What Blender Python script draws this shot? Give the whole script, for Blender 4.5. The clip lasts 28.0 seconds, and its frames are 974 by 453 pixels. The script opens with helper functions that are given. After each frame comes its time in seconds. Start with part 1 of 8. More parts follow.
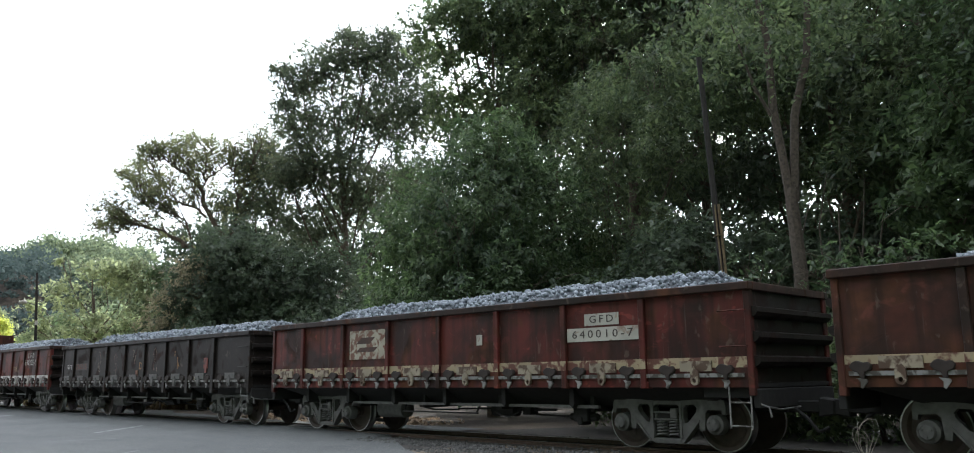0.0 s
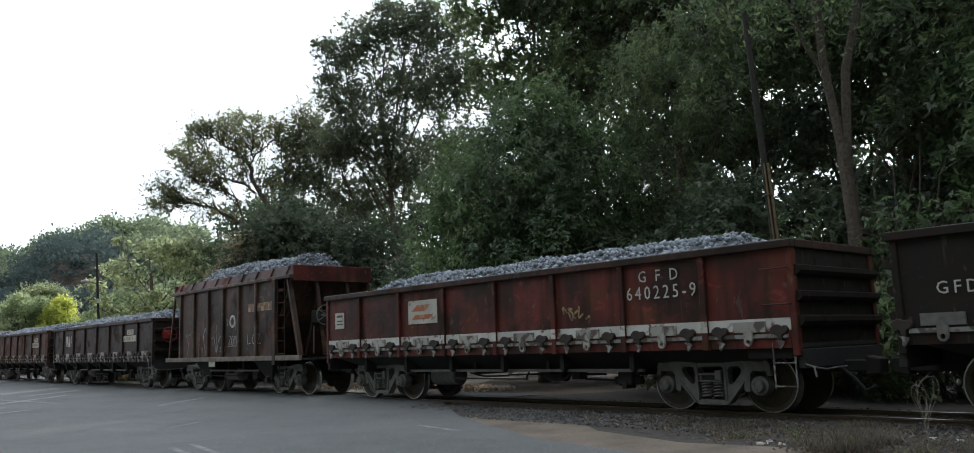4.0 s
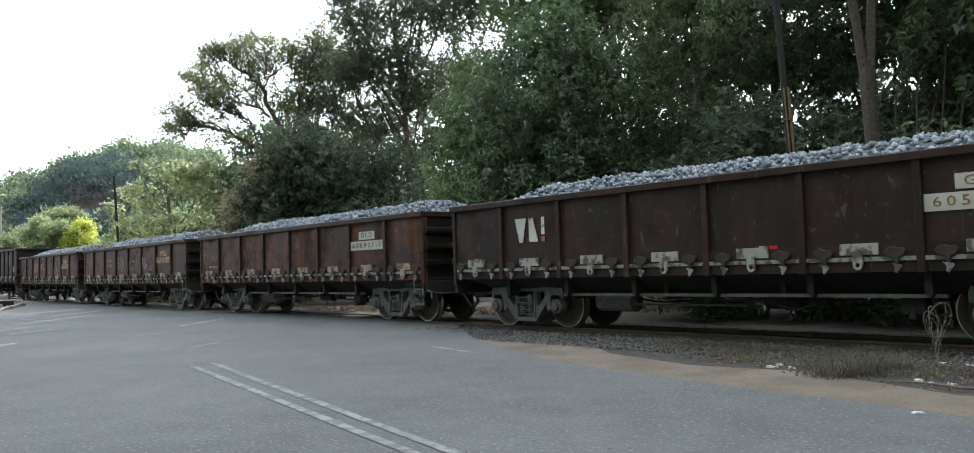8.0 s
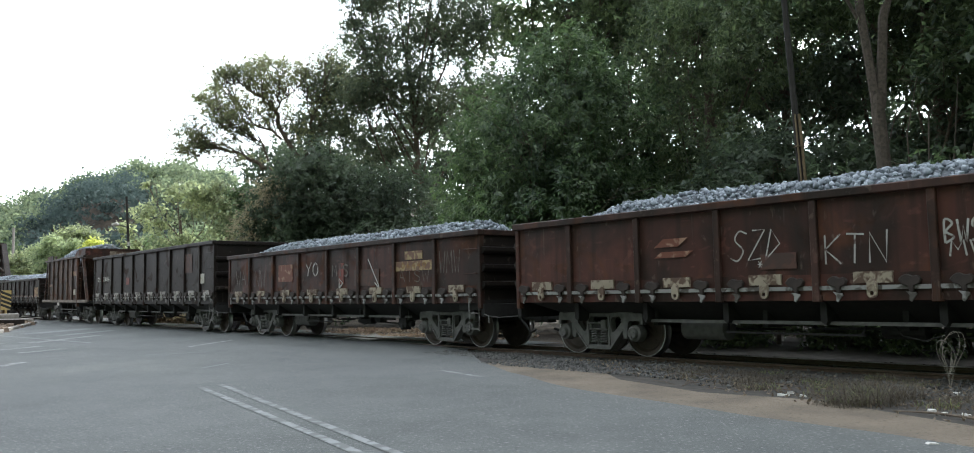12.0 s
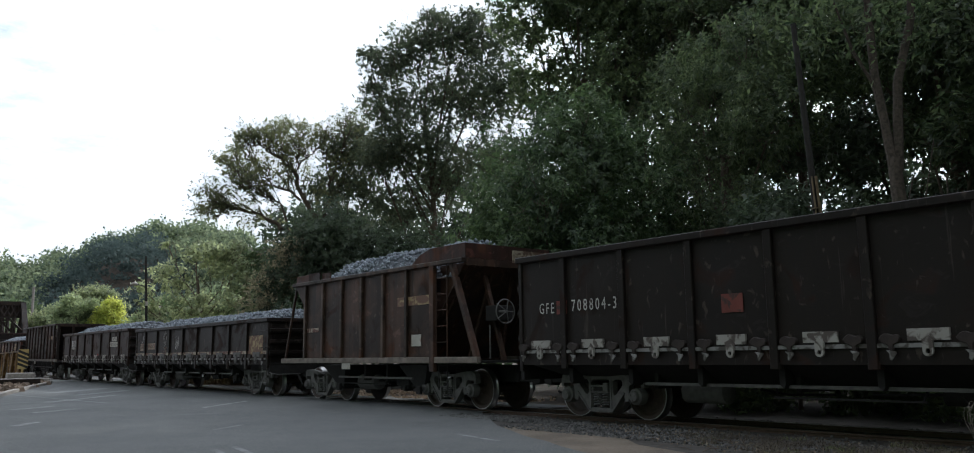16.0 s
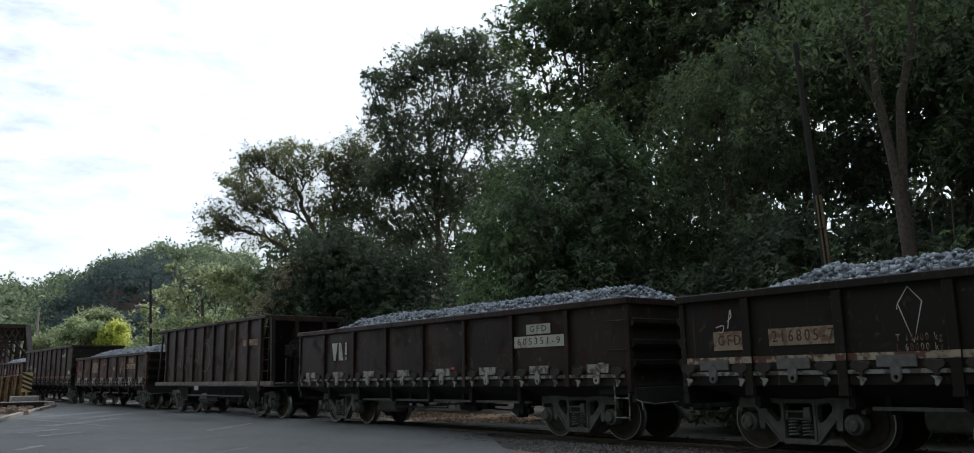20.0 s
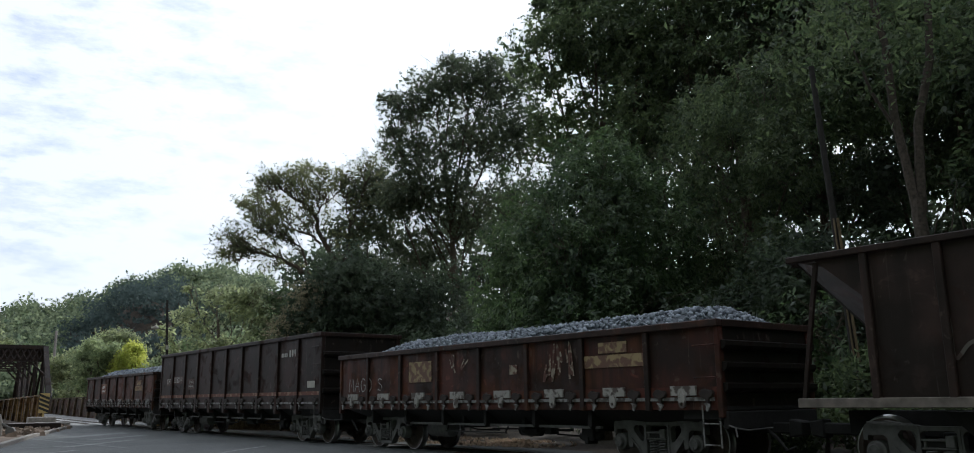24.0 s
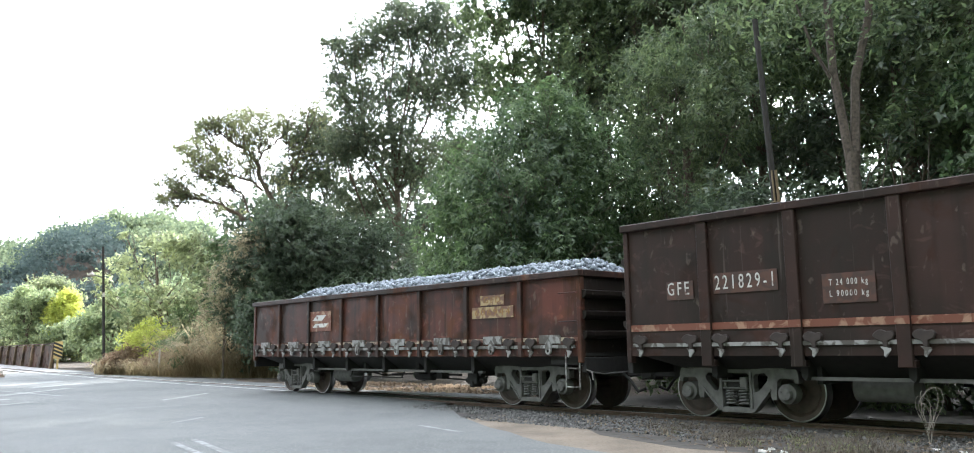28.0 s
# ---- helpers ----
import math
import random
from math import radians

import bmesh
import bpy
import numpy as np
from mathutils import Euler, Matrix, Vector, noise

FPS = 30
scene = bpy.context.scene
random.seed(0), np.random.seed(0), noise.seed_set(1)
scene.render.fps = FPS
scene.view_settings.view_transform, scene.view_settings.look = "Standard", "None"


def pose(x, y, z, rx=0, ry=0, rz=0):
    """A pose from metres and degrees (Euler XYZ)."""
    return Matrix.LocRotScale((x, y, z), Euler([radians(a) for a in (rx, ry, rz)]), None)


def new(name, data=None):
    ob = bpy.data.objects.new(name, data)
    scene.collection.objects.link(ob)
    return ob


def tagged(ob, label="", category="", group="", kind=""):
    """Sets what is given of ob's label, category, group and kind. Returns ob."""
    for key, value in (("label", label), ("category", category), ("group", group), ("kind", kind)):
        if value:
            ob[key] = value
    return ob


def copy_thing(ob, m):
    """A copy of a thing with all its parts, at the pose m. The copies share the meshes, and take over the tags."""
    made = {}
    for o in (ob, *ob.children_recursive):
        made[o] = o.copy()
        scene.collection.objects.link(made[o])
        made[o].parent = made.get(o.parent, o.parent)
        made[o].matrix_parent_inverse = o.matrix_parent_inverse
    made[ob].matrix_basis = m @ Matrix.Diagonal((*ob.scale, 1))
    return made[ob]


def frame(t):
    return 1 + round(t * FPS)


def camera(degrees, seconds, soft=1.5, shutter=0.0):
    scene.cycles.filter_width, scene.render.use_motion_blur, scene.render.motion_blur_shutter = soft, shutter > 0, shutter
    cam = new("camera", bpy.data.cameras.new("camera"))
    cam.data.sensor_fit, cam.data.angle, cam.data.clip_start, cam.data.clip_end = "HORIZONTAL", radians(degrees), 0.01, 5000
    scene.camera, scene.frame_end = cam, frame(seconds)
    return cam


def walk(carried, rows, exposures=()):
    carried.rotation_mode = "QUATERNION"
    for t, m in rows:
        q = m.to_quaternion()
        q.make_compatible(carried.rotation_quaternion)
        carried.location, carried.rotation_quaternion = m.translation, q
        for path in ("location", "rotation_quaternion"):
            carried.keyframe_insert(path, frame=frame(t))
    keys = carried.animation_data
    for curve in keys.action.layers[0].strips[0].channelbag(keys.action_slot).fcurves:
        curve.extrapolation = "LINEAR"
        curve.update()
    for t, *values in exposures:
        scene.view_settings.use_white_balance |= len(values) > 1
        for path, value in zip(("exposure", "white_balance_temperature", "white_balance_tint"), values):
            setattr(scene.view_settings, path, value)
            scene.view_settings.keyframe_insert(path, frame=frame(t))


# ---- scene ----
cam = camera(60.8, 28.0, soft=1.0)
EYE = (0.0, 0.0, 1.27)
# seconds, yaw, pitch, roll of the hand-held camera
PATH = (
    (0.0, -0.09, 10.30, 0.72),
    (0.5, 0.88, 10.75, -0.15),
    (1.0, 0.17, 11.84, -0.56),
    (1.5, -1.04, 11.81, -0.59),
    (2.0, -1.65, 11.30, -0.34),
    (2.5, -1.20, 11.33, 0.04),
    (3.0, 1.00, 11.02, 0.95),
    (3.5, 2.71, 10.27, 1.43),
    (4.0, 3.33, 8.14, 2.02),
    (4.5, 3.40, 3.93, 2.71),
    (6.5, 3.65, 2.75, 2.19),
    (7.0, 3.92, 2.60, 1.81),
    (7.5, 4.16, 2.64, 1.71),
    (8.0, 4.31, 2.98, 1.70),
    (8.5, 4.55, 3.22, 1.74),
    (9.0, 4.68, 3.62, 1.60),
    (9.5, 4.73, 4.03, 1.48),
    (10.0, 4.80, 4.42, 1.32),
    (10.5, 4.76, 4.43, 1.20),
    (11.0, 4.77, 4.67, 1.14),
    (11.5, 4.80, 4.56, 1.14),
    (12.0, 4.95, 4.64, 1.09),
    (12.5, 5.01, 4.85, 1.07),
    (13.0, 5.02, 6.06, 0.86),
    (13.5, 5.05, 7.23, 0.74),
    (15.5, 5.96, 8.56, 0.72),
    (16.0, 6.05, 8.87, 0.74),
    (16.5, 6.04, 9.09, 0.81),
    (17.0, 6.13, 9.23, 0.82),
    (17.5, 6.24, 9.35, 0.92),
    (18.0, 6.22, 9.60, 0.90),
    (18.5, 6.23, 9.67, 0.92),
    (19.0, 6.29, 9.72, 1.03),
    (19.5, 6.33, 9.91, 1.03),
    (20.0, 6.38, 10.30, 0.96),
    (20.5, 6.41, 10.67, 0.98),
    (21.0, 6.44, 11.01, 1.02),
    (21.5, 6.57, 11.15, 1.04),
    (23.5, 7.01, 12.12, 0.84),
    (24.0, 7.39, 11.86, 0.67),
    (24.5, 7.77, 11.68, 0.59),
    (25.0, 7.90, 11.46, 0.67),
    (25.5, 7.90, 11.24, 0.67),
    (26.0, 7.95, 11.05, 0.71),
    (26.5, 7.92, 10.78, 0.74),
    (27.0, 7.71, 10.22, 0.78),
    (27.5, 5.76, 8.70, 1.16),
    (28.0, 3.56, 8.26, 0.83),
)
STOPS = ((0, -0.22), (0.5, -0.55), (1, -1.15), (1.5, -0.75), (2, -0.15), (2.5, -0.3), (3, -0.8), (3.5, -0.85), (4, -0.75), (4.5, -0.25), (6, -0.12), (8, -0.12), (12.3, -0.15), (13.0, -0.4), (13.5, -0.65),
         (15.5, -1.12), (17.2, -1.18), (18, -1.28), (20, -1.32), (23, -1.42), (26.6, -1.42), (27.2, -0.45), (27.6, 0.08), (28, 0.84))
EXPOSURE = tuple((t, stops, 5650 if 15 < t < 27 else 5750, 6 if 4 < t < 15 else 9) for t, stops in STOPS)
walk(cam, [(t, pose(*EYE, 90 + pitch, roll, yaw)) for t, yaw, pitch, roll in PATH], EXPOSURE)

# ---- light: a low sun behind the trees, open sky ----
SUN_YAW, SUN_ELEV = -15.0, 33.0
world = bpy.data.worlds.new("sky")
scene.world = world
world.use_nodes = True
wn, wl = world.node_tree.nodes, world.node_tree.links
wn.clear()
w_out, w_bg, w_sky = wn.new("ShaderNodeOutputWorld"), wn.new("ShaderNodeBackground"), wn.new("ShaderNodeTexSky")
w_sky.sky_type, w_sky.sun_disc = "NISHITA", False
w_sky.sun_elevation, w_sky.sun_rotation = radians(SUN_ELEV), radians(-SUN_YAW)
w_sky.dust_density, w_sky.air_density = 2.5, 1.0
# thin broken cloud over the blue
w_tc, w_map, w_n = wn.new("ShaderNodeTexCoord"), wn.new("ShaderNodeMapping"), wn.new("ShaderNodeTexNoise")
w_map.inputs["Scale"].default_value = (3.0, 3.0, 9.0)
w_n.inputs["Scale"].default_value, w_n.inputs["Detail"].default_value = 4.2, 9.0
w_n.inputs["Roughness"].default_value = 0.62
w_ramp, w_mix = wn.new("ShaderNodeValToRGB"), wn.new("ShaderNodeMixRGB")
w_ramp.color_ramp.elements[0].position, w_ramp.color_ramp.elements[1].position = 0.14, 0.50
w_mix.inputs[2].default_value = (20.0, 19.8, 19.4, 1)
wl.new(w_tc.outputs["Generated"], w_map.inputs["Vector"])
wl.new(w_map.outputs["Vector"], w_n.inputs["Vector"])
wl.new(w_n.outputs["Fac"], w_ramp.inputs["Fac"])
wl.new(w_ramp.outputs["Color"], w_mix.inputs[0])
w_gain = wn.new("ShaderNodeVectorMath")
w_gain.operation = "SCALE"
w_gain.inputs["Scale"].default_value = 2.3
wl.new(w_sky.outputs["Color"], w_gain.inputs[0])
wl.new(w_gain.outputs["Vector"], w_mix.inputs[1])
# thin cloud scatters the light forward: brighter towards the sun, dimmer away from it
w_dot, w_glow, w_lit = wn.new("ShaderNodeVectorMath"), wn.new("ShaderNodeMapRange"), wn.new("ShaderNodeVectorMath")
w_dot.operation, w_lit.operation = "DOT_PRODUCT", "SCALE"
w_dot.inputs[1].default_value = (-math.sin(radians(SUN_YAW)) * math.cos(radians(SUN_ELEV)), math.cos(radians(SUN_YAW)) * math.cos(radians(SUN_ELEV)), math.sin(radians(SUN_ELEV)))
w_glow.inputs["From Min"].default_value, w_glow.inputs["From Max"].default_value = -0.5, 1.0
w_glow.inputs["To Min"].default_value, w_glow.inputs["To Max"].default_value = 0.62, 1.55
wl.new(w_tc.outputs["Generated"], w_dot.inputs[0])
wl.new(w_dot.outputs["Value"], w_glow.inputs["Value"])
wl.new(w_mix.outputs["Color"], w_lit.inputs[0])
wl.new(w_glow.outputs["Result"], w_lit.inputs["Scale"])
wl.new(w_lit.outputs["Vector"], w_bg.inputs["Color"])
w_bg.inputs["Strength"].default_value = 0.105
wl.new(w_bg.outputs[0], w_out.inputs["Surface"])
sun = new("sun", bpy.data.lights.new("sun", "SUN"))
sun.data.energy, sun.data.angle, sun.data.color = 5.0, radians(0.6), (1.0, 0.93, 0.80)
sun.matrix_world = pose(0, 0, 30, 90 - SUN_ELEV, 0, SUN_YAW + 180) @ pose(0, 0, 0, 0, 0, 0)


# ---- materials ----
def material(name, rough=0.7, metal=0.0):
    m = bpy.data.materials.new(name)
    m.use_nodes = True
    b = m.node_tree.nodes["Principled BSDF"]
    b.inputs["Roughness"].default_value, b.inputs["Metallic"].default_value = rough, metal
    return m, m.node_tree.nodes, m.node_tree.links, b


def noise_fac(n, l, scale, lo, hi, detail=6.0, stretch=None, coords="Object", vec=None, twist=0.0):
    """A noise mask between 0 and 1 that rises from lo to hi."""
    tc, nz, mr = n.new("ShaderNodeTexCoord"), n.new("ShaderNodeTexNoise"), n.new("ShaderNodeMapRange")
    nz.inputs["Scale"].default_value, nz.inputs["Detail"].default_value = scale, detail
    nz.inputs["Distortion"].default_value = twist
    src = vec or tc.outputs[coords]
    if stretch:
        mp = n.new("ShaderNodeMapping")
        mp.inputs["Scale"].default_value = stretch
        l.new(src, mp.inputs["Vector"])
        src = mp.outputs["Vector"]
    l.new(src, nz.inputs["Vector"])
    mr.inputs["From Min"].default_value, mr.inputs["From Max"].default_value = lo, hi
    l.new(nz.outputs["Fac"], mr.inputs["Value"])
    return mr.outputs["Result"]


def mixed(n, l, fac, a, b):
    mx = n.new("ShaderNodeMixRGB")
    for sock, v in zip(mx.inputs, (fac, a, b)):
        if isinstance(v, bpy.types.NodeSocket):
            l.new(v, sock)
        elif isinstance(v, (int, float)):
            sock.default_value = v
        else:
            sock.default_value = (*v, 1)
    return mx.outputs["Color"]


def bump(n, l, b, height, strength, distance=0.01):
    bp = n.new("ShaderNodeBump")
    bp.inputs["Strength"].default_value, bp.inputs["Distance"].default_value = strength, distance
    l.new(height, bp.inputs["Height"])
    l.new(bp.outputs["Normal"], b.inputs["Normal"])


def own_place(n, l):
    """Object space, shifted by chance for every piece, so that no two look the same."""
    tc, info, comb, add = n.new("ShaderNodeTexCoord"), n.new("ShaderNodeObjectInfo"), n.new("ShaderNodeCombineXYZ"), n.new("ShaderNodeVectorMath")
    sc = n.new("ShaderNodeMath")
    sc.operation, sc.inputs[1].default_value = "MULTIPLY", 57.0
    l.new(info.outputs["Random"], sc.inputs[0])
    l.new(sc.outputs[0], comb.inputs[0])
    l.new(sc.outputs[0], comb.inputs[1])
    l.new(tc.outputs["Object"], add.inputs[0])
    l.new(comb.outputs[0], add.inputs[1])
    return add.outputs[0], info.outputs["Random"]


def times(n, l, a, k):
    m = n.new("ShaderNodeMath")
    m.operation, m.inputs[1].default_value = "MULTIPLY", k
    l.new(a, m.inputs[0])
    return m.outputs[0]


def painted_steel(name, paint, rust=(0.115, 0.05, 0.027), grime=(0.019, 0.0135, 0.011), worn=0.5, rough=0.62):
    """Old paint: remnants, rust, soot patches, long vertical runs of grime, pale scuffs and fine pitting."""
    m, n, l, b = material(name, rough)
    b.inputs["Specular IOR Level"].default_value = 0.25
    vec, chance = own_place(n, l)
    var = n.new("ShaderNodeHueSaturation")
    rng = n.new("ShaderNodeMapRange")
    rng.inputs["To Min"].default_value, rng.inputs["To Max"].default_value = 0.62, 1.08
    l.new(chance, rng.inputs["Value"])
    l.new(rng.outputs["Result"], var.inputs["Value"])
    var.inputs["Color"].default_value = (*paint, 1)
    own = var.outputs["Color"]
    fade = noise_fac(n, l, 0.8, 0.3, 0.7, 7, vec=vec, twist=0.6)
    c = mixed(n, l, fade, mixed(n, l, 0.5, own, grime), own)
    blooms = noise_fac(n, l, 1.5, 0.60 - 0.2 * worn, 0.72 - 0.18 * worn, 12, vec=vec, twist=0.8)
    c = mixed(n, l, times(n, l, blooms, 0.8), c, rust)
    bright = noise_fac(n, l, 2.6, 0.60, 0.68, 10, (1.0, 1.0, 1.5), vec=vec, twist=1.2)
    c = mixed(n, l, times(n, l, bright, 0.5), c, [min(1.0, p * 1.75 + 0.006) for p in paint])
    soot = noise_fac(n, l, 0.9, 0.45, 0.62, 9, vec=vec, twist=0.4)
    c = mixed(n, l, times(n, l, soot, 0.82), c, grime)
    runs = noise_fac(n, l, 1.0, 0.46, 0.72, 8, (5.0, 5.0, 0.4), vec=vec)
    c = mixed(n, l, times(n, l, runs, 0.8), c, grime)
    scuff = noise_fac(n, l, 7.0, 0.63, 0.70, 10, (1.0, 1.0, 0.6), vec=vec, twist=0.5)
    c = mixed(n, l, times(n, l, scuff, 0.3), c, (0.19, 0.145, 0.12))
    drip = noise_fac(n, l, 2.0, 0.66, 0.78, 4, (8.0, 8.0, 0.3), vec=vec)
    c = mixed(n, l, times(n, l, drip, 0.35), c, (0.17, 0.135, 0.115))
    l.new(c, b.inputs["Base Color"])
    rr = n.new("ShaderNodeMapRange")
    rr.inputs["To Min"].default_value, rr.inputs["To Max"].default_value = rough - 0.12, rough + 0.25
    l.new(blooms, rr.inputs["Value"])
    l.new(rr.outputs["Result"], b.inputs["Roughness"])
    fine = noise_fac(n, l, 34.0, 0.35, 0.75, 4, vec=vec)
    bump(n, l, b, fine, 0.12, 0.005)
    return m


def chipped(name, colour, under, keep=0.5, rough=0.6):
    """Painted mark, partly flaked away to what lies under it."""
    m, n, l, b = material(name, rough)
    vec, chance = own_place(n, l)
    f1 = noise_fac(n, l, 6.0, keep - 0.03, keep + 0.06, 10, vec=vec, twist=0.5)
    dirt = noise_fac(n, l, 2.0, 0.35, 0.75, 7, vec=vec)
    c = mixed(n, l, times(n, l, dirt, 0.55), colour, [x * 0.35 for x in colour])
    l.new(mixed(n, l, f1, c, under), b.inputs["Base Color"])
    return m


def plain(name, colour, rough=0.6, metal=0.0, vary=0.25, scale=9.0):
    m, n, l, b = material(name, rough, metal)
    f = noise_fac(n, l, scale, 0.3, 0.7, 7)
    l.new(mixed(n, l, f, [c * (1 - vary) for c in colour], [min(1, c * (1 + vary)) for c in colour]), b.inputs["Base Color"])
    bump(n, l, b, f, 0.2, 0.005)
    return m


def leaf_material(name, dark, light, through_amount=0.45, rough=0.38):
    m, n, l, b = material(name, rough)
    geo = n.new("ShaderNodeNewGeometry")
    big = noise_fac(n, l, 0.5, 0.35, 0.65, 2)
    half = n.new("ShaderNodeMath")
    half.operation = "MULTIPLY_ADD"
    half.inputs[1].default_value, half.inputs[2].default_value = 0.6, 0.0
    l.new(geo.outputs["Random Per Island"], half.inputs[0])
    mxf = n.new("ShaderNodeMath")
    mxf.operation = "MULTIPLY_ADD"
    mxf.inputs[1].default_value = 0.4
    l.new(big, mxf.inputs[0])
    l.new(half.outputs[0], mxf.inputs[2])
    c = mixed(n, l, mxf.outputs[0], dark, light)
    l.new(c, b.inputs["Base Color"])
    tr, mix = n.new("ShaderNodeBsdfTranslucent"), n.new("ShaderNodeMixShader")
    bright = n.new("ShaderNodeHueSaturation")
    bright.inputs["Value"].default_value, bright.inputs["Saturation"].default_value = 2.2, 1.05
    l.new(c, bright.inputs["Color"])
    l.new(bright.outputs["Color"], tr.inputs["Color"])
    mix.inputs[0].default_value = through_amount
    out = n["Material Output"]
    l.new(b.outputs[0], mix.inputs[1])
    l.new(tr.outputs[0], mix.inputs[2])
    l.new(mix.outputs[0], out.inputs["Surface"])
    return m


def gravel_material(name, lo, hi):
    m, n, l, b = material(name, 0.9)
    geo = n.new("ShaderNodeNewGeometry")
    f = noise_fac(n, l, 25.0, 0.3, 0.7, 5)
    c = mixed(n, l, geo.outputs["Random Per Island"], lo, hi)
    c = mixed(n, l, 0.25, c, mixed(n, l, f, lo, hi))
    l.new(c, b.inputs["Base Color"])
    bump(n, l, b, f, 0.3, 0.01)
    return m


MAT = {}
MAT["oxide"] = painted_steel("oxide_red_paint", (0.125, 0.038, 0.026))
MAT["red"] = painted_steel("faded_red_paint", (0.17, 0.034, 0.028), worn=0.35)
MAT["brown"] = painted_steel("dark_brown_paint", (0.049, 0.024, 0.020), (0.046, 0.022, 0.015), worn=0.25)
MAT["hopper_brown"] = painted_steel("hopper_brown_paint", (0.105, 0.056, 0.039), worn=0.2)
MAT["black"] = painted_steel("blackened_paint", (0.019, 0.0145, 0.0135), (0.042, 0.022, 0.016), worn=0.25)
MAT["dark_red"] = painted_steel("sooty_red_paint", (0.09, 0.034, 0.026), worn=0.4)
MAT["hook_steel"] = plain("grimy_brown_steel", (0.036, 0.026, 0.022), 0.8)
MAT["dull_brown"] = painted_steel("dull_brown_paint", (0.07, 0.042, 0.035), (0.06, 0.032, 0.022), worn=0.25)
MAT["rim_dark"] = painted_steel("dark_rim_paint", (0.07, 0.036, 0.029), worn=0.35)
# end walls and their ridges: near black, much darker than the sides
MAT["end_black"] = painted_steel("near_black_end_paint", (0.014, 0.011, 0.010), (0.035, 0.02, 0.015), worn=0.2)
MAT["grey_part"] = chipped("grimy_pale_paint", (0.3, 0.29, 0.28), (0.08, 0.07, 0.06), 0.5)
MAT["grey_brown"] = painted_steel("greyish_brown_paint", (0.15, 0.10, 0.075), worn=0.3)
MAT["chassis"] = plain("grimy_black_steel", (0.018, 0.016, 0.015), 0.85)
MAT["cast"] = plain("dusty_cast_steel", (0.135, 0.128, 0.122), 0.75)
MAT["wheel"] = plain("rusty_wheel_steel", (0.072, 0.048, 0.039), 0.6)
MAT["tread"] = plain("polished_steel", (0.45, 0.44, 0.43), 0.3, 1.0, 0.1)
MAT["white_part"] = chipped("dirty_white_paint", (0.4, 0.375, 0.34), (0.10, 0.08, 0.07), 0.52)
MAT["grime_patch"] = chipped("faded_brown_patch", (0.092, 0.04, 0.027), (0.055, 0.029, 0.022), 0.47)
MAT["red_patch"] = chipped("faded_red_patch", (0.2, 0.05, 0.036), (0.06, 0.03, 0.025), 0.54)
MAT["dull_spray"] = chipped("dull_spray_paint", (0.15, 0.13, 0.11), (0.07, 0.045, 0.036), 0.56)
MAT["dusty_sill"] = plain("dusty_grey_sill", (0.19, 0.16, 0.135), 0.8, 0.0, 0.35, 5.0)
# core under the loose stones, darkened so the gaps read as shadow
MAT["gap_shade"] = plain("shadow_dark_gravel", (0.085, 0.092, 0.105), 0.95, 0.0, 0.5, 30.0)
MAT["ochre_stripe"] = chipped("faded_ochre_stripe", (0.44, 0.35, 0.22), (0.13, 0.05, 0.036), 0.5)
MAT["cream_plate"] = chipped("grimy_cream_plate", (0.34, 0.26, 0.18), (0.18, 0.095, 0.065), 0.52)
MAT["worn_plate"] = chipped("flaking_cream_plate", (0.46, 0.41, 0.32), (0.18, 0.085, 0.055), 0.5)
MAT["yellow_part"] = chipped("yellowed_clamp_paint", (0.37, 0.31, 0.23), (0.10, 0.06, 0.04), 0.5)
MAT["white_mark"] = chipped("white_lettering", (0.62, 0.60, 0.56), (0.13, 0.07, 0.055), 0.62)
MAT["spray"] = chipped("worn_white_spray", (0.46, 0.44, 0.41), (0.10, 0.06, 0.05), 0.57)
MAT["white_stripe"] = chipped("worn_white_stripe", (0.62, 0.6, 0.57), (0.13, 0.055, 0.04), 0.6)
MAT["dirty_stripe"] = chipped("flaked_yellowish_stripe", (0.42, 0.35, 0.26), (0.12, 0.05, 0.035), 0.47)
MAT["rust_stripe"] = chipped("rusty_stripe", (0.34, 0.2, 0.13), (0.15, 0.05, 0.028), 0.42)
MAT["yellow_plate"] = chipped("faded_yellow_plate", (0.41, 0.3, 0.15), (0.17, 0.09, 0.06), 0.46)
MAT["white_plate"] = chipped("off_white_plate", (0.55, 0.52, 0.46), (0.3, 0.22, 0.17), 0.62)
MAT["orange_mark"] = chipped("orange_mark", (0.46, 0.14, 0.05), (0.34, 0.25, 0.18), 0.54)
MAT["dark_mark"] = plain("dark_lettering", (0.06, 0.045, 0.04), 0.6)
MAT["gold_mark"] = plain("ochre_lettering", (0.25, 0.13, 0.035), 0.6)
MAT["red_reflector"] = plain("red_reflector", (0.5, 0.02, 0.02), 0.25)
MAT["brake_red"] = plain("red_brake_paint", (0.22, 0.018, 0.018), 0.5)
MAT["gravel"] = gravel_material("crushed_stone", (0.12, 0.133, 0.155), (0.42, 0.455, 0.51))
MAT["ballast"] = gravel_material("track_ballast", (0.024, 0.023, 0.022), (0.15, 0.145, 0.138))
MAT["rail"] = plain("rail_steel", (0.12, 0.08, 0.06), 0.5, 0.6)
MAT["railtop"] = plain("polished_rail_head", (0.5, 0.48, 0.46), 0.28, 1.0, 0.1)
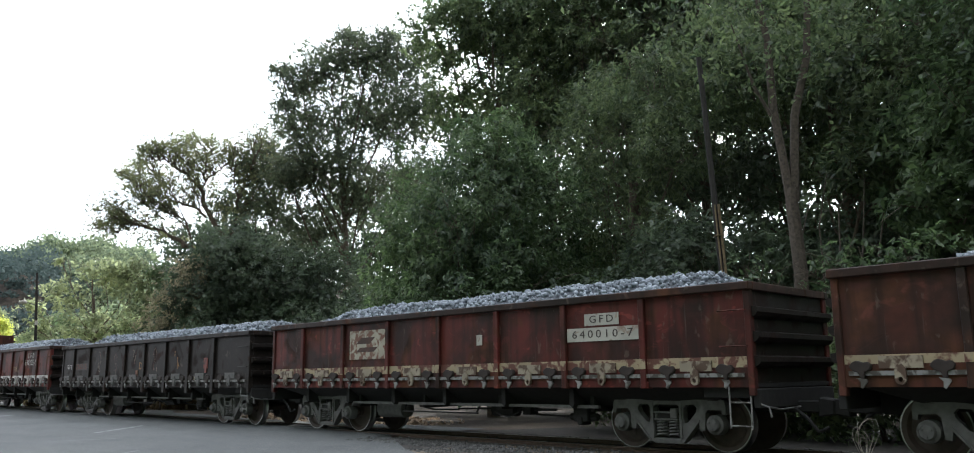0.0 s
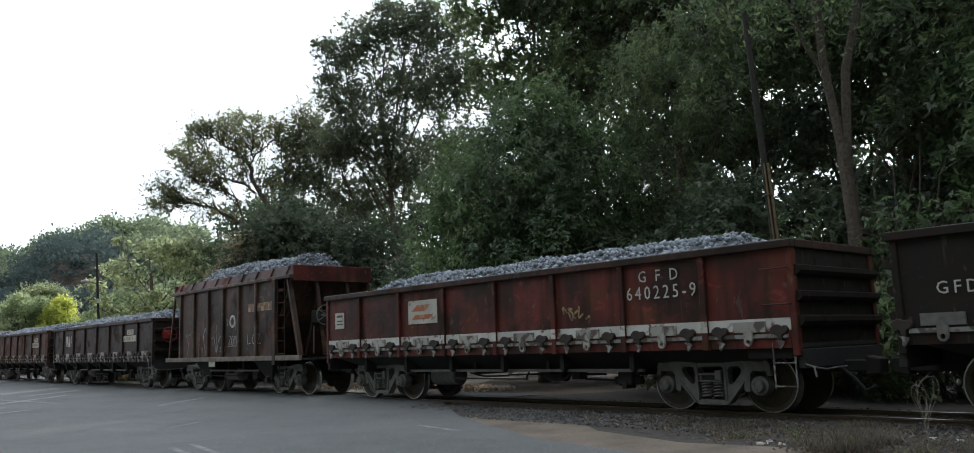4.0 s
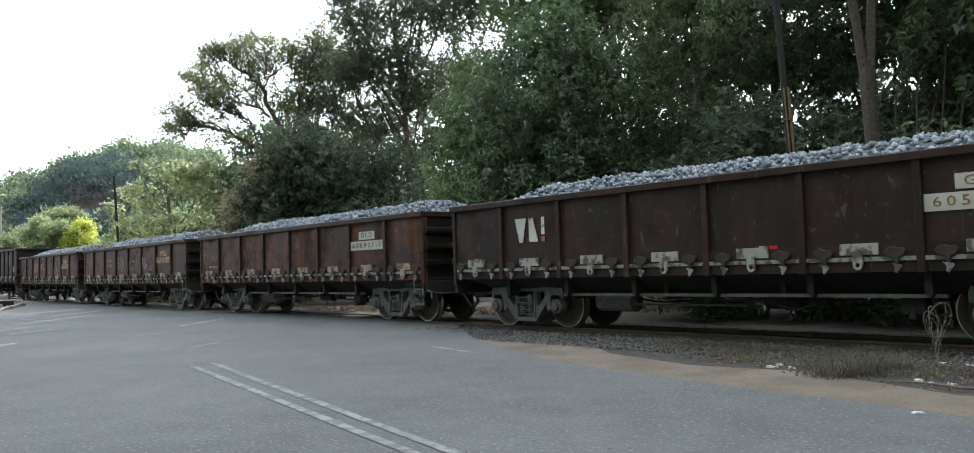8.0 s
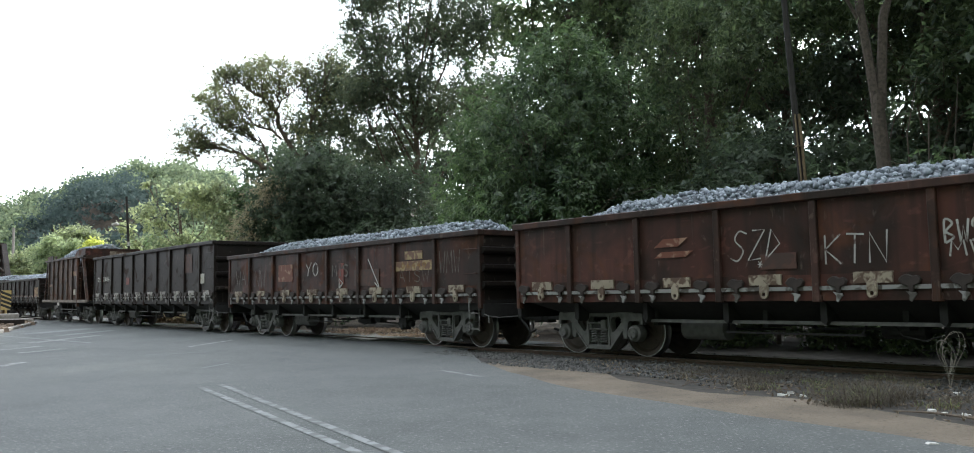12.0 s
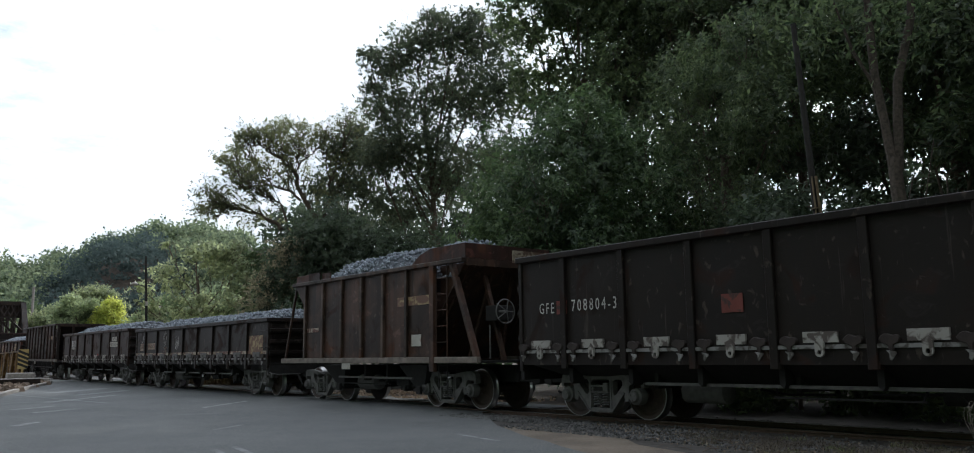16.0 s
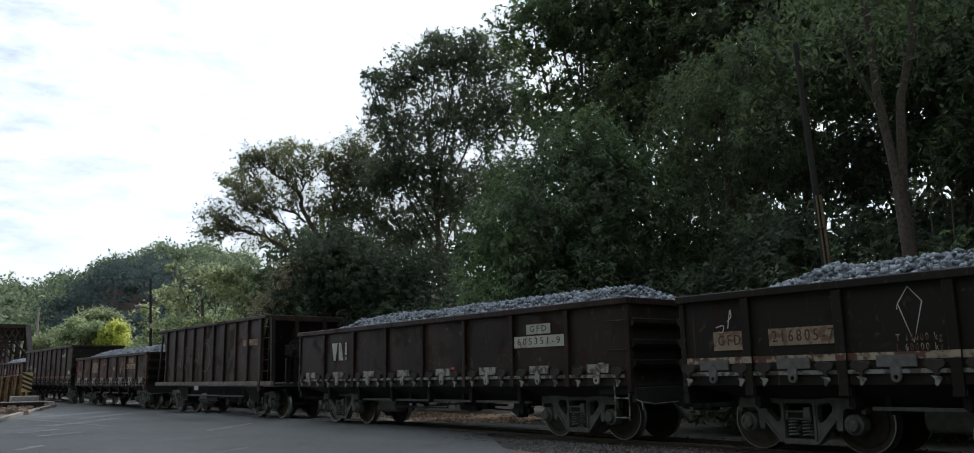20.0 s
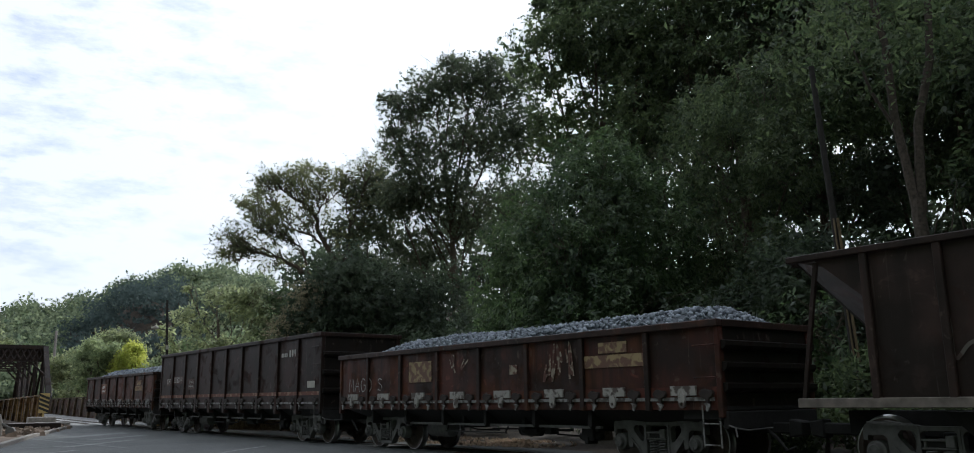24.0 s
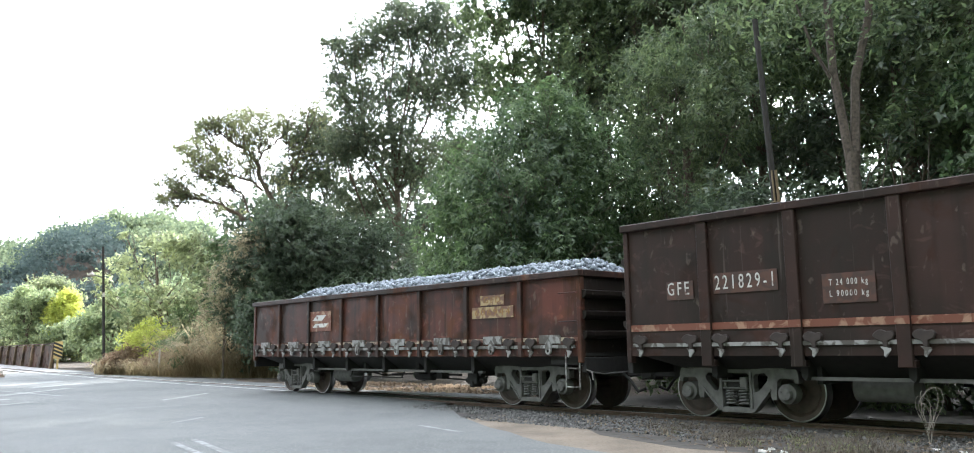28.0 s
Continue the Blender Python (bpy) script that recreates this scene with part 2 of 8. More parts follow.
MAT["sleeper"] = plain("weathered_timber", (0.09, 0.07, 0.055), 0.9)
MAT["bark"] = plain("tree_bark", (0.13, 0.10, 0.075), 0.9, 0.0, 0.4, 14.0)
MAT["pale_bark"] = plain("pale_tree_bark", (0.085, 0.066, 0.052), 0.9, 0.0, 0.4, 14.0)
MAT["leaf_dark"] = leaf_material("dark_glossy_leaves", (0.028, 0.046, 0.027), (0.165, 0.205, 0.095), 0.5, 0.4)
MAT["leaf_gloss"] = leaf_material("glossy_drooping_leaves", (0.021, 0.042, 0.022), (0.15, 0.205, 0.09), 0.44, 0.33)
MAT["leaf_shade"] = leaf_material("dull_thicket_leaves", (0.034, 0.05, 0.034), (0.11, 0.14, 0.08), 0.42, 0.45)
MAT["leaf_fine"] = leaf_material("fine_grey_green_leaves", (0.06, 0.078, 0.058), (0.15, 0.17, 0.1), 0.5, 0.45)
MAT["leaf_airy"] = leaf_material("small_olive_leaves", (0.075, 0.09, 0.055), (0.24, 0.25, 0.12), 0.5, 0.6)
# pale brown that stands in for the bright haze by the thicket
MAT["leaf_hazed"] = leaf_material("haze_brown_leaves", (0.14, 0.13, 0.085), (0.36, 0.31, 0.2), 0.45, 0.75)
MAT["leaf_mid"] = leaf_material("green_leaves", (0.06, 0.09, 0.045), (0.14, 0.185, 0.09), 0.5)
MAT["leaf_light"] = leaf_material("light_green_leaves", (0.07, 0.09, 0.05), (0.34, 0.37, 0.2), 0.5, 0.55)
MAT["leaf_pale"] = leaf_material("pale_grey_green_leaves", (0.09, 0.125, 0.07), (0.33, 0.37, 0.2), 0.5, 0.6)
MAT["leaf_brown"] = leaf_material("withered_brown_twigs", (0.13, 0.09, 0.062), (0.34, 0.25, 0.17), 0.4, 0.8)
# spur woods: distance haze and shade mixed into the leaf colour
MAT["leaf_blue_haze"] = leaf_material("hazed_shaded_far_leaves", (0.06, 0.085, 0.082), (0.09, 0.12, 0.108), 0.2, 0.9)
MAT["litter_leaf"] = leaf_material("fallen_dry_leaves", (0.12, 0.085, 0.055), (0.42, 0.32, 0.23), 0.3, 0.8)
# pale colour that stands in for sunlight gleaming on the asphalt
MAT["sun_gleam"] = chipped("sun_pale_asphalt", (0.36, 0.35, 0.33), (0.2, 0.2, 0.2), 0.5, 0.9)
MAT["bridge_post"] = painted_steel("faded_tan_steel", (0.36, 0.27, 0.17), worn=0.2)
MAT["bridge_dark"] = painted_steel("dark_sooty_bridge_steel", (0.045, 0.031, 0.026), (0.06, 0.035, 0.024), worn=0.35)
# yellow-green with the sunlight put into the leaf colour
MAT["leaf_sunlit"] = leaf_material("sunlit_yellow_leaves", (0.22, 0.26, 0.06), (0.5, 0.5, 0.14), 0.55, 0.6)
# hill woods: leaf colour lightened to stand in for aerial haze
MAT["leaf_far"] = leaf_material("haze_tinted_far_leaves", (0.05, 0.075, 0.055), (0.235, 0.27, 0.155), 0.48, 0.75)
MAT["dry_grass"] = leaf_material("dry_grass_blades", (0.17, 0.135, 0.08), (0.42, 0.35, 0.22), 0.4, 0.7)
MAT["weed"] = leaf_material("dull_dry_weeds", (0.03, 0.026, 0.019), (0.12, 0.098, 0.068), 0.3, 0.7)
MAT["weed_litter"] = leaf_material("dead_leaf_bits", (0.05, 0.04, 0.03), (0.24, 0.19, 0.14), 0.2, 0.8)
MAT["green_grass"] = leaf_material("green_grass_blades", (0.06, 0.085, 0.03), (0.2, 0.2, 0.09), 0.4, 0.6)
MAT["unseen_slope"] = plain("unseen_green_slope", (0.045, 0.075, 0.035), 0.95, 0.0, 0.5, 0.4)
MAT["timber_pole"] = plain("dark_timber_pole", (0.03, 0.026, 0.023), 0.9)
MAT["conduit"] = plain("yellowed_conduit", (0.17, 0.12, 0.065), 0.6)
MAT["bridge"] = painted_steel("rusty_brown_bridge_steel", (0.13, 0.07, 0.045), worn=0.5)
MAT["bridge_yellow"] = painted_steel("weathered_yellow_steel", (0.34, 0.21, 0.08), worn=0.4)
MAT["concrete"] = plain("weathered_concrete", (0.33, 0.3, 0.27), 0.9)
MAT["sign_yellow"] = plain("sign_yellow", (0.52, 0.38, 0.15), 0.5, 0, 0.1)
MAT["sign_black"] = plain("sign_black", (0.02, 0.02, 0.02), 0.5)
MAT["litter"] = plain("pale_litter", (0.6, 0.58, 0.55), 0.8)
MAT["straw"] = plain("bleached_stalk", (0.3, 0.265, 0.22), 0.8)


def ground_material():
    """Earth, sand and leaf mould."""
    m, n, l, b = material("earth", 0.95)
    big = noise_fac(n, l, 0.35, 0.4, 0.62, 6)
    fine = noise_fac(n, l, 30.0, 0.3, 0.7, 8)
    c = mixed(n, l, big, (0.06, 0.045, 0.033), (0.12, 0.09, 0.065))
    c = mixed(n, l, fine, c, mixed(n, l, big, (0.04, 0.032, 0.025), (0.09, 0.07, 0.05)))
    l.new(c, b.inputs["Base Color"])
    bump(n, l, b, fine, 0.5, 0.03)
    return m


def sand_material():
    m, n, l, b = material("sandy_verge", 0.95)
    big = noise_fac(n, l, 1.3, 0.35, 0.65, 6)
    fine = noise_fac(n, l, 60.0, 0.3, 0.7, 6)
    c = mixed(n, l, big, (0.125, 0.1, 0.074), (0.195, 0.158, 0.118))
    sp = noise_fac(n, l, 22.0, 0.56, 0.68, 6)
    c = mixed(n, l, times(n, l, sp, 0.8), c, (0.085, 0.07, 0.056))
    l.new(c, b.inputs["Base Color"])
    bump(n, l, b, fine, 0.5, 0.02)
    return m


def asphalt_material():
    """Worn grey asphalt: fine aggregate, broad pale wear, dark patches and a few scuffs."""
    m, n, l, b = material("asphalt", 0.82)
    grain = noise_fac(n, l, 70.0, 0.3, 0.72, 3)
    stones = noise_fac(n, l, 26.0, 0.58, 0.68, 3)
    pits = noise_fac(n, l, 17.0, 0.63, 0.72, 3)
    broad = noise_fac(n, l, 0.28, 0.35, 0.65, 5)
    mid = noise_fac(n, l, 2.2, 0.35, 0.7, 6)
    c = mixed(n, l, broad, (0.089, 0.095, 0.092), (0.133, 0.139, 0.134))
    c = mixed(n, l, mid, c, mixed(n, l, broad, (0.114, 0.119, 0.115), (0.158, 0.163, 0.157)))
    c = mixed(n, l, grain, mixed(n, l, 0.45, c, (0.03, 0.03, 0.032)), c)
    st = n.new("ShaderNodeMath")
    st.operation = "MULTIPLY"
    st.inputs[1].default_value = 0.8
    l.new(stones, st.inputs[0])
    c = mixed(n, l, st.outputs[0], c, (0.24, 0.24, 0.235))
    c = mixed(n, l, times(n, l, pits, 0.85), c, (0.04, 0.046, 0.046))
    l.new(c, b.inputs["Base Color"])
    bump(n, l, b, grain, 0.6, 0.008)
    return m


MAT["track_dirt"] = plain("oily_track_dirt", (0.044, 0.038, 0.032), 0.95, 0.0, 0.5, 6.0)
MAT["rough_earth"] = plain("rough_sandy_earth", (0.17, 0.125, 0.09), 0.95, 0.0, 0.5, 2.5)
MAT["earth"], MAT["sand"], MAT["asphalt"] = ground_material(), sand_material(), asphalt_material()
MAT["road_paint"] = chipped("worn_road_paint", (0.25, 0.258, 0.255), (0.13, 0.135, 0.132), 0.49, 0.8)
MAT["pale_scuff"] = chipped("pale_road_streak", (0.31, 0.312, 0.3), (0.13, 0.135, 0.132), 0.48, 0.8)
# faint scuffs, and a sunlit patch of road put into the colour
MAT["scuff_and_sun"] = chipped("faint_scuff_and_sunlight", (0.215, 0.22, 0.22), (0.145, 0.15, 0.15), 0.5, 0.8)


# ---- geometry helpers ----
class Shape:
    """Collects vertices and faces of one mesh."""

    def __init__(self):
        self.v, self.f = [], []

    def add(self, verts, faces):
        k = len(self.v)
        self.v += [tuple(p) for p in verts]
        self.f += [tuple(i + k for i in f) for f in faces]
        return self

    def box(self, x0, x1, y0, y1, z0, z1):
        return self.add([(x, y, z) for z in (z0, z1) for x, y in ((x0, y0), (x1, y0), (x1, y1), (x0, y1))],
                        [(3, 2, 1, 0), (4, 5, 6, 7), (0, 1, 5, 4), (1, 2, 6, 5), (2, 3, 7, 6), (3, 0, 4, 7)])

    def prism(self, outline, y0, y1):
        """An outline in x and z, drawn anticlockwise seen from -y, extruded from y0 to y1."""
        n = len(outline)
        faces = [tuple(range(n)), tuple(range(2 * n - 1, n - 1, -1))]
        faces += [(i, i + n, (i + 1) % n + n, (i + 1) % n) for i in range(n)]
        return self.add([(x, y0, z) for x, z in outline] + [(x, y1, z) for x, z in outline], faces)

    def bar(self, a, b, w, h=None, up=(0, 0, 1)):
        """A square bar from a to b, w wide and h deep."""
        h = h or w
        a, b = Vector(a), Vector(b)
        d = (b - a).normalized()
        s = d.cross(Vector(up))
        s = s.normalized() if s.length > 1e-4 else d.cross(Vector((1, 0, 0))).normalized()
        u = s.cross(d)
        q = [s * w / 2 * i + u * h / 2 * j for i, j in ((-1, -1), (1, -1), (1, 1), (-1, 1))]
        return self.add([a + k for k in q] + [b + k for k in q],
                        [(3, 2, 1, 0), (4, 5, 6, 7), (0, 1, 5, 4), (1, 2, 6, 5), (2, 3, 7, 6), (3, 0, 4, 7)])

    def tube(self, points, radii, sides=6, caps=True):
        pts = [Vector(p) for p in points]
        rings = []
        for i, p in enumerate(pts):
            d = (pts[min(i + 1, len(pts) - 1)] - pts[max(i - 1, 0)]).normalized()
            s = d.cross(Vector((0.3, 0.9, 0.2))).normalized()
            u = s.cross(d)
            r = radii[i] if hasattr(radii, "__len__") else radii
            rings.append([p + (s * math.cos(a) + u * math.sin(a)) * r for a in (2 * math.pi * k / sides for k in range(sides))])
        faces = [(i * sides + k, i * sides + (k + 1) % sides, (i + 1) * sides + (k + 1) % sides, (i + 1) * sides + k)
                 for i in range(len(pts) - 1) for k in range(sides)]
        if caps:
            faces += [tuple(range(sides - 1, -1, -1)), tuple((len(pts) - 1) * sides + k for k in range(sides))]
        return self.add([v for r in rings for v in r], faces)

    def lathe(self, profile, cx, cz, sides=24, sign=1):
        """A solid turned round the axis y through (cx, cz); profile: rows of radius and y."""
        verts, faces = [], []
        for r, y in profile:
            verts += [(cx + r * math.cos(a), y, cz + r * math.sin(a)) for a in (2 * math.pi * k / sides for k in range(sides))]
        for i in range(len(profile) - 1):
            for k in range(sides):
                q = (i * sides + k, (i + 1) * sides + k, (i + 1) * sides + (k + 1) % sides, i * sides + (k + 1) % sides)
                faces.append(q if sign > 0 else q[::-1])
        return self.add(verts, faces)

    def mesh(self, name, mat, smooth=False, bevel=0.0):
        me = bpy.data.meshes.new(name)
        me.from_pydata(self.v, [], self.f)
        if bevel:
            bm = bmesh.new()
            bm.from_mesh(me)
            bmesh.ops.bevel(bm, geom=bm.edges[:], offset=bevel, segments=1, affect="EDGES", clamp_overlap=True)
            bm.to_mesh(me)
            bm.free()
        me.materials.append(MAT[mat])
        if smooth:
            me.polygons.foreach_set("use_smooth", [True] * len(me.polygons))
            me.set_sharp_from_angle(angle=radians(40))
        me.update()
        return me


CACHE = {}


def cached(key, build):
    if key not in CACHE:
        CACHE[key] = build()
    return CACHE[key]


def part(name, mesh, parent, label="", at=None):
    """Links a mesh (or a Shape's mesh) as one part under its thing or part."""
    ob = new(name, mesh)
    ob.parent = parent
    if at is not None:
        ob.matrix_basis = at
    if label:
        tagged(ob, label)
    return ob


def empty(name, m, label="", category="", group="", kind=""):
    ob = new(name)
    ob.empty_display_size = 0.2
    ob.matrix_basis = m
    return tagged(ob, label, category, group, kind)


def solid(name, mesh, label="", category="", group="", kind="", m=None):
    ob = new(name, mesh)
    if m is not None:
        ob.matrix_basis = m
    return tagged(ob, label, category, group, kind)


# ---- the plan: a track that runs past, nearly straight, s metres along it ----
TRACK_YAW, TRACK_D, BEND, BEND_S = radians(45.26), 12.80, -0.0009, 30.0
RAIL_Z = 0.06


def rise(s):
    return 8e-5 * max(0.0, min(s, 95.0) - 10.0) ** 2


def track(s, lateral=0.0, up=0.0):
    """The place s metres along the track (growing away from the viewer), lateral metres beyond its middle, and its heading."""
    u = max(0.0, s - BEND_S)
    yaw = TRACK_YAW + BEND * u
    hx, hy = -math.sin(TRACK_YAW), math.cos(TRACK_YAW)
    nx, ny = math.cos(TRACK_YAW), math.sin(TRACK_YAW)
    off = TRACK_D - BEND * u * u / 2
    x, y = hx * s + nx * off, hy * s + ny * off
    x, y = x + math.cos(yaw) * lateral, y + math.sin(yaw) * lateral
    return x, y, rise(s) + up, yaw


def ground_z(x, y):
    return rise(-math.sin(TRACK_YAW) * x + math.cos(TRACK_YAW) * y)


def polar(az, d, z=0.0):
    x, y = -math.sin(radians(az)) * d, math.cos(radians(az)) * d
    return x, y, ground_z(x, y) + z


# ---- ground ----
def build_ground():
    xs = [-2500, -1200, -600, -300, -200] + list(range(-140, 121, 4)) + [200, 300, 600, 1200, 2500]
    ys = [-2500, -1200, -600, -300, -100] + list(range(-40, 161, 4)) + [240, 400, 600, 1200, 2500]
    sh = Shape()
    sh.v = [(x, y, ground_z(x, y) - 0.03) for y in ys for x in xs]
    w = len(xs)
    sh.f = [(j * w + i, j * w + i + 1, (j + 1) * w + i + 1, (j + 1) * w + i) for j in range(len(ys) - 1) for i in range(w - 1)]
    solid("ground", sh.mesh("ground", "earth", smooth=True), "brown earth and leaf litter under the trees", "ground", kind="structure")


def sheet(name, outline, z, mat, label, category, jitter=0.0, step=3.0):
    """A thin flat surface that follows the ground's rise, with its edge a little uneven."""
    rng = random.Random(len(outline) * 7 + int(z * 1000))
    pts = []
    for a, b in zip(outline, outline[1:] + outline[:1]):
        n = max(1, int(math.dist(a, b) / 0.8)) if jitter else 1
        for k in range(n):
            q = k / n
            pts.append((a[0] + (b[0] - a[0]) * q + rng.uniform(-jitter, jitter), a[1] + (b[1] - a[1]) * q + rng.uniform(-jitter, jitter)))
    bm = bmesh.new()
    bm.faces.new([bm.verts.new((x, y, 0)) for x, y in pts])
    bmesh.ops.triangulate(bm, faces=bm.faces[:])
    hx, hy = -math.sin(TRACK_YAW), math.cos(TRACK_YAW)
    s = 10.0
    while s < 100:
        bmesh.ops.bisect_plane(bm, geom=bm.verts[:] + bm.edges[:] + bm.faces[:], plane_co=(hx * s, hy * s, 0), plane_no=(hx, hy, 0))
        s += step
    bm.normal_update()
    if bm.faces and sum(f.normal.z for f in bm.faces) < 0:
        bmesh.ops.reverse_faces(bm, faces=bm.faces[:])
    for v in bm.verts:
        v.co.z = ground_z(v.co.x, v.co.y) + z
    me = bpy.data.meshes.new(name)
    bm.to_mesh(me)
    bm.free()
    me.materials.append(MAT[mat])
    return solid(name, me, label, category, kind="structure")


def T(s, lat):
    return track(s, lat)[:2]


def build_road():
    edge = [(14, -9), (6.6, 3.4), (3.3, 6.85), (2.78, 7.5), (1.95, 8.6), (1.15, 9.75), (0.1, 11.3), (-0.8, 13.6), (-1.5, 15.6)]
    inner = [(9.6, 2.2), (4.5, 7.2), (3.8, 7.95), (3.25, 8.9), (2.7, 9.9), (1.75, 10.9), (0.85, 12.4), (0.15, 14.4), (-0.6, 16.6)]
    road = edge + [T(15, -0.72), T(28, -0.72), T(28, 0.7), (-13.4, 36.2), (-17.8, 38.8), (-22.3, 42.7), T(56, 2.9), T(92, 2.9), T(92, -2.5),
                   T(53, -2.6), (-28, 42.6), (-22, 31), (-17.5, 23), (-15.5, 17), (-15, 6), (-15, -14), (10, -16)]
    sheet("road", road, 0.0, "asphalt", "worn grey asphalt road with a level crossing", "road", 0.05)
    sheet("sandy_verge", [(x - 0.45, y - 0.45) for x, y in edge] + inner[::-1], -0.012, "sand", "pale sandy strip between asphalt and track", "verge", 0.17)
    kerb_line = [T(53, -2.6), (-28, 42.6), (-22, 31), (-17.5, 23), (-15.5, 17), (-15, 6)]
    for i, (a, b) in enumerate(zip(kerb_line, kerb_line[1:])):
        n = max(1, int(math.dist(a, b) / 2.0))
        for k in range(n):
            p, q = [(a[0] + (b[0] - a[0]) * w, a[1] + (b[1] - a[1]) * w) for w in ((k + 0.01) / n, (k + 0.99) / n)]
            d = math.dist(p, q)
            me = cached(("kerb", round(d, 1)), lambda: Shape().box(-d / 2, d / 2, -0.09, 0.09, -0.1, 0.13).mesh("kerb_stone", "concrete", bevel=0.015))
            mx, my = (p[0] + q[0]) / 2 - 0.1, (p[1] + q[1]) / 2
            solid("kerb_stone", me, "grey concrete kerb stone along the road", "kerb", "kerb stones", "structure",
                  pose(mx, my, ground_z(mx, my), 0, 0, math.degrees(math.atan2(q[1] - p[1], q[0] - p[0]))))
    # asphalt made up to the rails at the crossing
    sh = Shape()
    prof = ((-2.4, 0.003), (-1.2, 0.03), (-0.575, 0.058), (-0.574, 0.0), (-0.49, 0.0), (-0.489, 0.03), (0.489, 0.03), (0.49, 0.0), (0.574, 0.0), (0.575, 0.058), (1.2, 0.03), (2.4, 0.003))
    stations = [15 + 3 * k for k in range(14)]
    for s in stations:
        for lat, up in prof:
            x, y, z, _ = track(s, lat)
            sh.v.append((x, y, z + up * min(1.0, (s - 14.2) / 3)))
    k = len(prof)
    sh.f = [(i * k + j, i * k + j + 1, (i + 1) * k + j + 1, (i + 1) * k + j) for i in range(len(stations) - 1) for j in range(k - 1)]
    me = sh.mesh("crossing", "asphalt")
    if me.polygons[0].normal.z < 0:
        me.flip_normals()
    solid("crossing", me, "asphalt made up flush with the rails", "road", kind="structure")
    # painted lines
    for a, b in (((-5.18, 11.70), (-1.57, 6.63)), ((-5.02, 12.05), (-1.27, 6.63))):
        d = ((b[0] - a[0]), (b[1] - a[1]))
        b = (a[0] + d[0] * 2.6, a[1] + d[1] * 2.6)
        stripe("centre_line", a, b, 0.10, "road_paint", "worn white double centre line on asphalt")
    stripe("edge_dash", (-2.0, 13.95), (-1.2, 12.8), 0.1, "road_paint", "short worn white dash on asphalt")
    stripe("stop_line", (-9.85, 21.5), (-9.95, 25.3), 0.2, "pale_scuff", "worn white stop line before the track")
    stripe("stop_line", (-20.5, 36.0), (-11.3, 28.6), 0.16, "pale_scuff", "thin white line along the crossing")
    stripe("stop_line", (-9.95, 25.32), (-9.27, 27.2), 0.2, "pale_scuff", "worn white stop line before the track")
    # pale streaks towards the far left of the road
    for a, b, w in (((-16.2, 24.3), (-16.65, 29.1), 0.34), ((-13.5, 19.8), (-13.25, 21.4), 0.3), ((-14.9, 21.0), (-14.75, 22.7), 0.3), ((-11.15, 15.8), (-11.4, 16.9), 0.24), ((-17.3, 24.0), (-15.7, 26.1), 0.2)):
        stripe("scuff_mark", a, b, w, "pale_scuff", "pale streak on asphalt")
    # narrow scuffs; the widest streak paints in a sunlit patch of the road
    for a, b, w in (((-6.6, 14.9), (-6.5, 16.0), 0.1), ((-20.6, 31.0), (-20.8, 41.0), 0.9), ((-18.2, 29.0), (-18.6, 36.0), 0.5), ((-22, 30.5), (-14, 24.0), 0.16), ((-9.6, 18.6), (-8.4, 19.4), 0.1)):
        stripe("scuff_mark", a, b, w, "scuff_and_sun", "faint pale streak on asphalt, for scuffs and a painted sunlit patch")


def stripe(name, a, b, w, mat, label):
    d = Vector((b[0] - a[0], b[1] - a[1]))
    n = Vector((-d.y, d.x)).normalized() * w / 2
    k = max(2, int(d.length / 0.6))
    rng = random.Random(int(a[0] * 100))
    sh = Shape()
    for i in range(k + 1):
        p = Vector(a) + d * i / k
        for sgn in (-1, 1):
            q = p + n * sgn * (1 + rng.uniform(-0.12, 0.12))
            sh.v.append((q.x, q.y, ground_z(q.x, q.y) + 0.006))
    sh.f = [(2 * i, 2 * i + 2, 2 * i + 3, 2 * i + 1) for i in range(k)]
    me = sh.mesh(name, mat)
    if me.polygons[0].normal.z < 0:
        me.flip_normals()
    solid(name, me, label, "road marking", kind="structure")


def stones_mesh(name, pts, sizes, mat, seed):
    """Many small angular stones, joined."""
    rng = np.random.default_rng(seed)
    base = np.array([(x, y, z) for z in (-0.7, 0.7) for x, y in ((-0.7, -0.7), (0.7, -0.7), (0.7, 0.7), (-0.7, 0.7))])
    tri = np.array([(0, 3, 2), (0, 2, 1), (4, 5, 6), (4, 6, 7), (0, 1, 5), (0, 5, 4), (1, 2, 6), (1, 6, 5), (2, 3, 7), (2, 7, 6), (3, 0, 4), (3, 4, 7)])
    n = len(pts)
    ax = rng.normal(size=(n, 3, 3))
    q, _ = np.linalg.qr(ax)
    wob = 1 + rng.uniform(-0.42, 0.3, (n, 8, 3))
    stretch = rng.uniform(0.6, 1.15, (n, 1, 3))
    v = np.einsum("nij,nkj->nki", q, base[None] * wob * stretch) * np.asarray(sizes)[:, None, None] + np.asarray(pts)[:, None]
    f = (tri[None] + 8 * np.arange(n)[:, None, None]).reshape(-1, 3)
    return raw_mesh(name, v.reshape(-1, 3), f, mat)


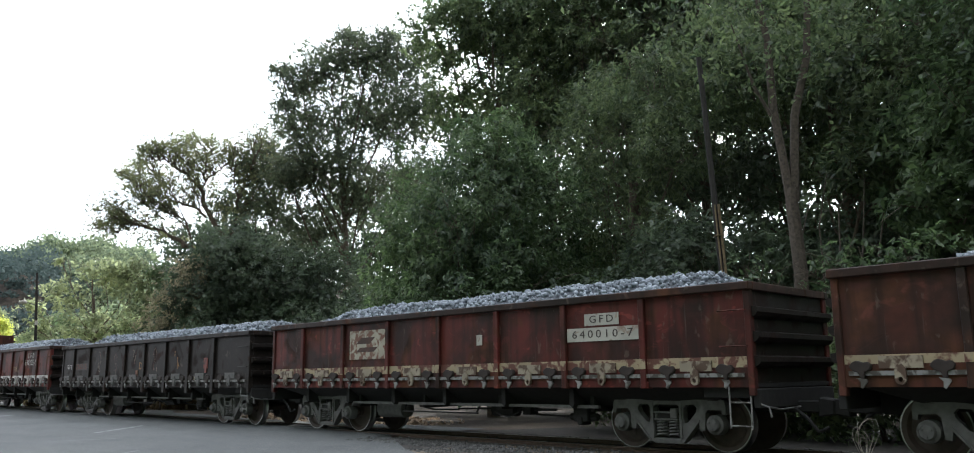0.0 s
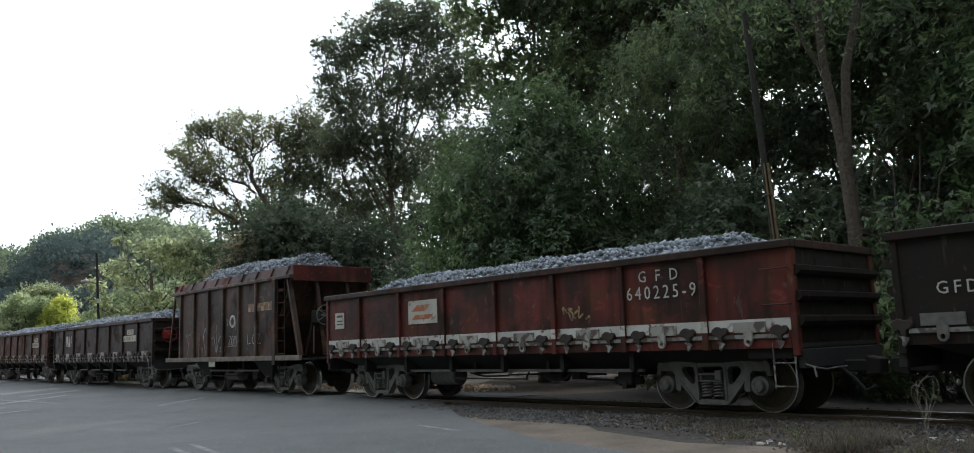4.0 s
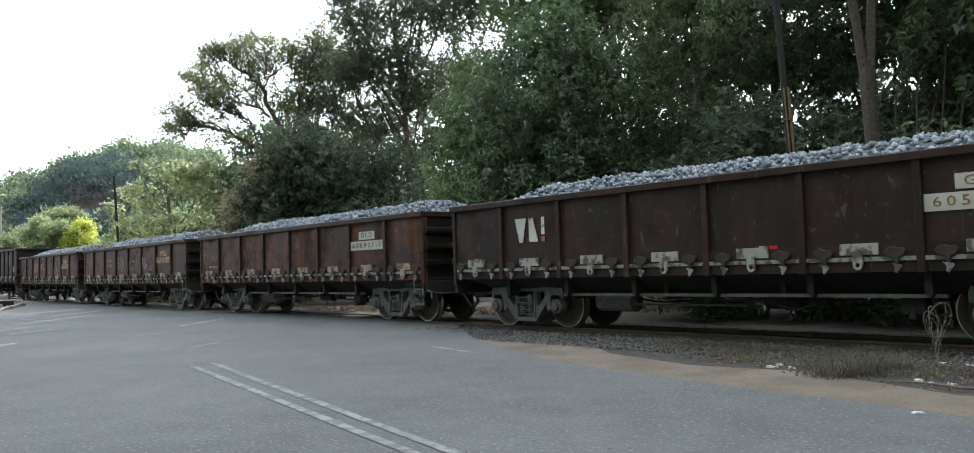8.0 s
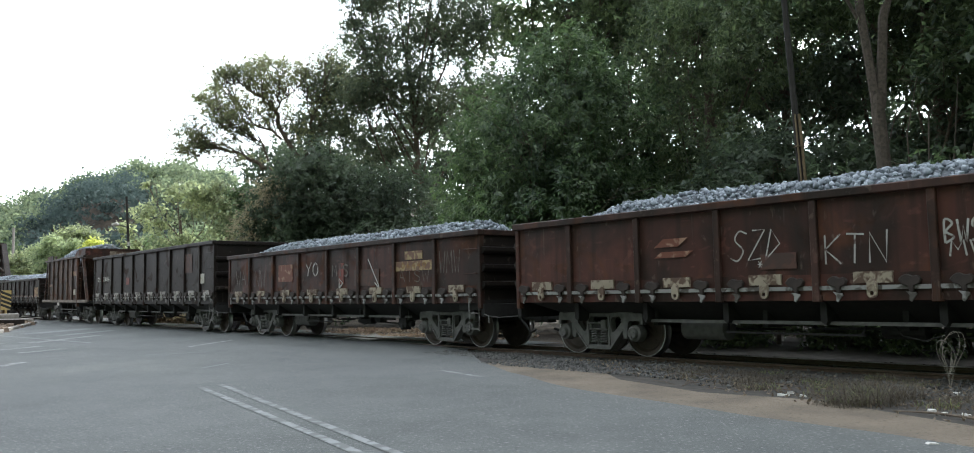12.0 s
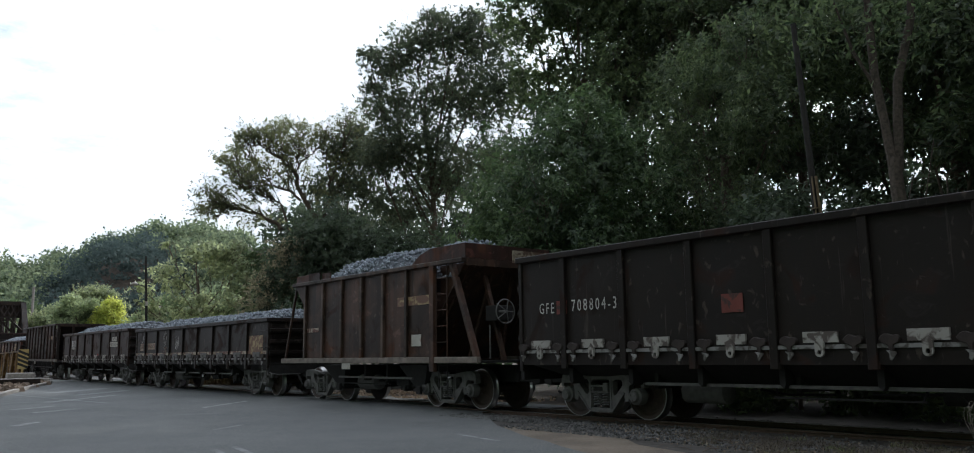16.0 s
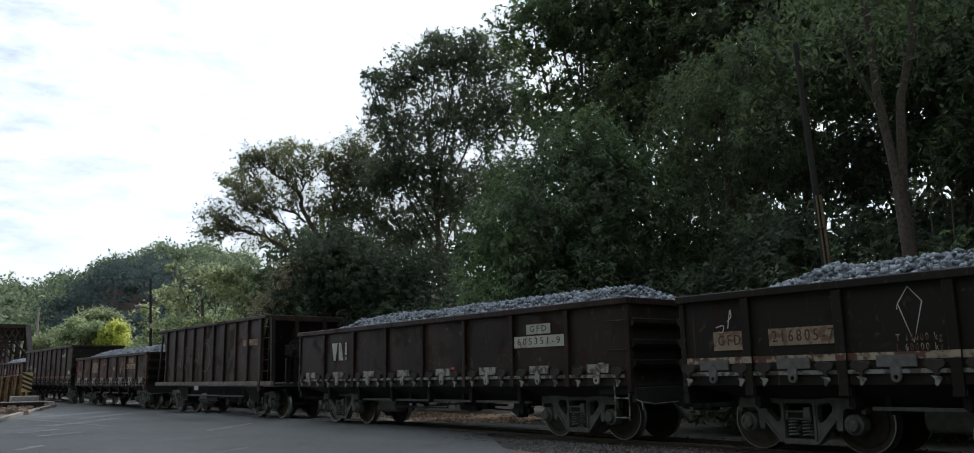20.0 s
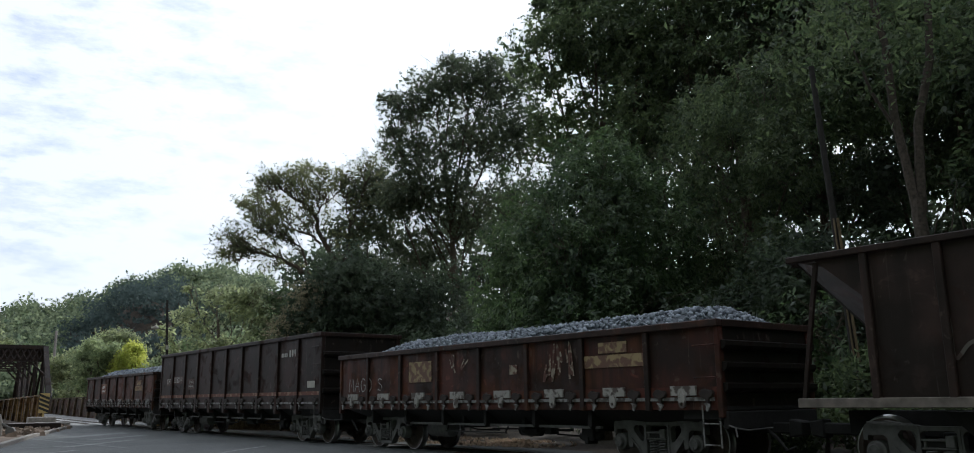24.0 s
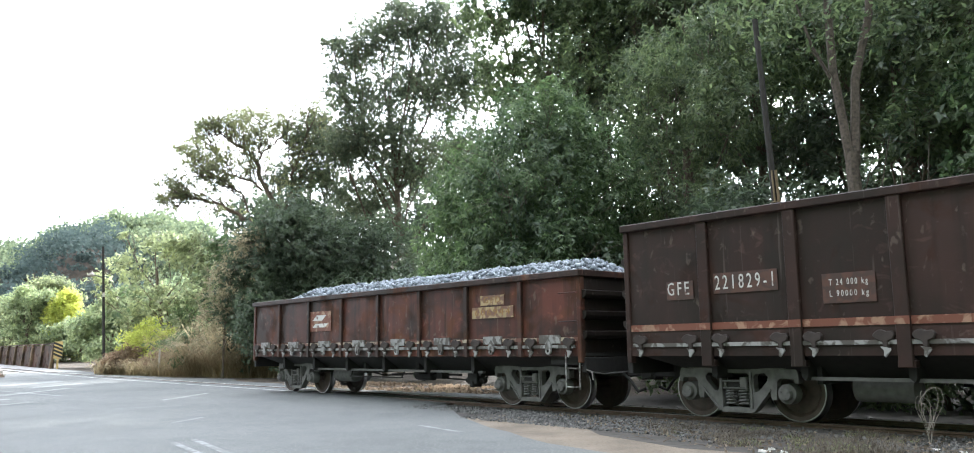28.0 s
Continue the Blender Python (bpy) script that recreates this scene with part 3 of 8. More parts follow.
def raw_mesh(name, v, f, mat):
    me = bpy.data.meshes.new(name)
    k = f.shape[1]
    me.vertices.add(len(v))
    me.vertices.foreach_set("co", np.ascontiguousarray(v, dtype=np.float32).ravel())
    me.loops.add(f.size)
    me.loops.foreach_set("vertex_index", np.ascontiguousarray(f, dtype=np.int32).ravel())
    me.polygons.add(len(f))
    me.polygons.foreach_set("loop_start", np.arange(0, f.size, k, dtype=np.int32))
    me.update(calc_edges=True)
    me.validate()
    me.materials.append(MAT[mat])
    return me


def build_track():
    prof = [(-0.06, 0), (0.06, 0), (0.06, 0.012), (0.012, 0.03), (0.012, 0.095), (0.034, 0.105), (0.034, 0.132), (-0.034, 0.132), (-0.034, 0.105),
            (-0.012, 0.095), (-0.012, 0.03), (-0.06, 0.012)]
    stations = [-60, -30, -20, -10, 0, 5] + list(range(10, 131, 5))
    for side in (-0.535, 0.535):
        rail, head = Shape(), Shape()
        for i, s in enumerate(stations):
            x, y, z, yaw = track(s, side)
            nx, ny = math.cos(yaw), math.sin(yaw)
            rail.v += [(x + nx * a, y + ny * a, z + RAIL_Z - 0.136 + b) for a, b in prof]
            head.v += [(x + nx * a, y + ny * a, z + RAIL_Z + b) for a, b in ((-0.027, -0.003), (0.027, -0.003), (0.024, 0.0), (-0.024, 0.0))]
        for sh, k in ((rail, len(prof)), (head, 4)):
            for i in range(len(stations) - 1):
                sh.f += [(i * k + j, i * k + (j + 1) % k, (i + 1) * k + (j + 1) % k, (i + 1) * k + j) for j in range(k)]
            sh.f += [tuple(range(k - 1, -1, -1)), tuple(range((len(stations) - 1) * k, len(stations) * k))]
        r = solid("rail", rail.mesh("rail", "rail"), "rusty steel rail of the railway track", "rail", "rails", "structure")
        part("rail_head", head.mesh("rail_head", "railtop"), r, "polished running surface")
    rng = random.Random(4)
    me = Shape().box(-0.11, 0.11, -1.0, 1.0, -0.16, 0.0).mesh("sleeper", "sleeper", bevel=0.012)
    s = -14.0
    while s < 14:
        x, y, z, yaw = track(s)
        solid("sleeper", me, "weathered timber sleeper bedded in ballast", "sleeper", "sleepers", "structure",
              pose(x, y, z + RAIL_Z - 0.128 - rng.uniform(0, 0.02), 0, 0, math.degrees(yaw) + 90 + rng.uniform(-1.5, 1.5)))
        s += 0.62
    # ballast bed and loose stones
    bed = [T(-40, -5.4), T(-10, -5.3), T(3, -5.1), T(8, -4.2), T(12.5, -3.0), T(15, -1.2), T(15, 2.0), T(12, 7.5), T(-40, 7.5)]
    sheet("ballast_bed", bed[::-1], -0.02, "track_dirt", "dirty earth and ballast under the rails", "track bed", 0.1)
    nr = np.random.default_rng(5)
    pts, size = [], []
    for s0, s1, l0, l1, cnt in ((-16, 16, -1.4, 1.5, 4200), (6, 12, -2.9, -1.2, 4000), (11, 15, -2.0, -1.1, 1500), (-6, 7, -3.3, -1.3, 900), (3, 7, -2.6, -1.3, 900)):
        for _ in range(cnt):
            s, la = nr.uniform(s0, s1), nr.uniform(l0, l1)
            if abs(abs(la) - 0.535) < 0.08:
                continue
            x, y, z, _y = track(s, la)
            pts.append((x, y, z - 0.03 + nr.uniform(0, 0.025)))
            size.append(nr.uniform(0.012, 0.036))
    solid("ballast", stones_mesh("ballast", pts, size, "ballast", 6), "loose grey ballast stones along the track", "ballast", kind="stuff")


# ---- wagons: x forward, the viewer's side at -y, z above the rail head ----
HALF_W = 1.35
WHEEL_R = 0.46


def wheelset_mesh():
    def build():
        sh = Shape()
        for sg in (-1, 1):
            y = 0.5 * sg
            prof = [(r * 1.095 if r > 0.2 else r, v) for r, v in [(0.02, y + 0.10 * sg), (0.10, y + 0.10 * sg), (0.12, y + 0.055 * sg), (0.30, y + 0.045 * sg), (0.345, y + 0.09 * sg),
                    (0.415, y + 0.09 * sg), (0.42, y + 0.02 * sg), (0.445, y - 0.015 * sg), (0.445, y - 0.04 * sg), (0.36, y - 0.045 * sg),
                    (0.30, y - 0.0 * sg), (0.12, y - 0.02 * sg), (0.08, y - 0.05 * sg), (0.08, 0)]]
            sh.lathe(prof, 0, 0, 32, -sg)
        sh.lathe([(0.07, -0.95), (0.07, -0.6)], 0, 0, 14, 1)
        sh.lathe([(0.07, 0.6), (0.07, 0.95)], 0, 0, 14, 1)
        for sg in (-1, 1):
            sh.box(-0.17, 0.17, 0.556 * sg - 0.004, 0.556 * sg + 0.004, 0.14, 0.17)
            sh.box(-0.02, 0.02, 0.556 * sg - 0.004, 0.556 * sg + 0.004, -0.26, -0.13)
        me = sh.mesh("wheelset", "wheel", smooth=True)
        return me
    return cached("wheelset", build)


def tread_mesh():
    def build():
        sh = Shape()
        for sg in (-1, 1):
            y = 0.5 * sg
            sh.lathe([(0.44, y + 0.1 * sg), (0.458, y + 0.1 * sg), (0.4625, y + 0.02 * sg), (0.4895, y - 0.012 * sg), (0.4895, y - 0.03 * sg)], 0, 0, 32, -sg)
        return sh.mesh("tread", "tread", smooth=True)
    return cached("tread", build)


def side_frame_mesh():
    """Cast side frame: a truss with two rounded windows, an opening for the springs and jaws over the axle boxes."""
    def build():
        half = [(0.0, 0.80), (0.25, 0.80), (0.45, 0.835), (0.75, 0.87), (0.93, 0.86), (1.03, 0.81), (1.06, 0.74), (1.06, 0.60), (1.0, 0.59), (0.99, 0.66), (0.76, 0.67), (0.71, 0.62), (0.69, 0.35), (0.61, 0.34), (0.58, 0.48), (0.33, 0.17), (0.26, 0.13), (0.0, 0.13)]
        outer = half + [(-x, z) for x, z in half[-2:0:-1]]
        window = [(0.31, 0.52), (0.335, 0.45), (0.40, 0.47), (0.54, 0.62), (0.56, 0.69), (0.51, 0.745), (0.35, 0.735), (0.31, 0.69)]
        middle = [(-0.24, 0.21), (0.24, 0.21), (0.245, 0.70), (0.2, 0.74), (-0.2, 0.74), (-0.245, 0.70)]
        bm = bmesh.new()
        for loop in (outer, window, [(-x, z) for x, z in window], middle):
            vs = [bm.verts.new((x, -0.07, z)) for x, z in loop]
            for a, b in zip(vs, vs[1:] + vs[:1]):
                bm.edges.new((a, b))
        bmesh.ops.triangle_fill(bm, use_beauty=True, use_dissolve=False, edges=bm.edges[:])
        rim = bmesh.ops.extrude_face_region(bm, geom=bm.faces[:])["geom"]
        for v in rim:
            if isinstance(v, bmesh.types.BMVert):
                v.co.y = 0.07
        bmesh.ops.recalc_face_normals(bm, faces=bm.faces[:])
        me = bpy.data.meshes.new("side_frame")
        bm.to_mesh(me)
        bm.free()
        # raised lips along the tension members
        lip = Shape()
        for sx in (-1, 1):
            lip.bar((sx * 0.30, -0.075, 0.155), (sx * 0.60, -0.075, 0.50), 0.04, 0.03)
            lip.bar((sx * 0.26, -0.075, 0.785), (sx * 0.98, -0.075, 0.845), 0.035, 0.03)
            lip.box(sx * 0.265 - 0.02, sx * 0.265 + 0.02, -0.09, -0.06, 0.2, 0.76)
        bm = bmesh.new()
        bm.from_mesh(me)
        extra = lip.mesh("side_frame", "cast")
        bm.from_mesh(extra)
        bm.to_mesh(me)
        bm.free()
        bpy.data.meshes.remove(extra)
        me.materials.append(MAT["cast"])
        return me
    return cached("side_frame", build)


def spring_mesh():
    def build():
        sh = Shape()
        for cx in (-0.115, 0.115):
            pts = [(cx + 0.088 * math.cos(a), 0.088 * math.sin(a), 0.235 + 0.24 * a / (2 * math.pi * 5)) for a in np.linspace(0, 2 * math.pi * 5, 50)]
            sh.tube(pts, 0.017, 4)
        return sh.mesh("coil_spring", "cast")
    return cached("spring", build)


def bogie(parent, x):
    """thing > bogie > wheelsets, frames, springs, boxes."""
    bolster = cached("bolster", lambda: Shape().box(-0.22, 0.22, -0.92, 0.92, 0.48, 0.62).box(-0.18, 0.18, -0.4, 0.4, 0.62, 0.7)
                     .mesh("bolster", "chassis", bevel=0.015))
    b = part("bogie", bolster, parent, "three-piece cast steel bogie", pose(x, 0, 0))
    sets = []
    for sx in (-1, 1):
        w = part("wheelset", wheelset_mesh(), b, "rusty wheels on their axle", pose(0.875 * sx, 0, WHEEL_R))
        sets.append((w, x + 0.875 * sx))
    for sy in (-1, 1):
        part("side_frame", side_frame_mesh(), b, "dusty cast side frame", pose(0, 0.84 * sy, 0))
        part("coil_spring", spring_mesh(), b, "", pose(0, 0.85 * sy, 0))
        wedge = cached("wedge", lambda: Shape().box(-0.225, 0.225, -0.1, 0.1, 0.49, 0.52).box(-0.225, 0.225, -0.11, 0.1, 0.60, 0.63).box(0.1, 0.22, -0.12, 0.1, 0.52, 0.68).box(-0.2, -0.16, -0.1, 0.1, 0.52, 0.6).mesh("spring_cap", "cast", bevel=0.01))
        part("spring_cap", wedge, b, "", pose(0, 0.85 * sy, 0))
        for sx in (-1, 1):
            box = cached("axlebox", lambda: Shape().lathe([(0.0, -0.17), (0.09, -0.17), (0.105, -0.15), (0.11, -0.11), (0.15, -0.09), (0.16, 0.08), (0.0, 0.08)], 0, 0, 16, 1)
                         .add(*bolt_ring(0.06, -0.175)).mesh("axle_box", "cast", smooth=True))
            part("axle_box", box, b, "", pose(0.875 * sx, 0.84 * sy, WHEEL_R - 0.02) @ (pose(0, 0, 0) if sy < 0 else pose(0, 0, 0, 0, 0, 180)))
    return b, sets


def bolt_ring(r, y):
    sh = Shape()
    for k in range(3):
        a = k * 2 * math.pi / 3 + 0.5
        sh.box(r * math.cos(a) - 0.012, r * math.cos(a) + 0.012, y - 0.012, y + 0.01, r * math.sin(a) - 0.012, r * math.sin(a) + 0.012)
    return sh.v, sh.f


def panel_mesh(w, h, mat, variant, dent=0.012):
    """A sheet of side plating, slightly buckled."""
    def build():
        rng = random.Random(int(w * 100) + variant * 31)
        nx, nz = 9, 6
        sh = Shape()
        amp = [(rng.uniform(-1, 1), rng.uniform(0.6, 2.2), rng.uniform(0.5, 1.6), rng.uniform(0, 6)) for _ in range(4)]
        for j in range(nz + 1):
            for i in range(nx + 1):
                u, t = i / nx, j / nz
                e = min(1, 6 * min(u, 1 - u, t, 1 - t))
                d = dent * e * (0.7 + sum(a * math.sin(fx * 6.3 * u + p) * math.cos(fz * 6.3 * t + p) for a, fx, fz, p in amp) * 0.5)
                sh.v.append(((u - 0.5) * w, -d * 0.9, t * h))
        sh.f = [(j * (nx + 1) + i, j * (nx + 1) + i + 1, (j + 1) * (nx + 1) + i + 1, (j + 1) * (nx + 1) + i) for j in range(nz) for i in range(nx)]
        k = len(sh.v)
        sh.add([(-w / 2, 0.012, 0), (w / 2, 0.012, 0), (w / 2, 0.012, h), (-w / 2, 0.012, h)], [(3, 2, 1, 0)])
        return sh.mesh("side_panel", mat, smooth=True)
    return cached(("panel", round(w, 2), round(h, 2), mat, variant), build)


def text_meshes(text, height, mat, width=None):
    def build():
        cu = bpy.data.curves.new("lettering", "FONT")
        cu.body, cu.size, cu.align_x, cu.align_y, cu.extrude = text, height * 1.38, "CENTER", "CENTER", 0.002
        cu.resolution_u = 2
        if width:
            cu.space_character = 1.4
        ob = bpy.data.objects.new("lettering", cu)
        scene.collection.objects.link(ob)
        deps = bpy.context.evaluated_depsgraph_get()
        me = bpy.data.meshes.new_from_object(ob.evaluated_get(deps))
        bpy.data.objects.remove(ob)
        me.name = "lettering"
        if width:
            xs = [v.co.x for v in me.vertices]
            k = width / (max(xs) - min(xs))
            for v in me.vertices:
                v.co.x *= k
        # one mesh for each letter
        bm = bmesh.new()
        bm.from_mesh(me)
        bpy.data.meshes.remove(me)
        left, spans = set(bm.verts), []
        while left:
            todo, island = [left.pop()], []
            while todo:
                v = todo.pop()
                island.append(v)
                for e in v.link_edges:
                    q = e.other_vert(v)
                    if q in left:
                        left.discard(q)
                        todo.append(q)
            spans.append((min(v.co.x for v in island), max(v.co.x for v in island), island))
        bm.verts.index_update()
        letters = []
        for a, b, island in sorted(spans, key=lambda q: q[0]):
            if letters and a < letters[-1][0]:
                letters[-1] = (max(b, letters[-1][0]), letters[-1][1] + island)
            else:
                letters.append((b, island))
        out = []
        for _, island in letters:
            slot = {v.index: i for i, v in enumerate(island)}
            faces = {f for v in island for f in v.link_faces}
            letter = bpy.data.meshes.new("letter")
            letter.from_pydata([tuple(v.co) for v in island], [], [[slot[v.index] for v in f.verts] for f in sorted(faces, key=lambda f: f.index)])
            letter.materials.append(MAT[mat])
            out.append(letter)
        bm.free()
        return out
    return cached(("text", text, height, mat, width), build)


def facing(x, y, z):
    """Pose of something drawn in the plane x, y, set upright on the side that faces -y."""
    return pose(x, y, z, 90, 0, 0)


def stroke(sh, pts, thick, sharp=False):
    """One brush line through the points, rounded unless sharp."""
    line = []
    if sharp:
        line = pts
    else:
        ext = [pts[0]] + pts + [pts[-1]]
        for a, b, c, d in zip(ext, ext[1:], ext[2:], ext[3:]):
            for t in (0, 0.2, 0.4, 0.6, 0.8):
                line.append(tuple(0.5 * (2 * q + (r - p) * t + (2 * p - 5 * q + 4 * r - z) * t * t + (3 * q - p - 3 * r + z) * t ** 3) for p, q, r, z in zip(a, b, c, d)))
        line.append(pts[-1])
    v = []
    for i, (x, z) in enumerate(line):
        (xa, za), (xb, zb) = line[max(0, i - 1)], line[min(len(line) - 1, i + 1)]
        d = math.hypot(xb - xa, zb - za) or 1
        ox, oz = -(zb - za) / d * thick / 2, (xb - xa) / d * thick / 2
        v += [(x - ox, z - oz, 0), (x + ox, z + oz, 0)]
    sh.add(v, [(2 * i, 2 * i + 2, 2 * i + 3, 2 * i + 1) for i in range(len(line) - 1)])


def scribble_meshes(seed, w, h, mat, strokes=4, thick=0.02):
    """Loose spray-painted strokes that spell nothing."""
    def build():
        rng = random.Random(seed)
        out = []
        for k in range(strokes):
            sh = Shape()
            cx = (k + 0.5) / strokes * w - w / 2
            pts = [(cx + rng.uniform(-0.5, 0.5) * w / strokes, rng.uniform(-0.5, 0.5) * h) for _ in range(rng.randint(3, 5))]
            stroke(sh, pts, thick)
            out.append(sh.mesh("spray_paint", mat))
        return out
    return cached(("scribble", seed, w, h, mat, strokes), build)


GLYPHS = {"K": (((0, 0), (0, 1)), ((0.9, 1), (0, 0.5), (0.9, 0))), "T": (((0, 1), (1, 0.95)), ((0.5, 1), (0.4, 0))), "N": (((0, 0), (0.05, 1), (0.9, 0), (1, 1.05)),),
          "Z": (((0, 1), (0.9, 1), (0.1, 0), (1, 0.05)),), "O": (((0.5, 1), (0.1, 0.7), (0.1, 0.25), (0.5, 0), (0.9, 0.3), (0.85, 0.75), (0.5, 1)),), "M": (((0, 0), (0.15, 1), (0.5, 0.4), (0.85, 1), (1, 0)),),
          "B": (((0.1, 0), (0.1, 1), (0.8, 0.85), (0.2, 0.5), (0.9, 0.25), (0.1, 0)),), "L": (((0.1, 1.1), (0, 0), (0.9, 0.1)),), "A": (((0, 0), (0.5, 1), (1, 0)), ((0.2, 0.4), (0.8, 0.4))),
          "G": (((0.9, 0.85), (0.4, 1), (0.05, 0.5), (0.4, 0), (0.95, 0.2), (0.9, 0.5), (0.5, 0.45)),), "Y": (((0, 1), (0.5, 0.5), (1, 1.05)), ((0.5, 0.5), (0.35, 0))),
          "2": (((0.05, 0.8), (0.5, 1), (0.9, 0.7), (0.1, 0), (0.95, 0)),), "1": (((0.2, 0.8), (0.5, 1), (0.5, 0)),), "S": (((0.9, 0.9), (0.3, 1), (0.1, 0.7), (0.85, 0.35), (0.6, 0), (0, 0.1)),),
          "D": (((0.1, 0), (0.1, 1), (0.9, 0.5), (0.1, 0)),), "W": (((0, 1), (0.25, 0), (0.5, 0.7), (0.75, 0), (1, 1)),), "I": (((0.5, 1), (0.5, 0)),), "H": (((0, 0), (0, 1)), ((1, 0), (1, 1)), ((0, 0.5), (1, 0.5))),
          "V": (((0, 1), (0.5, 0), (1, 1)),), "*": (((0, 0.5), (1, 0.5)), ((0.2, 1), (0.8, 0)), ((0.8, 1), (0.2, 0))), "_": (((-0.5, -0.1), (1.4, 0.0)),), "|": (((0.5, 1.2), (0.45, -0.2)),),
          "^": (((0, 0.6), (0.5, 1), (1, 0.6), (0.5, -0.3), (0, 0.6)),)}


def spray_meshes(word, height, width, mat, thick=0.02, slant=0.0):
    """Letters sprayed by hand, each of them one mesh."""
    def build():
        out, n = [], len(word)
        for k, ch in enumerate(word):
            if ch not in GLYPHS:
                continue
            sh = Shape()
            for line in GLYPHS[ch]:
                pts = [((k + 0.1 + 0.8 * px) * width / n - width / 2 + slant * (pz - 0.5) * height, (pz - 0.5) * height) for px, pz in line]
                stroke(sh, pts, thick, ch not in "OGSB2")
            out.append(sh.mesh("spray_paint", mat))
        return out
    return cached(("spray", word, height, width, mat, thick, slant), build)


def logo_mesh(kind, mat="orange_mark"):
    """Plain shapes in the colours of the emblem."""
    def build():
        sh = Shape()
        q = lambda pts: sh.add([(x, z, 0) for x, z in pts], [tuple(range(len(pts)))])
        if kind == "bars":
            q([(-0.46, 0.24), (-0.13, 0.24), (-0.24, -0.24), (-0.34, -0.24)])
            q([(-0.06, -0.24), (0.2, -0.24), (0.06, 0.24), (-0.06, 0.24)])
            q([(0.29, -0.1), (0.38, -0.1), (0.38, 0.24), (0.29, 0.24)])
        else:
            q([(-0.4, 0.02), (0.1, 0.02), (0.3, 0.16), (-0.2, 0.16)])
            q([(-0.4, -0.16), (0.25, -0.16), (0.4, -0.06), (-0.25, -0.06)])
        return sh.mesh("emblem", "white_mark" if kind == "bars" else mat)
    return cached(("logo", kind, mat), build)


def plate_mesh(w, h, mat):
    return cached(("plate", w, h, mat), lambda: Shape().box(-w / 2, w / 2, -h / 2, h / 2, -0.004, 0.004).mesh("number_plate", mat))


def marks(parent, side_y, rows):
    """Lettering, plates and spray paint on the wagon's side."""
    lift = 0.0
    for row in rows:
        kind, x, z, *r = row
        lift += 0.0011
        y = side_y - 0.006 - lift * 0.3
        if kind == "plate":
            part("number_plate", plate_mesh(r[0], r[1], r[2]), parent, "painted plate patch", facing(x, side_y - 0.001 - lift * 0.15, z))
        elif kind == "text":
            for me in text_meshes(r[0], r[1], r[2], r[3] if len(r) > 3 else None):
                part("letter", me, parent, "", facing(x, side_y - 0.0085 - lift * 0.15, z))
        elif kind == "scribble":
            for me in scribble_meshes(*r):
                part("spray_paint", me, parent, "pale spray-painted stroke", facing(x, y, z))
        elif kind == "spray":
            for me in spray_meshes(*r):
                part("spray_paint", me, parent, "spray-painted lettering", facing(x, y, z))
        elif kind == "line":
            def drawn(pts=r[0], mat=r[1], thick=r[2]):
                sh = Shape()
                stroke(sh, list(pts), thick)
                return sh.mesh("spray_paint", mat)
            part("spray_paint", cached(("line", *r), drawn), parent, "dull spray-painted line", facing(x, y, z))
        elif kind == "kite":
            def kite(w=r[0], h=r[1], mat=r[2]):
                sh = Shape()
                stroke(sh, [(-w * 0.45, h * 0.2), (0, h * 0.5), (w * 0.5, h * 0.22), (0.05 * w, -h * 0.5), (-w * 0.45, h * 0.2), (-w * 0.5, h * 0.1)], 0.018, True)
                return sh.mesh("spray_paint", mat)
            part("spray_paint", cached(("kite", *r), kite), parent, "pale spray-painted strokes", facing(x, y, z))
        elif kind == "ring":
            def ring(a=r[0], b=r[1], mat=r[2]):
                sh = Shape()
                stroke(sh, [(a * math.cos(q), b * math.sin(q)) for q in np.linspace(0.3, 6.6, 20)], 0.055)
                return sh.mesh("spray_paint", mat)
            part("spray_paint", cached(("ring", *r), ring), parent, "pale spray-painted ring", facing(x, y, z))
        elif kind == "logo":
            part("emblem", logo_mesh(*r), parent, "", facing(x, side_y - 0.0085 - lift * 0.15, z))
            if r[0] == "bars":
                part("emblem_dot", cached("dot", lambda: Shape().box(0.29, 0.385, -0.24, -0.14, -0.002, 0.002).mesh("emblem_dot", "orange_mark")), parent, "",
                     facing(x, side_y - 0.0085, z))


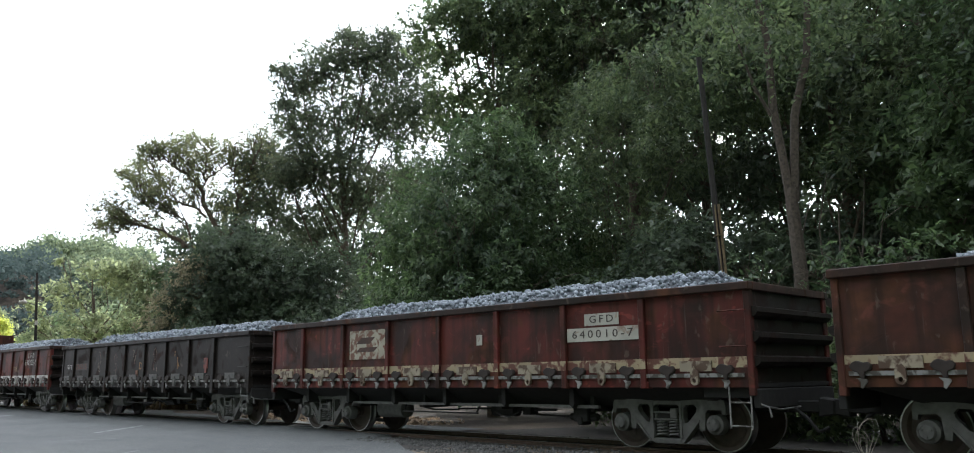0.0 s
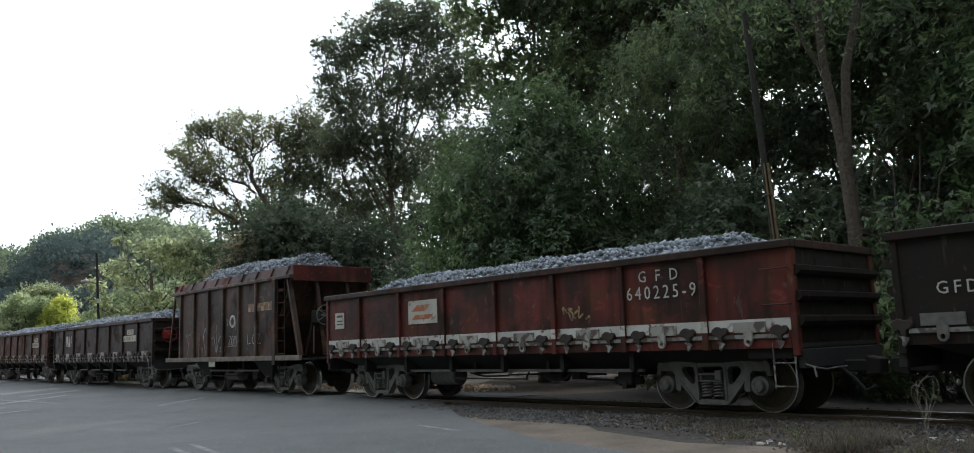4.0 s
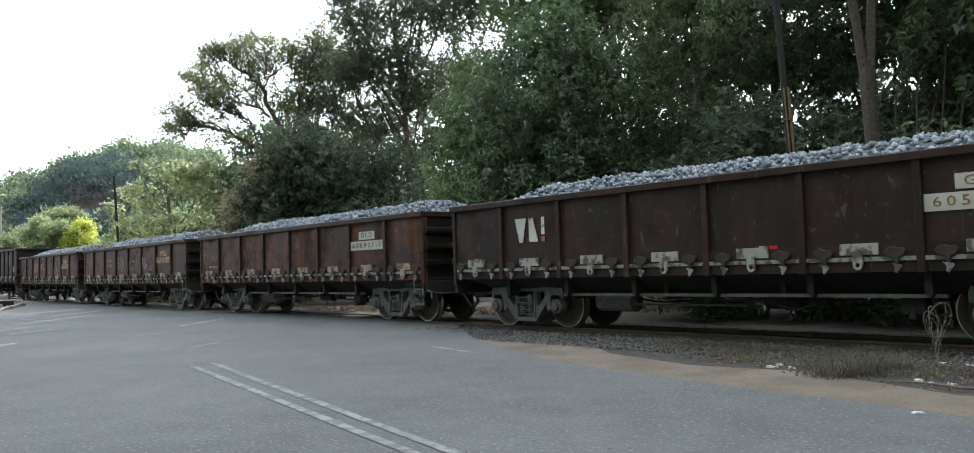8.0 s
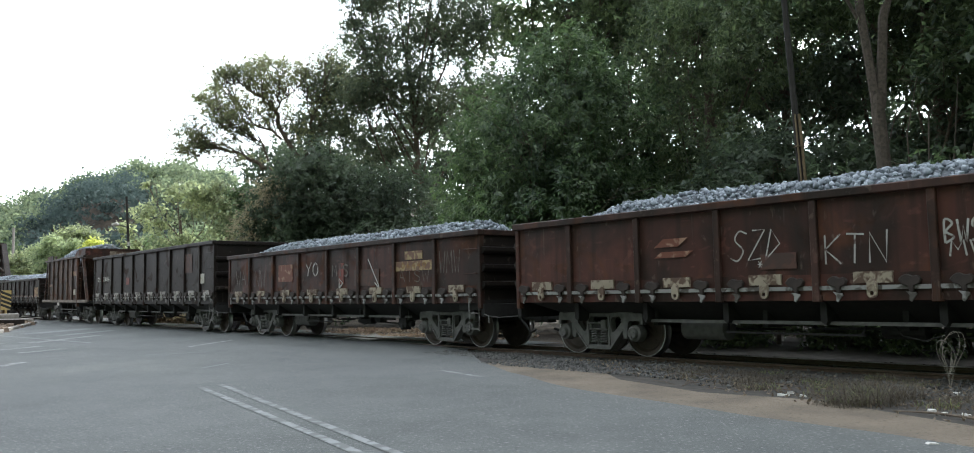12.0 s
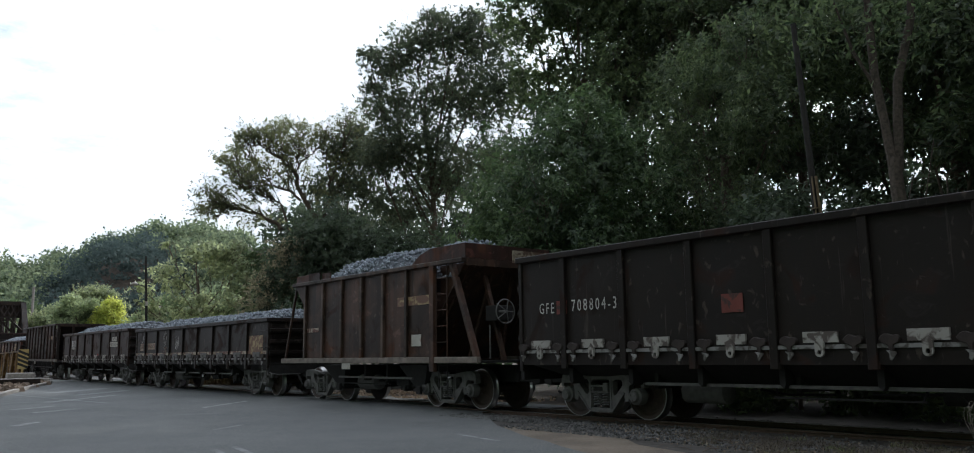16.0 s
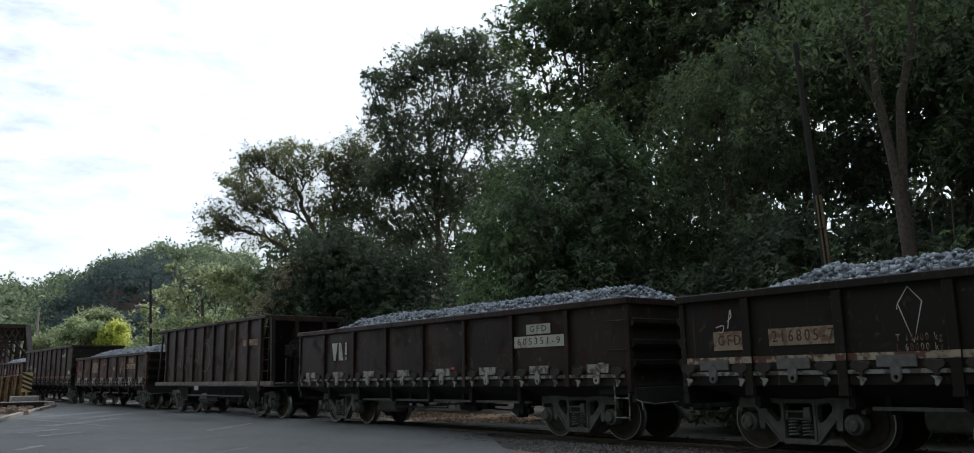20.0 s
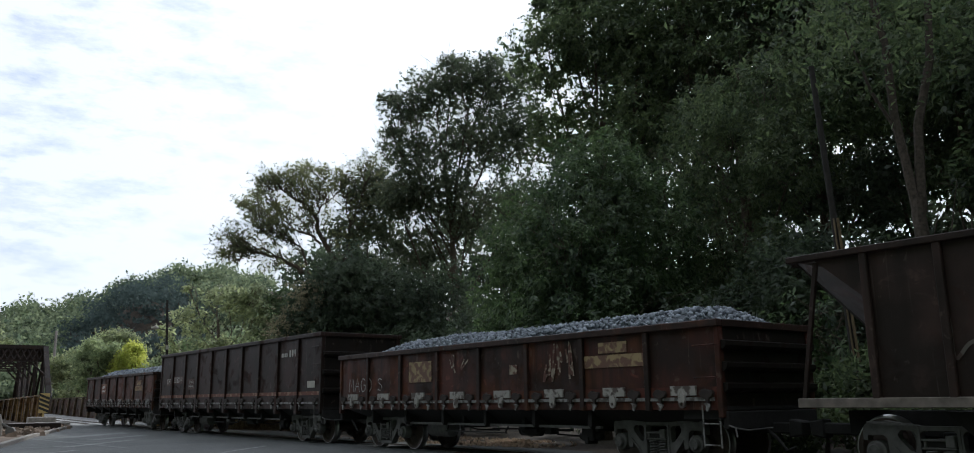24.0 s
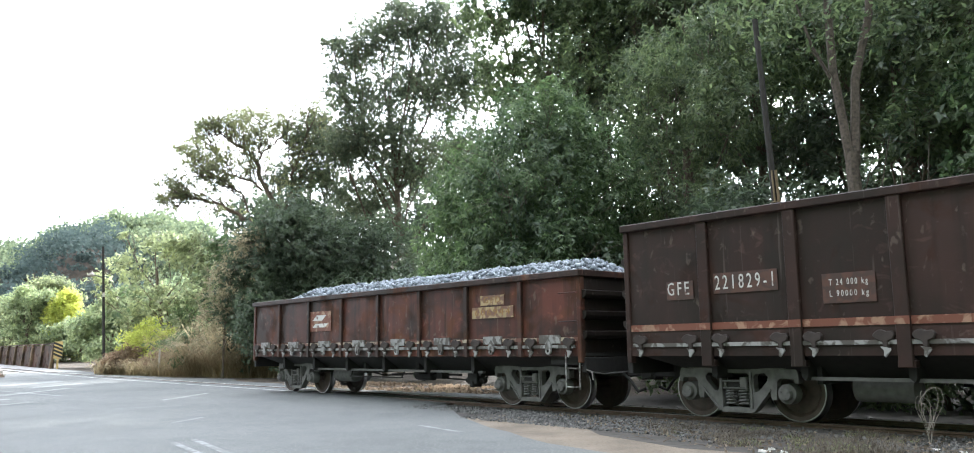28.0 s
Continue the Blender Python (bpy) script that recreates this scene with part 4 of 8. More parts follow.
def clamp_mesh(mat):
    """Plate with a long drilled tab that hangs over the latch bar."""
    def build():
        sh = Shape()
        sh.box(-0.27, 0.27, -0.03, 0.02, 0.07, 0.23)
        ring = [(0.03 * math.cos(a), -0.07 + 0.034 * math.sin(a)) for a in np.linspace(0, 2 * math.pi, 13)[:-1]]
        outer = []
        for x, z in ring:
            a = math.atan2(z + 0.07, x)
            c, q = math.cos(a), math.sin(a)
            if q <= 0:
                outer.append((0.068 * c, -0.07 + 0.068 * q))
            else:
                k = min(0.068 / abs(c) if abs(c) > 1e-6 else 9, 0.22 / q)
                outer.append((k * c, -0.07 + k * q))
        n = len(ring)
        for y, flip in ((-0.075, False), (-0.032, True)):
            k = len(sh.v)
            sh.v += [(x, y, z) for x, z in ring] + [(x, y, z) for x, z in outer]
            for i in range(n):
                q = (k + i, k + n + i, k + n + (i + 1) % n, k + (i + 1) % n)
                sh.f.append(q[::-1] if flip else q)
        k = len(sh.v) - 4 * n
        for i in range(n):
            j = (i + 1) % n
            sh.f.append((k + n + i, k + 3 * n + i, k + 3 * n + j, k + n + j))
            sh.f.append((k + j, k + 2 * n + j, k + 2 * n + i, k + i))
        return sh.mesh("clamp_plate", mat)
    return cached(("clamp", mat), build)


def hook_mesh():
    """Hinge bracket of the side door with its hanging hook."""
    def build():
        sh = Shape()
        sh.prism([(-0.15, 0.06), (-0.10, 0.0), (-0.03, -0.02), (0.0, -0.12), (0.04, -0.13), (0.05, -0.02), (0.12, 0.01), (0.14, 0.07), (0.10, 0.12), (0.03, 0.11), (-0.05, 0.14), (-0.11, 0.11)], -0.06, 0.02)
        return sh.mesh("latch_hook", "hook_steel", bevel=0.01)
    return cached("hook", build)


def latch_lug_mesh():
    return cached("lug", lambda: Shape().prism([(-0.045, -0.09), (0.085, -0.11), (0.09, -0.14), (0.02, -0.23), (-0.005, -0.21), (0.0, -0.14)], -0.07, -0.045).mesh("latch_lug", "grey_part"))


def heap_height(x, y, half, top, seed):
    """Height of the load over the rim, x along, y across."""
    u = abs(x) / half
    v = abs(y) / 1.2
    ridge = 0.44 * max(0.0, 1 - v ** 2.2) * max(0.0, min(1.0, (1 - u) * (4.2 if x < 0 else 8.0))) ** 0.8
    n = noise.noise((x * 0.55 + seed * 7.3, y * 0.7, seed)) * 0.06 + noise.noise((x * 1.7, y * 1.7, seed * 3.1)) * 0.05
    return top + ridge + n * min(1, (1 - u) * 4 + 0.2) - 0.05


def load_mesh(length, top, seed, peak=1.0, half_y=1.22):
    """A heap of crushed stone: a closed base with loose stones over it."""
    def build():
        half = length / 2
        nr = np.random.default_rng(seed + 11)
        pts, sizes = [], []
        nst = int(length * 290)
        for _ in range(nst):
            x = nr.uniform(-half, half)
            y = nr.uniform(-half_y, half_y * 0.7)
            z = top + (heap_height(x, y * 1.22 / half_y, half, top, seed) - top) * peak
            pts.append((x, y, z + nr.uniform(-0.03, 0.02)))
            sizes.append(nr.uniform(0.024, 0.064))
        return stones_mesh("gravel_load", pts, sizes, "gravel", seed)
    return cached(("load", length, top, seed, peak), build)


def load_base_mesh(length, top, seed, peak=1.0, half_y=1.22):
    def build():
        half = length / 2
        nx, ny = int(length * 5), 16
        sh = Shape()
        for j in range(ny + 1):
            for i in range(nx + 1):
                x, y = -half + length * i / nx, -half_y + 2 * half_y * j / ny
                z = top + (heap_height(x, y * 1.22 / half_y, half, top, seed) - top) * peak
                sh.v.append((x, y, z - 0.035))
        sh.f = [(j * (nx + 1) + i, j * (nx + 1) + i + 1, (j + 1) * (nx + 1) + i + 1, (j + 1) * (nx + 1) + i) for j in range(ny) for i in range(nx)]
        # shadow between the stones is painted on as a dark core
        return sh.mesh("load_core", "gap_shade")
    return cached(("base", length, top, seed, peak), build)


MOVERS = []    # thing, its middle's place in the train
WHEELS = []    # wheelset, its place along the bogie


def gravel_load(mid, length, top, seed, peak=1.0, half_y=1.22, ahead=0.0):
    ob = empty("gravel_load", pose(0, 0, 0), "heaped pale grey crushed stone filling the wagon", "gravel", "gravel loads", "stuff")
    part("stone_heap", load_mesh(length, top, seed, peak, half_y), ob, "", pose(ahead, 0, 0))
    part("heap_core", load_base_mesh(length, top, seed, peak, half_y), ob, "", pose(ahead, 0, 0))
    MOVERS.append((ob, mid))


def underframe(w, half, bogie_x, deep=True):
    """Sills, brake gear, couplers, steps and bogies."""
    sill = cached(("sill", half), lambda: Shape().box(-half + 0.1, half - 0.1, -0.2, 0.2, 0.62, 1.0).mesh("centre_sill", "chassis", bevel=0.01))
    part("centre_sill", sill, w, "black centre sill")
    for sx in (-1, 1):
        cp = cached("coupler", lambda: Shape().box(-0.15, 0.42, -0.09, 0.09, 0.62, 0.8).prism([(0.38, 0.56), (0.62, 0.6), (0.64, 0.82), (0.4, 0.86)], -0.16, 0.12)
                    .mesh("coupler", "chassis", bevel=0.02))
        part("coupler", cp, w, "", pose(half * sx, 0, 0, 0, 0, 0 if sx > 0 else 180))
        for wx, sets in (bogie(w, bogie_x * sx),):
            for ws, px in sets:
                WHEELS.append(ws)
                part("tread", tread_mesh(), wx, "", ws.matrix_basis.copy())
    for k in range(4):
        cb = cached("crossbearer", lambda: Shape().prism([(-0.04, 0.60), (0.04, 0.60), (0.04, 1.0), (-0.04, 1.0)], -1.0, 1.0).mesh("cross_bearer", "chassis"))
        part("cross_bearer", cb, w, "", pose((k - 1.5) * (bogie_x - 1.4) * 0.66, 0, 0))
    x1 = bogie_x - 1.25
    truss = cached(("truss", x1), lambda: Shape().box(-x1, x1, -1.08, -1.0, 0.66, 0.71).box(-x1, x1, 1.0, 1.08, 0.66, 0.71).mesh("brake_pipe", "cast"))
    part("brake_pipe", truss, w, "long grey angle under the floor")
    tank = cached("tank", lambda: Shape().tube([(-0.46, -0.62, 0.55), (-0.42, -0.62, 0.55), (0.42, -0.62, 0.55), (0.46, -0.62, 0.55)], [0.1, 0.2, 0.2, 0.1], 16)
                  .mesh("air_reservoir", "cast", smooth=True))
    part("air_reservoir", tank, w, "dusty grey air reservoir", pose(-x1 + 1.0, 0, 0))
    cyl = cached("brakecyl", lambda: Shape().tube([(-0.3, -0.6, 0.58), (0.3, -0.6, 0.58)], 0.13, 14).tube([(0.3, -0.6, 0.58), (1.3, -0.6, 0.6)], 0.025, 6)
                 .box(0.55, 0.75, -0.72, -0.5, 0.5, 0.68).tube([(-1.3, -0.66, 0.58), (-0.3, -0.66, 0.6)], 0.02, 6).mesh("brake_cylinder", "chassis"))
    part("brake_cylinder", cyl, w, "", pose(0.9, 0, 0))
    hose = cached("hose", lambda: Shape().box(-1.2, 1.1, -1.0, -0.97, 0.5, 0.53).tube([(-1.15, -0.98, 0.53), (-1.2, -0.9, 0.68)], 0.014, 5).tube([(1.05, -0.98, 0.53), (1.1, -0.9, 0.7)], 0.02, 5)
                  .tube([(1.5, -0.95, 0.66), (1.6, -0.97, 0.52), (1.9, -0.97, 0.46), (2.15, -0.95, 0.55), (2.2, -0.95, 0.66)], 0.012, 6).mesh("brake_lever", "chassis"))
    part("brake_lever", hose, w, "bent grey rods under the floor", pose(-0.6, 0, 0))
    valve = cached("valve", lambda: Shape().box(-0.16, 0.16, -0.95, -0.7, 0.42, 0.66).tube([(-0.3, -0.82, 0.5), (0.3, -0.82, 0.5)], 0.07, 8).box(-0.05, 0.05, -0.98, -0.7, 0.36, 0.5)
                   .mesh("brake_valve", "chassis", bevel=0.015))
    part("brake_valve", valve, w, "", pose(x1 - 0.5, 0, 0))
    for sx in (-1, 1):
        rod = cached("rod", lambda: Shape().tube([(0, -0.5, 0.5), (0.9, -0.55, 0.48), (1.4, -0.52, 0.56)], 0.02, 6).mesh("brake_rod", "chassis"))
        part("brake_rod", rod, w, "", pose(1.6 * sx, 0, 0, 0, 0, 0 if sx > 0 else 180))


def ladder(w, x, z0, z1, y=-1.38, wid=0.36, rungs=None, mat="grey_part"):
    n = rungs or max(2, int((z1 - z0) / 0.3))

    def build():
        sh = Shape()
        for sx in (0, wid):
            sh.tube([(sx, 0, z0), (sx, 0, z1)], 0.014, 6)
        return sh.mesh("ladder_rails", mat)
    la = part("ladder", cached(("ladder", z0, z1, wid, mat), build), w, "thin steel step ladder", pose(x, y, 0))
    rung = cached(("rung", wid, mat), lambda: Shape().tube([(0, 0, 0), (wid, 0, 0)], 0.013, 6).mesh("rung", mat))
    for k in range(n):
        part("rung", rung, la, "", pose(0, 0, z0 + (z1 - z0) * (k + 0.12) / n))
    return la


def brake_wheel(w, x, y, z, turn=0.0, mat="chassis"):
    def build():
        sh = Shape()
        pts = [(0, 0.27 * math.cos(a), 0.27 * math.sin(a)) for a in np.linspace(0, 2 * math.pi, 25)]
        sh.tube(pts, 0.016, 6)
        for k in range(5):
            a = 2 * math.pi * k / 5
            sh.tube([(0.05, 0, 0), (0, 0.27 * math.cos(a), 0.27 * math.sin(a))], 0.012, 5)
        sh.tube([(-0.25, 0, 0), (0.06, 0, 0)], 0.03, 8)
        return sh.mesh("brake_wheel", mat)
    part("brake_wheel", cached(("brakewheel", mat), build), w, "round hand-brake wheel", pose(x, y, z, 0, 0, turn))


def chain(w, x, y, z0, z1):
    def build():
        sh = Shape()
        z = z0
        k = 0
        while z < z1:
            sh.box(-0.02, 0.02, -0.006, 0.006, z, z + 0.06) if k % 2 else sh.box(-0.006, 0.006, -0.02, 0.02, z, z + 0.06)
            z += 0.05
            k += 1
        return sh.mesh("chain", "cast")
    part("chain", cached(("chain", z0, z1), build), w, "", pose(x, y, 0))


def gondola(s0, s1, paint, label, top=2.61, ribs=7, rib_foot=1.0, stripe_mat=None, stripe_z=(1.32, 1.44), clamps="white_part", rows=(), load=True,
            seed=1, wide_rib=0.11, peak=1.0, clamp_show=True, rim=None, brake="chassis", ahead=0.35, rib_shift=0.0):
    half = (s1 - s0) / 2
    mid = (s0 + s1) / 2
    w = empty("gondola_wagon", pose(0, 0, 0), label, "wagon", "wagons of the train")
    MOVERS.append((w, mid))
    rim = rim or ("rim_dark" if paint in ("oxide", "red", "dark_red") else paint)
    floor_z = 1.08
    lift_z = 0.08 if top > 3 and clamp_show else 0.0
    gap = {7: 1.645, 8: 1.53, 9: 1.51}[ribs]
    rx = [(k - (ribs - 1) / 2) * gap + rib_shift for k in range(ribs)]
    edges = [-half] + rx + [half]
    part("floor", cached(("floor", half), lambda: Shape().box(-half, half, -1.28, 1.28, floor_z - 0.06, floor_z).mesh("floor", "chassis")), w, "")
    h = top - 0.12 - floor_z - 0.04
    for sy in (-1, 1):
        flip = pose(0, 0, 0) if sy < 0 else pose(0, 0, 0, 0, 0, 180)
        for k, (a, b) in enumerate(zip(edges, edges[1:])):
            pm = panel_mesh(b - a, h, paint, (k * 3 + seed) % 4)
            part("side_panel", pm, w, "", pose((a + b) / 2, sy * (HALF_W - 0.02), floor_z + 0.04) @ flip)
        for k, x in enumerate(rx):
            rb = cached(("rib", top, rib_foot, wide_rib, paint), lambda: Shape().prism([(-wide_rib / 2, rib_foot), (wide_rib / 2, rib_foot), (wide_rib / 2, top - 0.12), (-wide_rib / 2, top - 0.12)],
                        -0.075, 0.0).box(-wide_rib / 2 - 0.02, wide_rib / 2 + 0.02, -0.05, 0.1, rib_foot, rib_foot + 0.1).mesh("side_rib", "rim_dark" if paint in ("oxide", "dark_red") else paint, bevel=0.01))
            part("side_rib", rb, w, "", pose(x, sy * (HALF_W - 0.022), 0) @ flip)
        for sx in (-1, 1):
            cp = cached(("corner", top, paint), lambda: Shape().box(-0.05, 0.05, -0.05, 0.08, 0.9, top - 0.12).mesh("corner_post", paint, bevel=0.012))
            part("corner_post", cp, w, "", pose((half - 0.045) * sx, sy * (HALF_W - 0.03), 0) @ flip)
        tr = cached(("toprail", half, top, rim), lambda: Shape().box(-half - 0.03, half + 0.03, -0.09, 0.06, top - 0.125, top).mesh("top_rail", rim, bevel=0.014))
        part("top_rail", tr, w, "", pose(0, sy * (HALF_W - 0.01), 0) @ flip)
        rod = cached(("latchrod", half), lambda: Shape().box(-half + 0.15, half - 0.15, -0.045, 0.0, 1.17, 1.23).mesh("latch_bar", "grey_part"))
        lr = cached(("lowrail", half, paint), lambda: Shape().box(-half + 0.02, half - 0.02, 0.0, 0.03, 1.02, 1.40).mesh("lower_rail", paint))
        part("lower_rail", lr, w, "", pose(0, sy * HALF_W, 0) @ flip)
        part("latch_bar", rod, w, "pale latch bar along the door edge", pose(0, sy * (HALF_W - 0.01), lift_z) @ flip)
        skirt = cached(("skirt", half), lambda: Shape().add([(-half + 0.2, -1.24, 1.03), (half - 0.2, -1.24, 1.03), (half - 1.2, -0.75, 0.70), (-half + 1.2, -0.75, 0.70),
                        (-half + 0.2, -1.21, 1.03), (half - 0.2, -1.21, 1.03), (half - 1.2, -0.72, 0.70), (-half + 1.2, -0.72, 0.70)],
                        [(3, 2, 1, 0), (4, 5, 6, 7), (0, 1, 5, 4), (1, 2, 6, 5), (2, 3, 7, 6), (3, 0, 4, 7)]).mesh("floor_slope", "chassis"))
        part("floor_slope", skirt, w, "", flip)
        if stripe_mat:
            st = cached(("stripe", half, stripe_mat, stripe_z), lambda: Shape().box(-half + 0.02, half - 0.02, -0.002, 0.002, *stripe_z).mesh("painted_stripe", stripe_mat))
            part("painted_stripe", st, w, "flaking painted stripe", pose(0, sy * (HALF_W + 0.0005), 0) @ flip)
            for x in rx:
                s2 = cached(("stripe_rib", wide_rib, stripe_mat, stripe_z), lambda: Shape().box(-wide_rib / 2 - 0.003, wide_rib / 2 + 0.003, -0.003, 0.002, *stripe_z).mesh("painted_stripe", stripe_mat))
                part("painted_stripe", s2, w, "", pose(x, sy * (HALF_W + 0.056), 0) @ flip)
        if sy < 0:
            for k, (a, b) in enumerate(zip(edges, edges[1:])):
                c = (a + b) / 2
                if clamp_show:
                    part("clamp_plate", clamp_mesh(clamps), w, "", pose(c, -HALF_W - 0.005, 1.19 + lift_z))
                for dx in (-0.5, 0.5):
                    part("latch_hook", hook_mesh(), w, "", pose(c + dx, -HALF_W - 0.01, 1.23 + lift_z))
                    part("latch_lug", latch_lug_mesh(), w, "", pose(c + dx, -HALF_W - 0.012, 1.23 + lift_z))
                br = cached("bracket", lambda: Shape().prism([(-0.05, 1.04), (-0.05, 0.72), (0.02, 0.66), (0.05, 0.72), (0.05, 1.04)], -1.2, -0.7).mesh("floor_bracket", "chassis"))
                if 0 < k < len(edges) - 2:
                    part("floor_bracket", br, w, "", pose(a, 0, 0))
    for sx in (-1, 1):
        turn = pose(0, 0, 0) if sx > 0 else pose(0, 0, 0, 0, 0, 180)
        ep = cached(("end", half, top), lambda: Shape().box(half - 0.05, half - 0.035, -1.3, 1.3, 0.95, top - 0.1).mesh("end_plate", "end_black"))
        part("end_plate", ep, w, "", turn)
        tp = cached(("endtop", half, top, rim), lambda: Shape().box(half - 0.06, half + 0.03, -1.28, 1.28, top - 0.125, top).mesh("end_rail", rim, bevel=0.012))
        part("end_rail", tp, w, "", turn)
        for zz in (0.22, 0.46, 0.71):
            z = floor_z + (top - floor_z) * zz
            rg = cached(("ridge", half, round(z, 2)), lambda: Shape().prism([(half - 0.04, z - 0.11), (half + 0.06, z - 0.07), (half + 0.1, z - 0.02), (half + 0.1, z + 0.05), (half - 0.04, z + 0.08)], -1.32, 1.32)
                        .mesh("end_ridge", "end_black"))
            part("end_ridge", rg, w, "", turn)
        es = cached(("endsill", half), lambda: Shape().box(half - 0.06, half + 0.05, -1.3, 1.3, 0.72, 1.0).box(half - 0.9, half - 0.05, -1.25, -1.18, 0.86, 1.04)
                    .mesh("end_sill", "chassis", bevel=0.012))
        part("end_sill", es, w, "", turn)
        for dz in (0.42, 0.95):
            gr = cached(("grab", half, top, dz), lambda: Shape().tube([(half - 0.5, -1.36, top - dz), (half - 0.5, -1.42, top - dz), (half - 0.06, -1.42, top - dz), (half - 0.06, -1.36, top - dz)], 0.012, 5)
                        .mesh("grab_iron", paint))
            part("grab_iron", gr, w, "", turn)
    ladder(w, half - 0.42, 0.42, 1.1, -1.34, 0.34, 2)
    if brake != "chassis":
        brake_wheel(w, half + 0.3, -0.85, top - 0.62, 0, brake)
    bx = cached(("gearbox", brake), lambda: Shape().box(-0.08, 0.1, -0.14, 0.14, -0.16, 0.16).mesh("brake_box", brake, bevel=0.015))
    if brake != "chassis":
        part("brake_box", bx, w, "", pose(half + 0.05, -0.85, top - 0.62))
    lever = cached("cut_lever", lambda: Shape().tube([(0.05, -1.3, 0.78), (0.16, -1.28, 0.74), (0.2, -1.0, 0.7), (0.18, -0.3, 0.72)], 0.014, 6).tube([(0.16, -1.28, 0.74), (0.2, -1.3, 0.6)], 0.014, 6).mesh("uncoupling_lever", "cast"))
    air = cached("air_hose", lambda: Shape().tube([(0.1, -0.35, 0.7), (0.3, -0.36, 0.55), (0.45, -0.34, 0.36), (0.6, -0.3, 0.42)], 0.028, 8).mesh("air_hose", "chassis", smooth=True))
    for sx in (-1, 1):
        part("uncoupling_lever", lever, w, "bent steel uncoupling lever", pose(half * sx, 0, 0, 0, 0, 0 if sx > 0 else 180))
        part("air_hose", air, w, "black rubber brake hose", pose(half * sx, 0, 0, 0, 0, 0 if sx > 0 else 180))
    underframe(w, half, half - 1.8)
    if rows:
        marks(w, -HALF_W, rows)
    if load:
        gravel_load(mid, round(2 * half - 1.6 + 2 * ahead, 1), top - 0.06, seed, peak, ahead=ahead)
    return w, half


def hopper(s0, s1, paint, label, top=3.1, rim_mat=None, rows=(), nribs=8, seed=1, lip=0.28, load=True, front_bay=2.0, rear_bay=1.2, peak=1.2, sill_mat="dusty_sill", rim_in=0.0, lift=0.0):
    """Hopper wagon: tall ribbed tank between sloping open ends."""
    half, mid = (s1 - s0) / 2, (s0 + s1) / 2
    w = empty("hopper_wagon", pose(0, 0, 0), label, "wagon", "wagons of the train")
    MOVERS.append((w, mid))
    rim_mat = rim_mat or paint
    end_mat = paint if load else "black"
    zb, zs, back = 1.12 + lift, 0.98 + lift, -half + rim_in
    xa, xb = -half + rear_bay, half - front_bay
    for sy in (-1, 1):
        flip = pose(0, 0, 0) if sy < 0 else pose(0, 0, 0, 0, 0, 180)
        m0 = pose(0, sy * (HALF_W - 0.02), 0)
        step = (xb - xa) / (nribs - 1)
        for k in range(nribs - 1):
            pm = panel_mesh(step, top - zb, paint, (k + seed) % 4, 0.015)
            part("side_panel", pm, w, "", pose(xa + (k + 0.5) * step, sy * (HALF_W - 0.02), zb) @ flip)
        for k in range(nribs):
            rb = cached(("hrib", top, paint), lambda: Shape().box(-0.055, 0.055, -0.08, 0.0, zb - 0.05, top).mesh("side_rib", "grey_brown" if paint == "hopper_brown" else paint, bevel=0.012))
            part("side_rib", rb, w, "", pose(xa + k * step, sy * (HALF_W - 0.022), 0) @ flip)
        # triangular end gussets above the slopes
        sg = sy
        rg = Shape()
        pts = [(xa, zb + 1.35), (xa, top), (max(back + 0.04, -half + 0.4), top)] if sy < 0 else [(xa, zb + 1.35), (max(back + 0.04, -half + 0.4), top), (xa, top)]
        k0 = [(x, sy * (HALF_W - 0.02), z) for x, z in pts]
        k1 = [(x, sy * (HALF_W - 0.04), z) for x, z in pts]
        rg.add(k0 + k1, [(2, 1, 0) if sy < 0 else (2, 1, 0), (3, 4, 5), (0, 1, 4, 3), (1, 2, 5, 4), (2, 0, 3, 5)])
        part("end_gusset", rg.mesh("end_gusset", paint), w, "")
        rg = Shape()
        fg = [(xb, zb + 0.6), (half - 0.55, top), (xb, top)] if sy < 0 else [(xb, zb + 0.6), (xb, top), (half - 0.55, top)]
        rg.add([(x, sy * (HALF_W - 0.25), z) for x, z in fg] + [(x, sy * (HALF_W - 0.27), z) for x, z in fg], [(0, 1, 2), (5, 4, 3), (0, 3, 4, 1), (1, 4, 5, 2), (2, 5, 3, 0)])
        part("end_gusset", rg.mesh("end_gusset", paint), w, "")
        tr = cached(("hrail", half, top, paint), lambda: Shape().box(back, half - 0.5, -0.1, 0.05, top - 0.02, top + 0.08).mesh("top_rail", "grey_brown" if paint == "hopper_brown" else paint, bevel=0.012))
        part("top_rail", tr, w, "", pose(0, sy * (HALF_W - 0.02), 0))
        lp = Shape()
        zl = top + 0.08
        if lip:
            y = sy * (HALF_W - 0.04)
            lp.add([(back + 0.02, y, zl), (half - 0.52, y, zl), (half - 0.52, y - sy * 0.12, zl + lip), (back + 0.02, y - sy * 0.12, zl + lip),
                    (back + 0.02, y - sy * 0.02, zl), (half - 0.52, y - sy * 0.02, zl), (half - 0.52, y - sy * 0.14, zl + lip), (back + 0.02, y - sy * 0.14, zl + lip)],
                   [(0, 1, 2, 3), (7, 6, 5, 4), (0, 4, 5, 1), (1, 5, 6, 2), (2, 6, 7, 3), (3, 7, 4, 0)])
